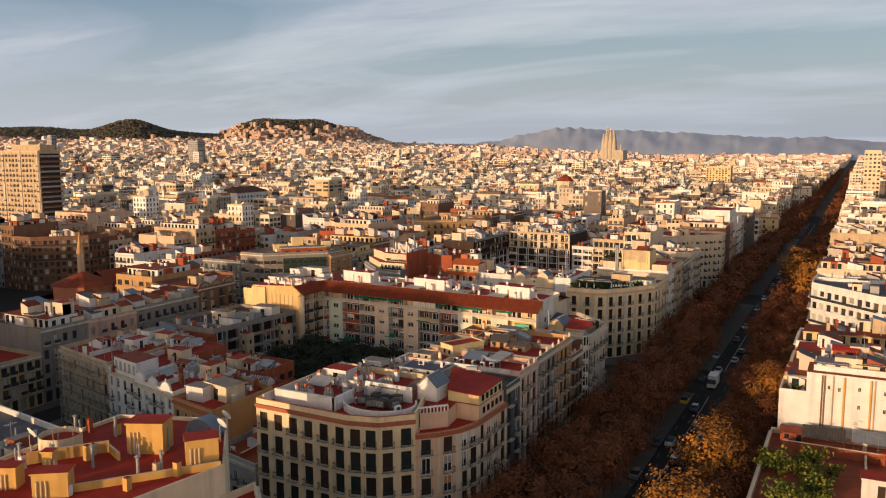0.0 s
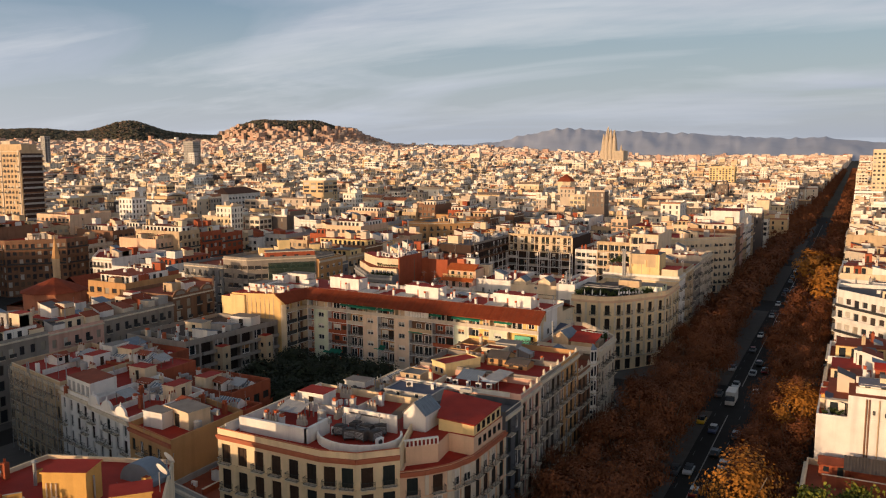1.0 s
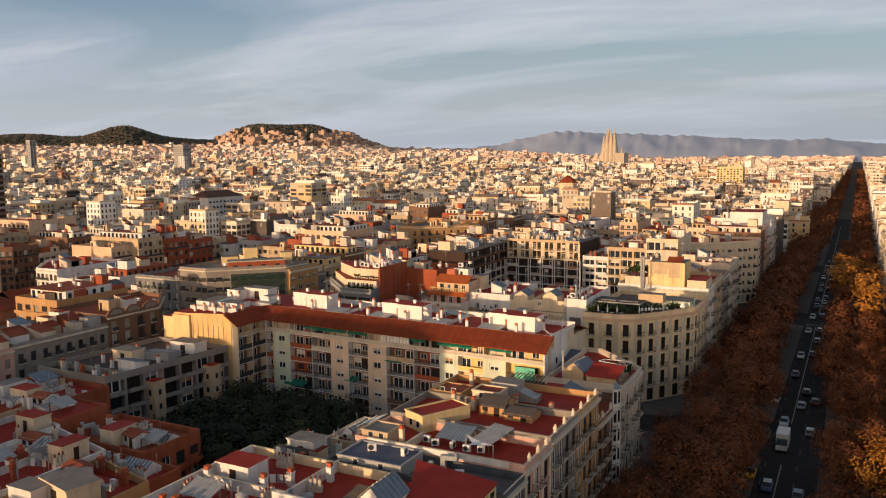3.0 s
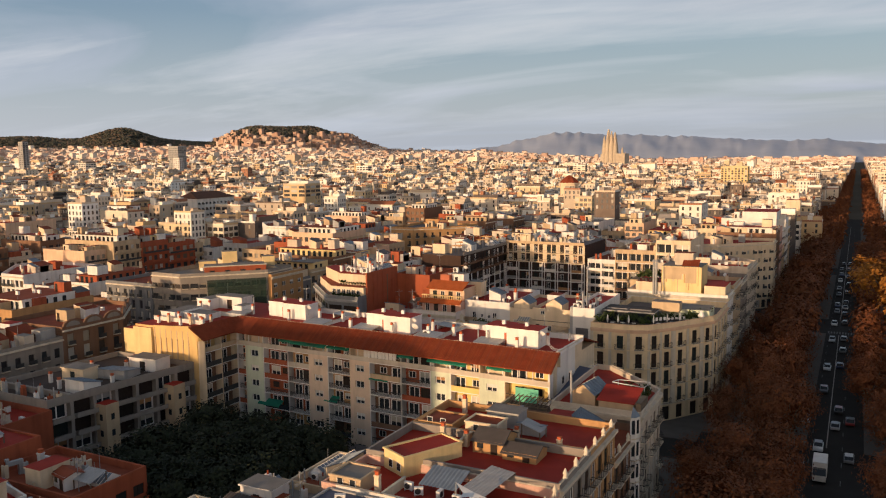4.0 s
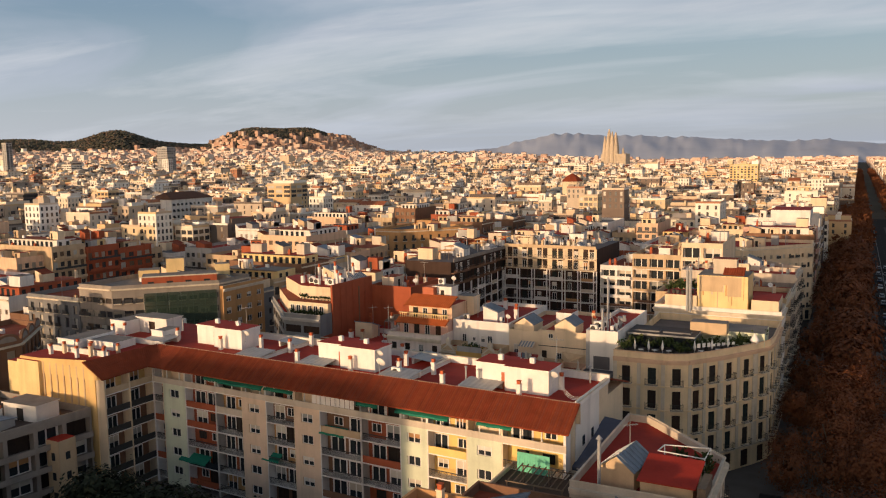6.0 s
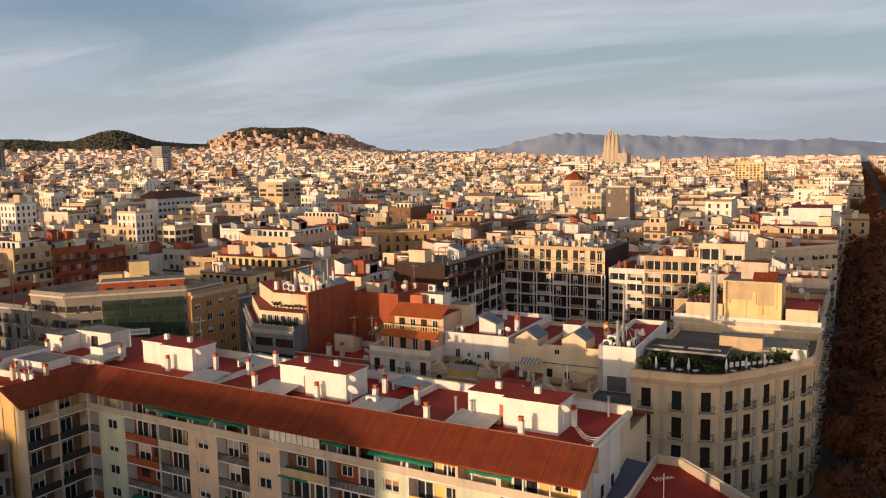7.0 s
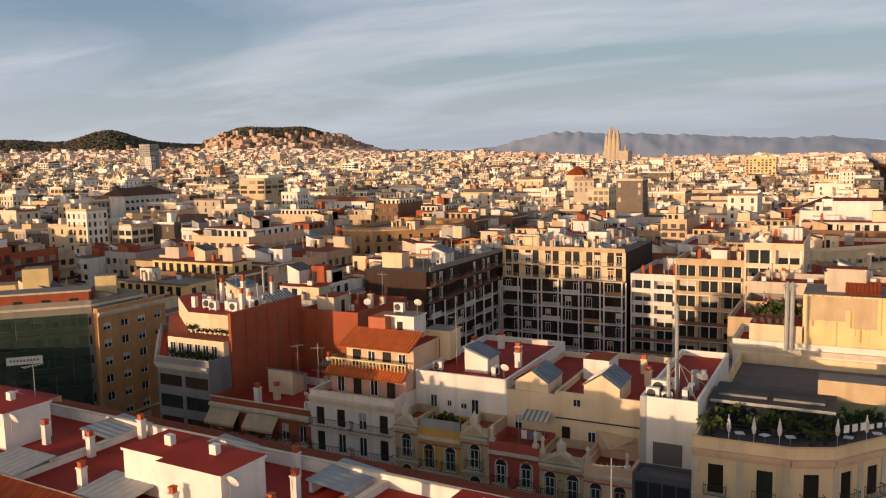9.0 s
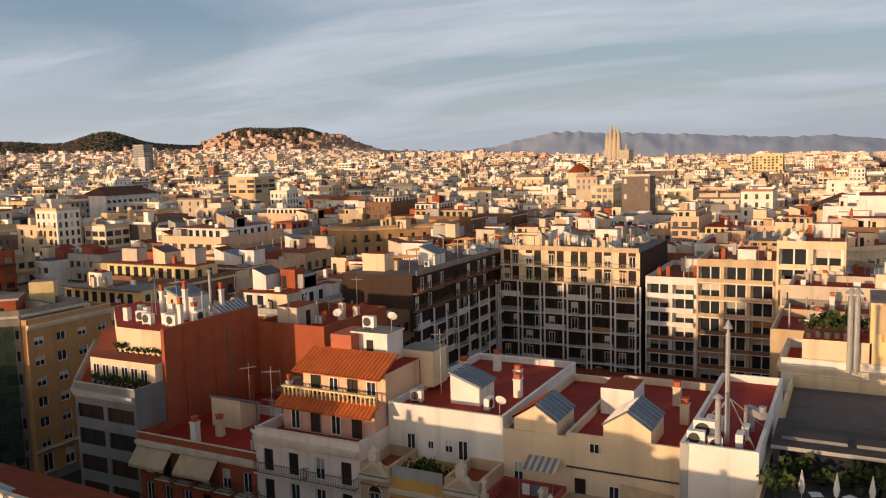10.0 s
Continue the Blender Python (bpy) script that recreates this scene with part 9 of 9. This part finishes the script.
# houses down the avenue that rise over their neighbours
stepped = house(rect(-64, 328, -46.2, 350), 24, "sspp", WALLS["white"], TERRACE_B, "tall white house with a blank stepped side wall", 7, 1)
me = onto(stepped)
me.box(-62.5, 328.1, 24, -49, 349, 32, WALLS["white"], TERRACE)
part("upper_storey", me, stepped)
church2 = thing("avenue_church", "pale stone church with a long brown roof and a tower", "church", Matrix.Translation((-61, 470, 0)))
me = Mesh()
me.box(-22, -15, 0, 6, 25, 19, WALLS["cream"])
part("nave_wall", me, church2)
for s in (-1, 1):
    me = Mesh()
    me.add([(-8 + s * 15, -16, 18.6), (-8 + s * 15, 26, 18.6), (-8, 26, 25), (-8, -16, 25)], [(0, 1, 2, 3)[::s]], TERRACE_B)
    part("nave_roof", me, church2)
me = Mesh()
me.box(6, -14, 0, 13.5, -5, 30, WALLS["cream"], TERRACE)
for z in (12, 20):
    me.box(8.8, -14.06, z, 10.6, -14, z + 3.5, GLASS)
part("tower", me, church2)
tower_block(-150, 868, 27, 16, 41, WALLS["yellow"], "broad yellow apartment block with rows of windows", 16, 0, 3.4, "sspp")
tower_block(11, 690, 13, 14, 60, WALLS["cream"], "pale high-rise on the far side of the avenue", 17, 0, 3.4, "sppp")

CHURCH = material("sandstone_spire", (0.46, 0.38, 0.28), 0.9, 0.3, 0.15, 1.5, 0.2)
base = rise(-640, 2200)
church = thing("spired_church", "tall sandstone basilica with clustered tapering spires", "church", Matrix.Translation((-640, 2200, base)) @ Matrix.Diagonal((1.1, 1.1, 1.12, 1)))
for k, (x, y, r, h) in enumerate(((-14, -8, 6.5, 88), (-5, -10, 6.5, 100), (5, -10, 6.5, 100), (14, -8, 6.5, 90), (-8, 10, 9, 106), (8, 12, 9, 98), (0, 4, 8, 92), (28, 8, 5, 60), (34, 14, 5, 48))):
    me = Mesh(Matrix.Translation((x, y, 0)))
    me.lathe([(r * 1.12 * (1 - .9 * (j / 8) ** 3) + .3, h * j / 8) for j in range(9)], 12, CHURCH)
    part("spire", me, church)
me = Mesh()
me.box(-22, -14, 0, 40, 30, 42, CHURCH)
me.prism([(-22, -14), (40, -14), (40, 30), (-22, 30)], 42, 45, CHURCH)
part("nave", me, church)

# tan house beside the netted corner house
town_house(rect(-182, 150.2, -168.9, 165), 22.5, "pspp", "ochre_tan", TERRACE_B, R, 0, clutter=5, floors=7, bay=3.4, ww=1.7, wh=1.5, balc=0, kinds=("glass", "blind"))
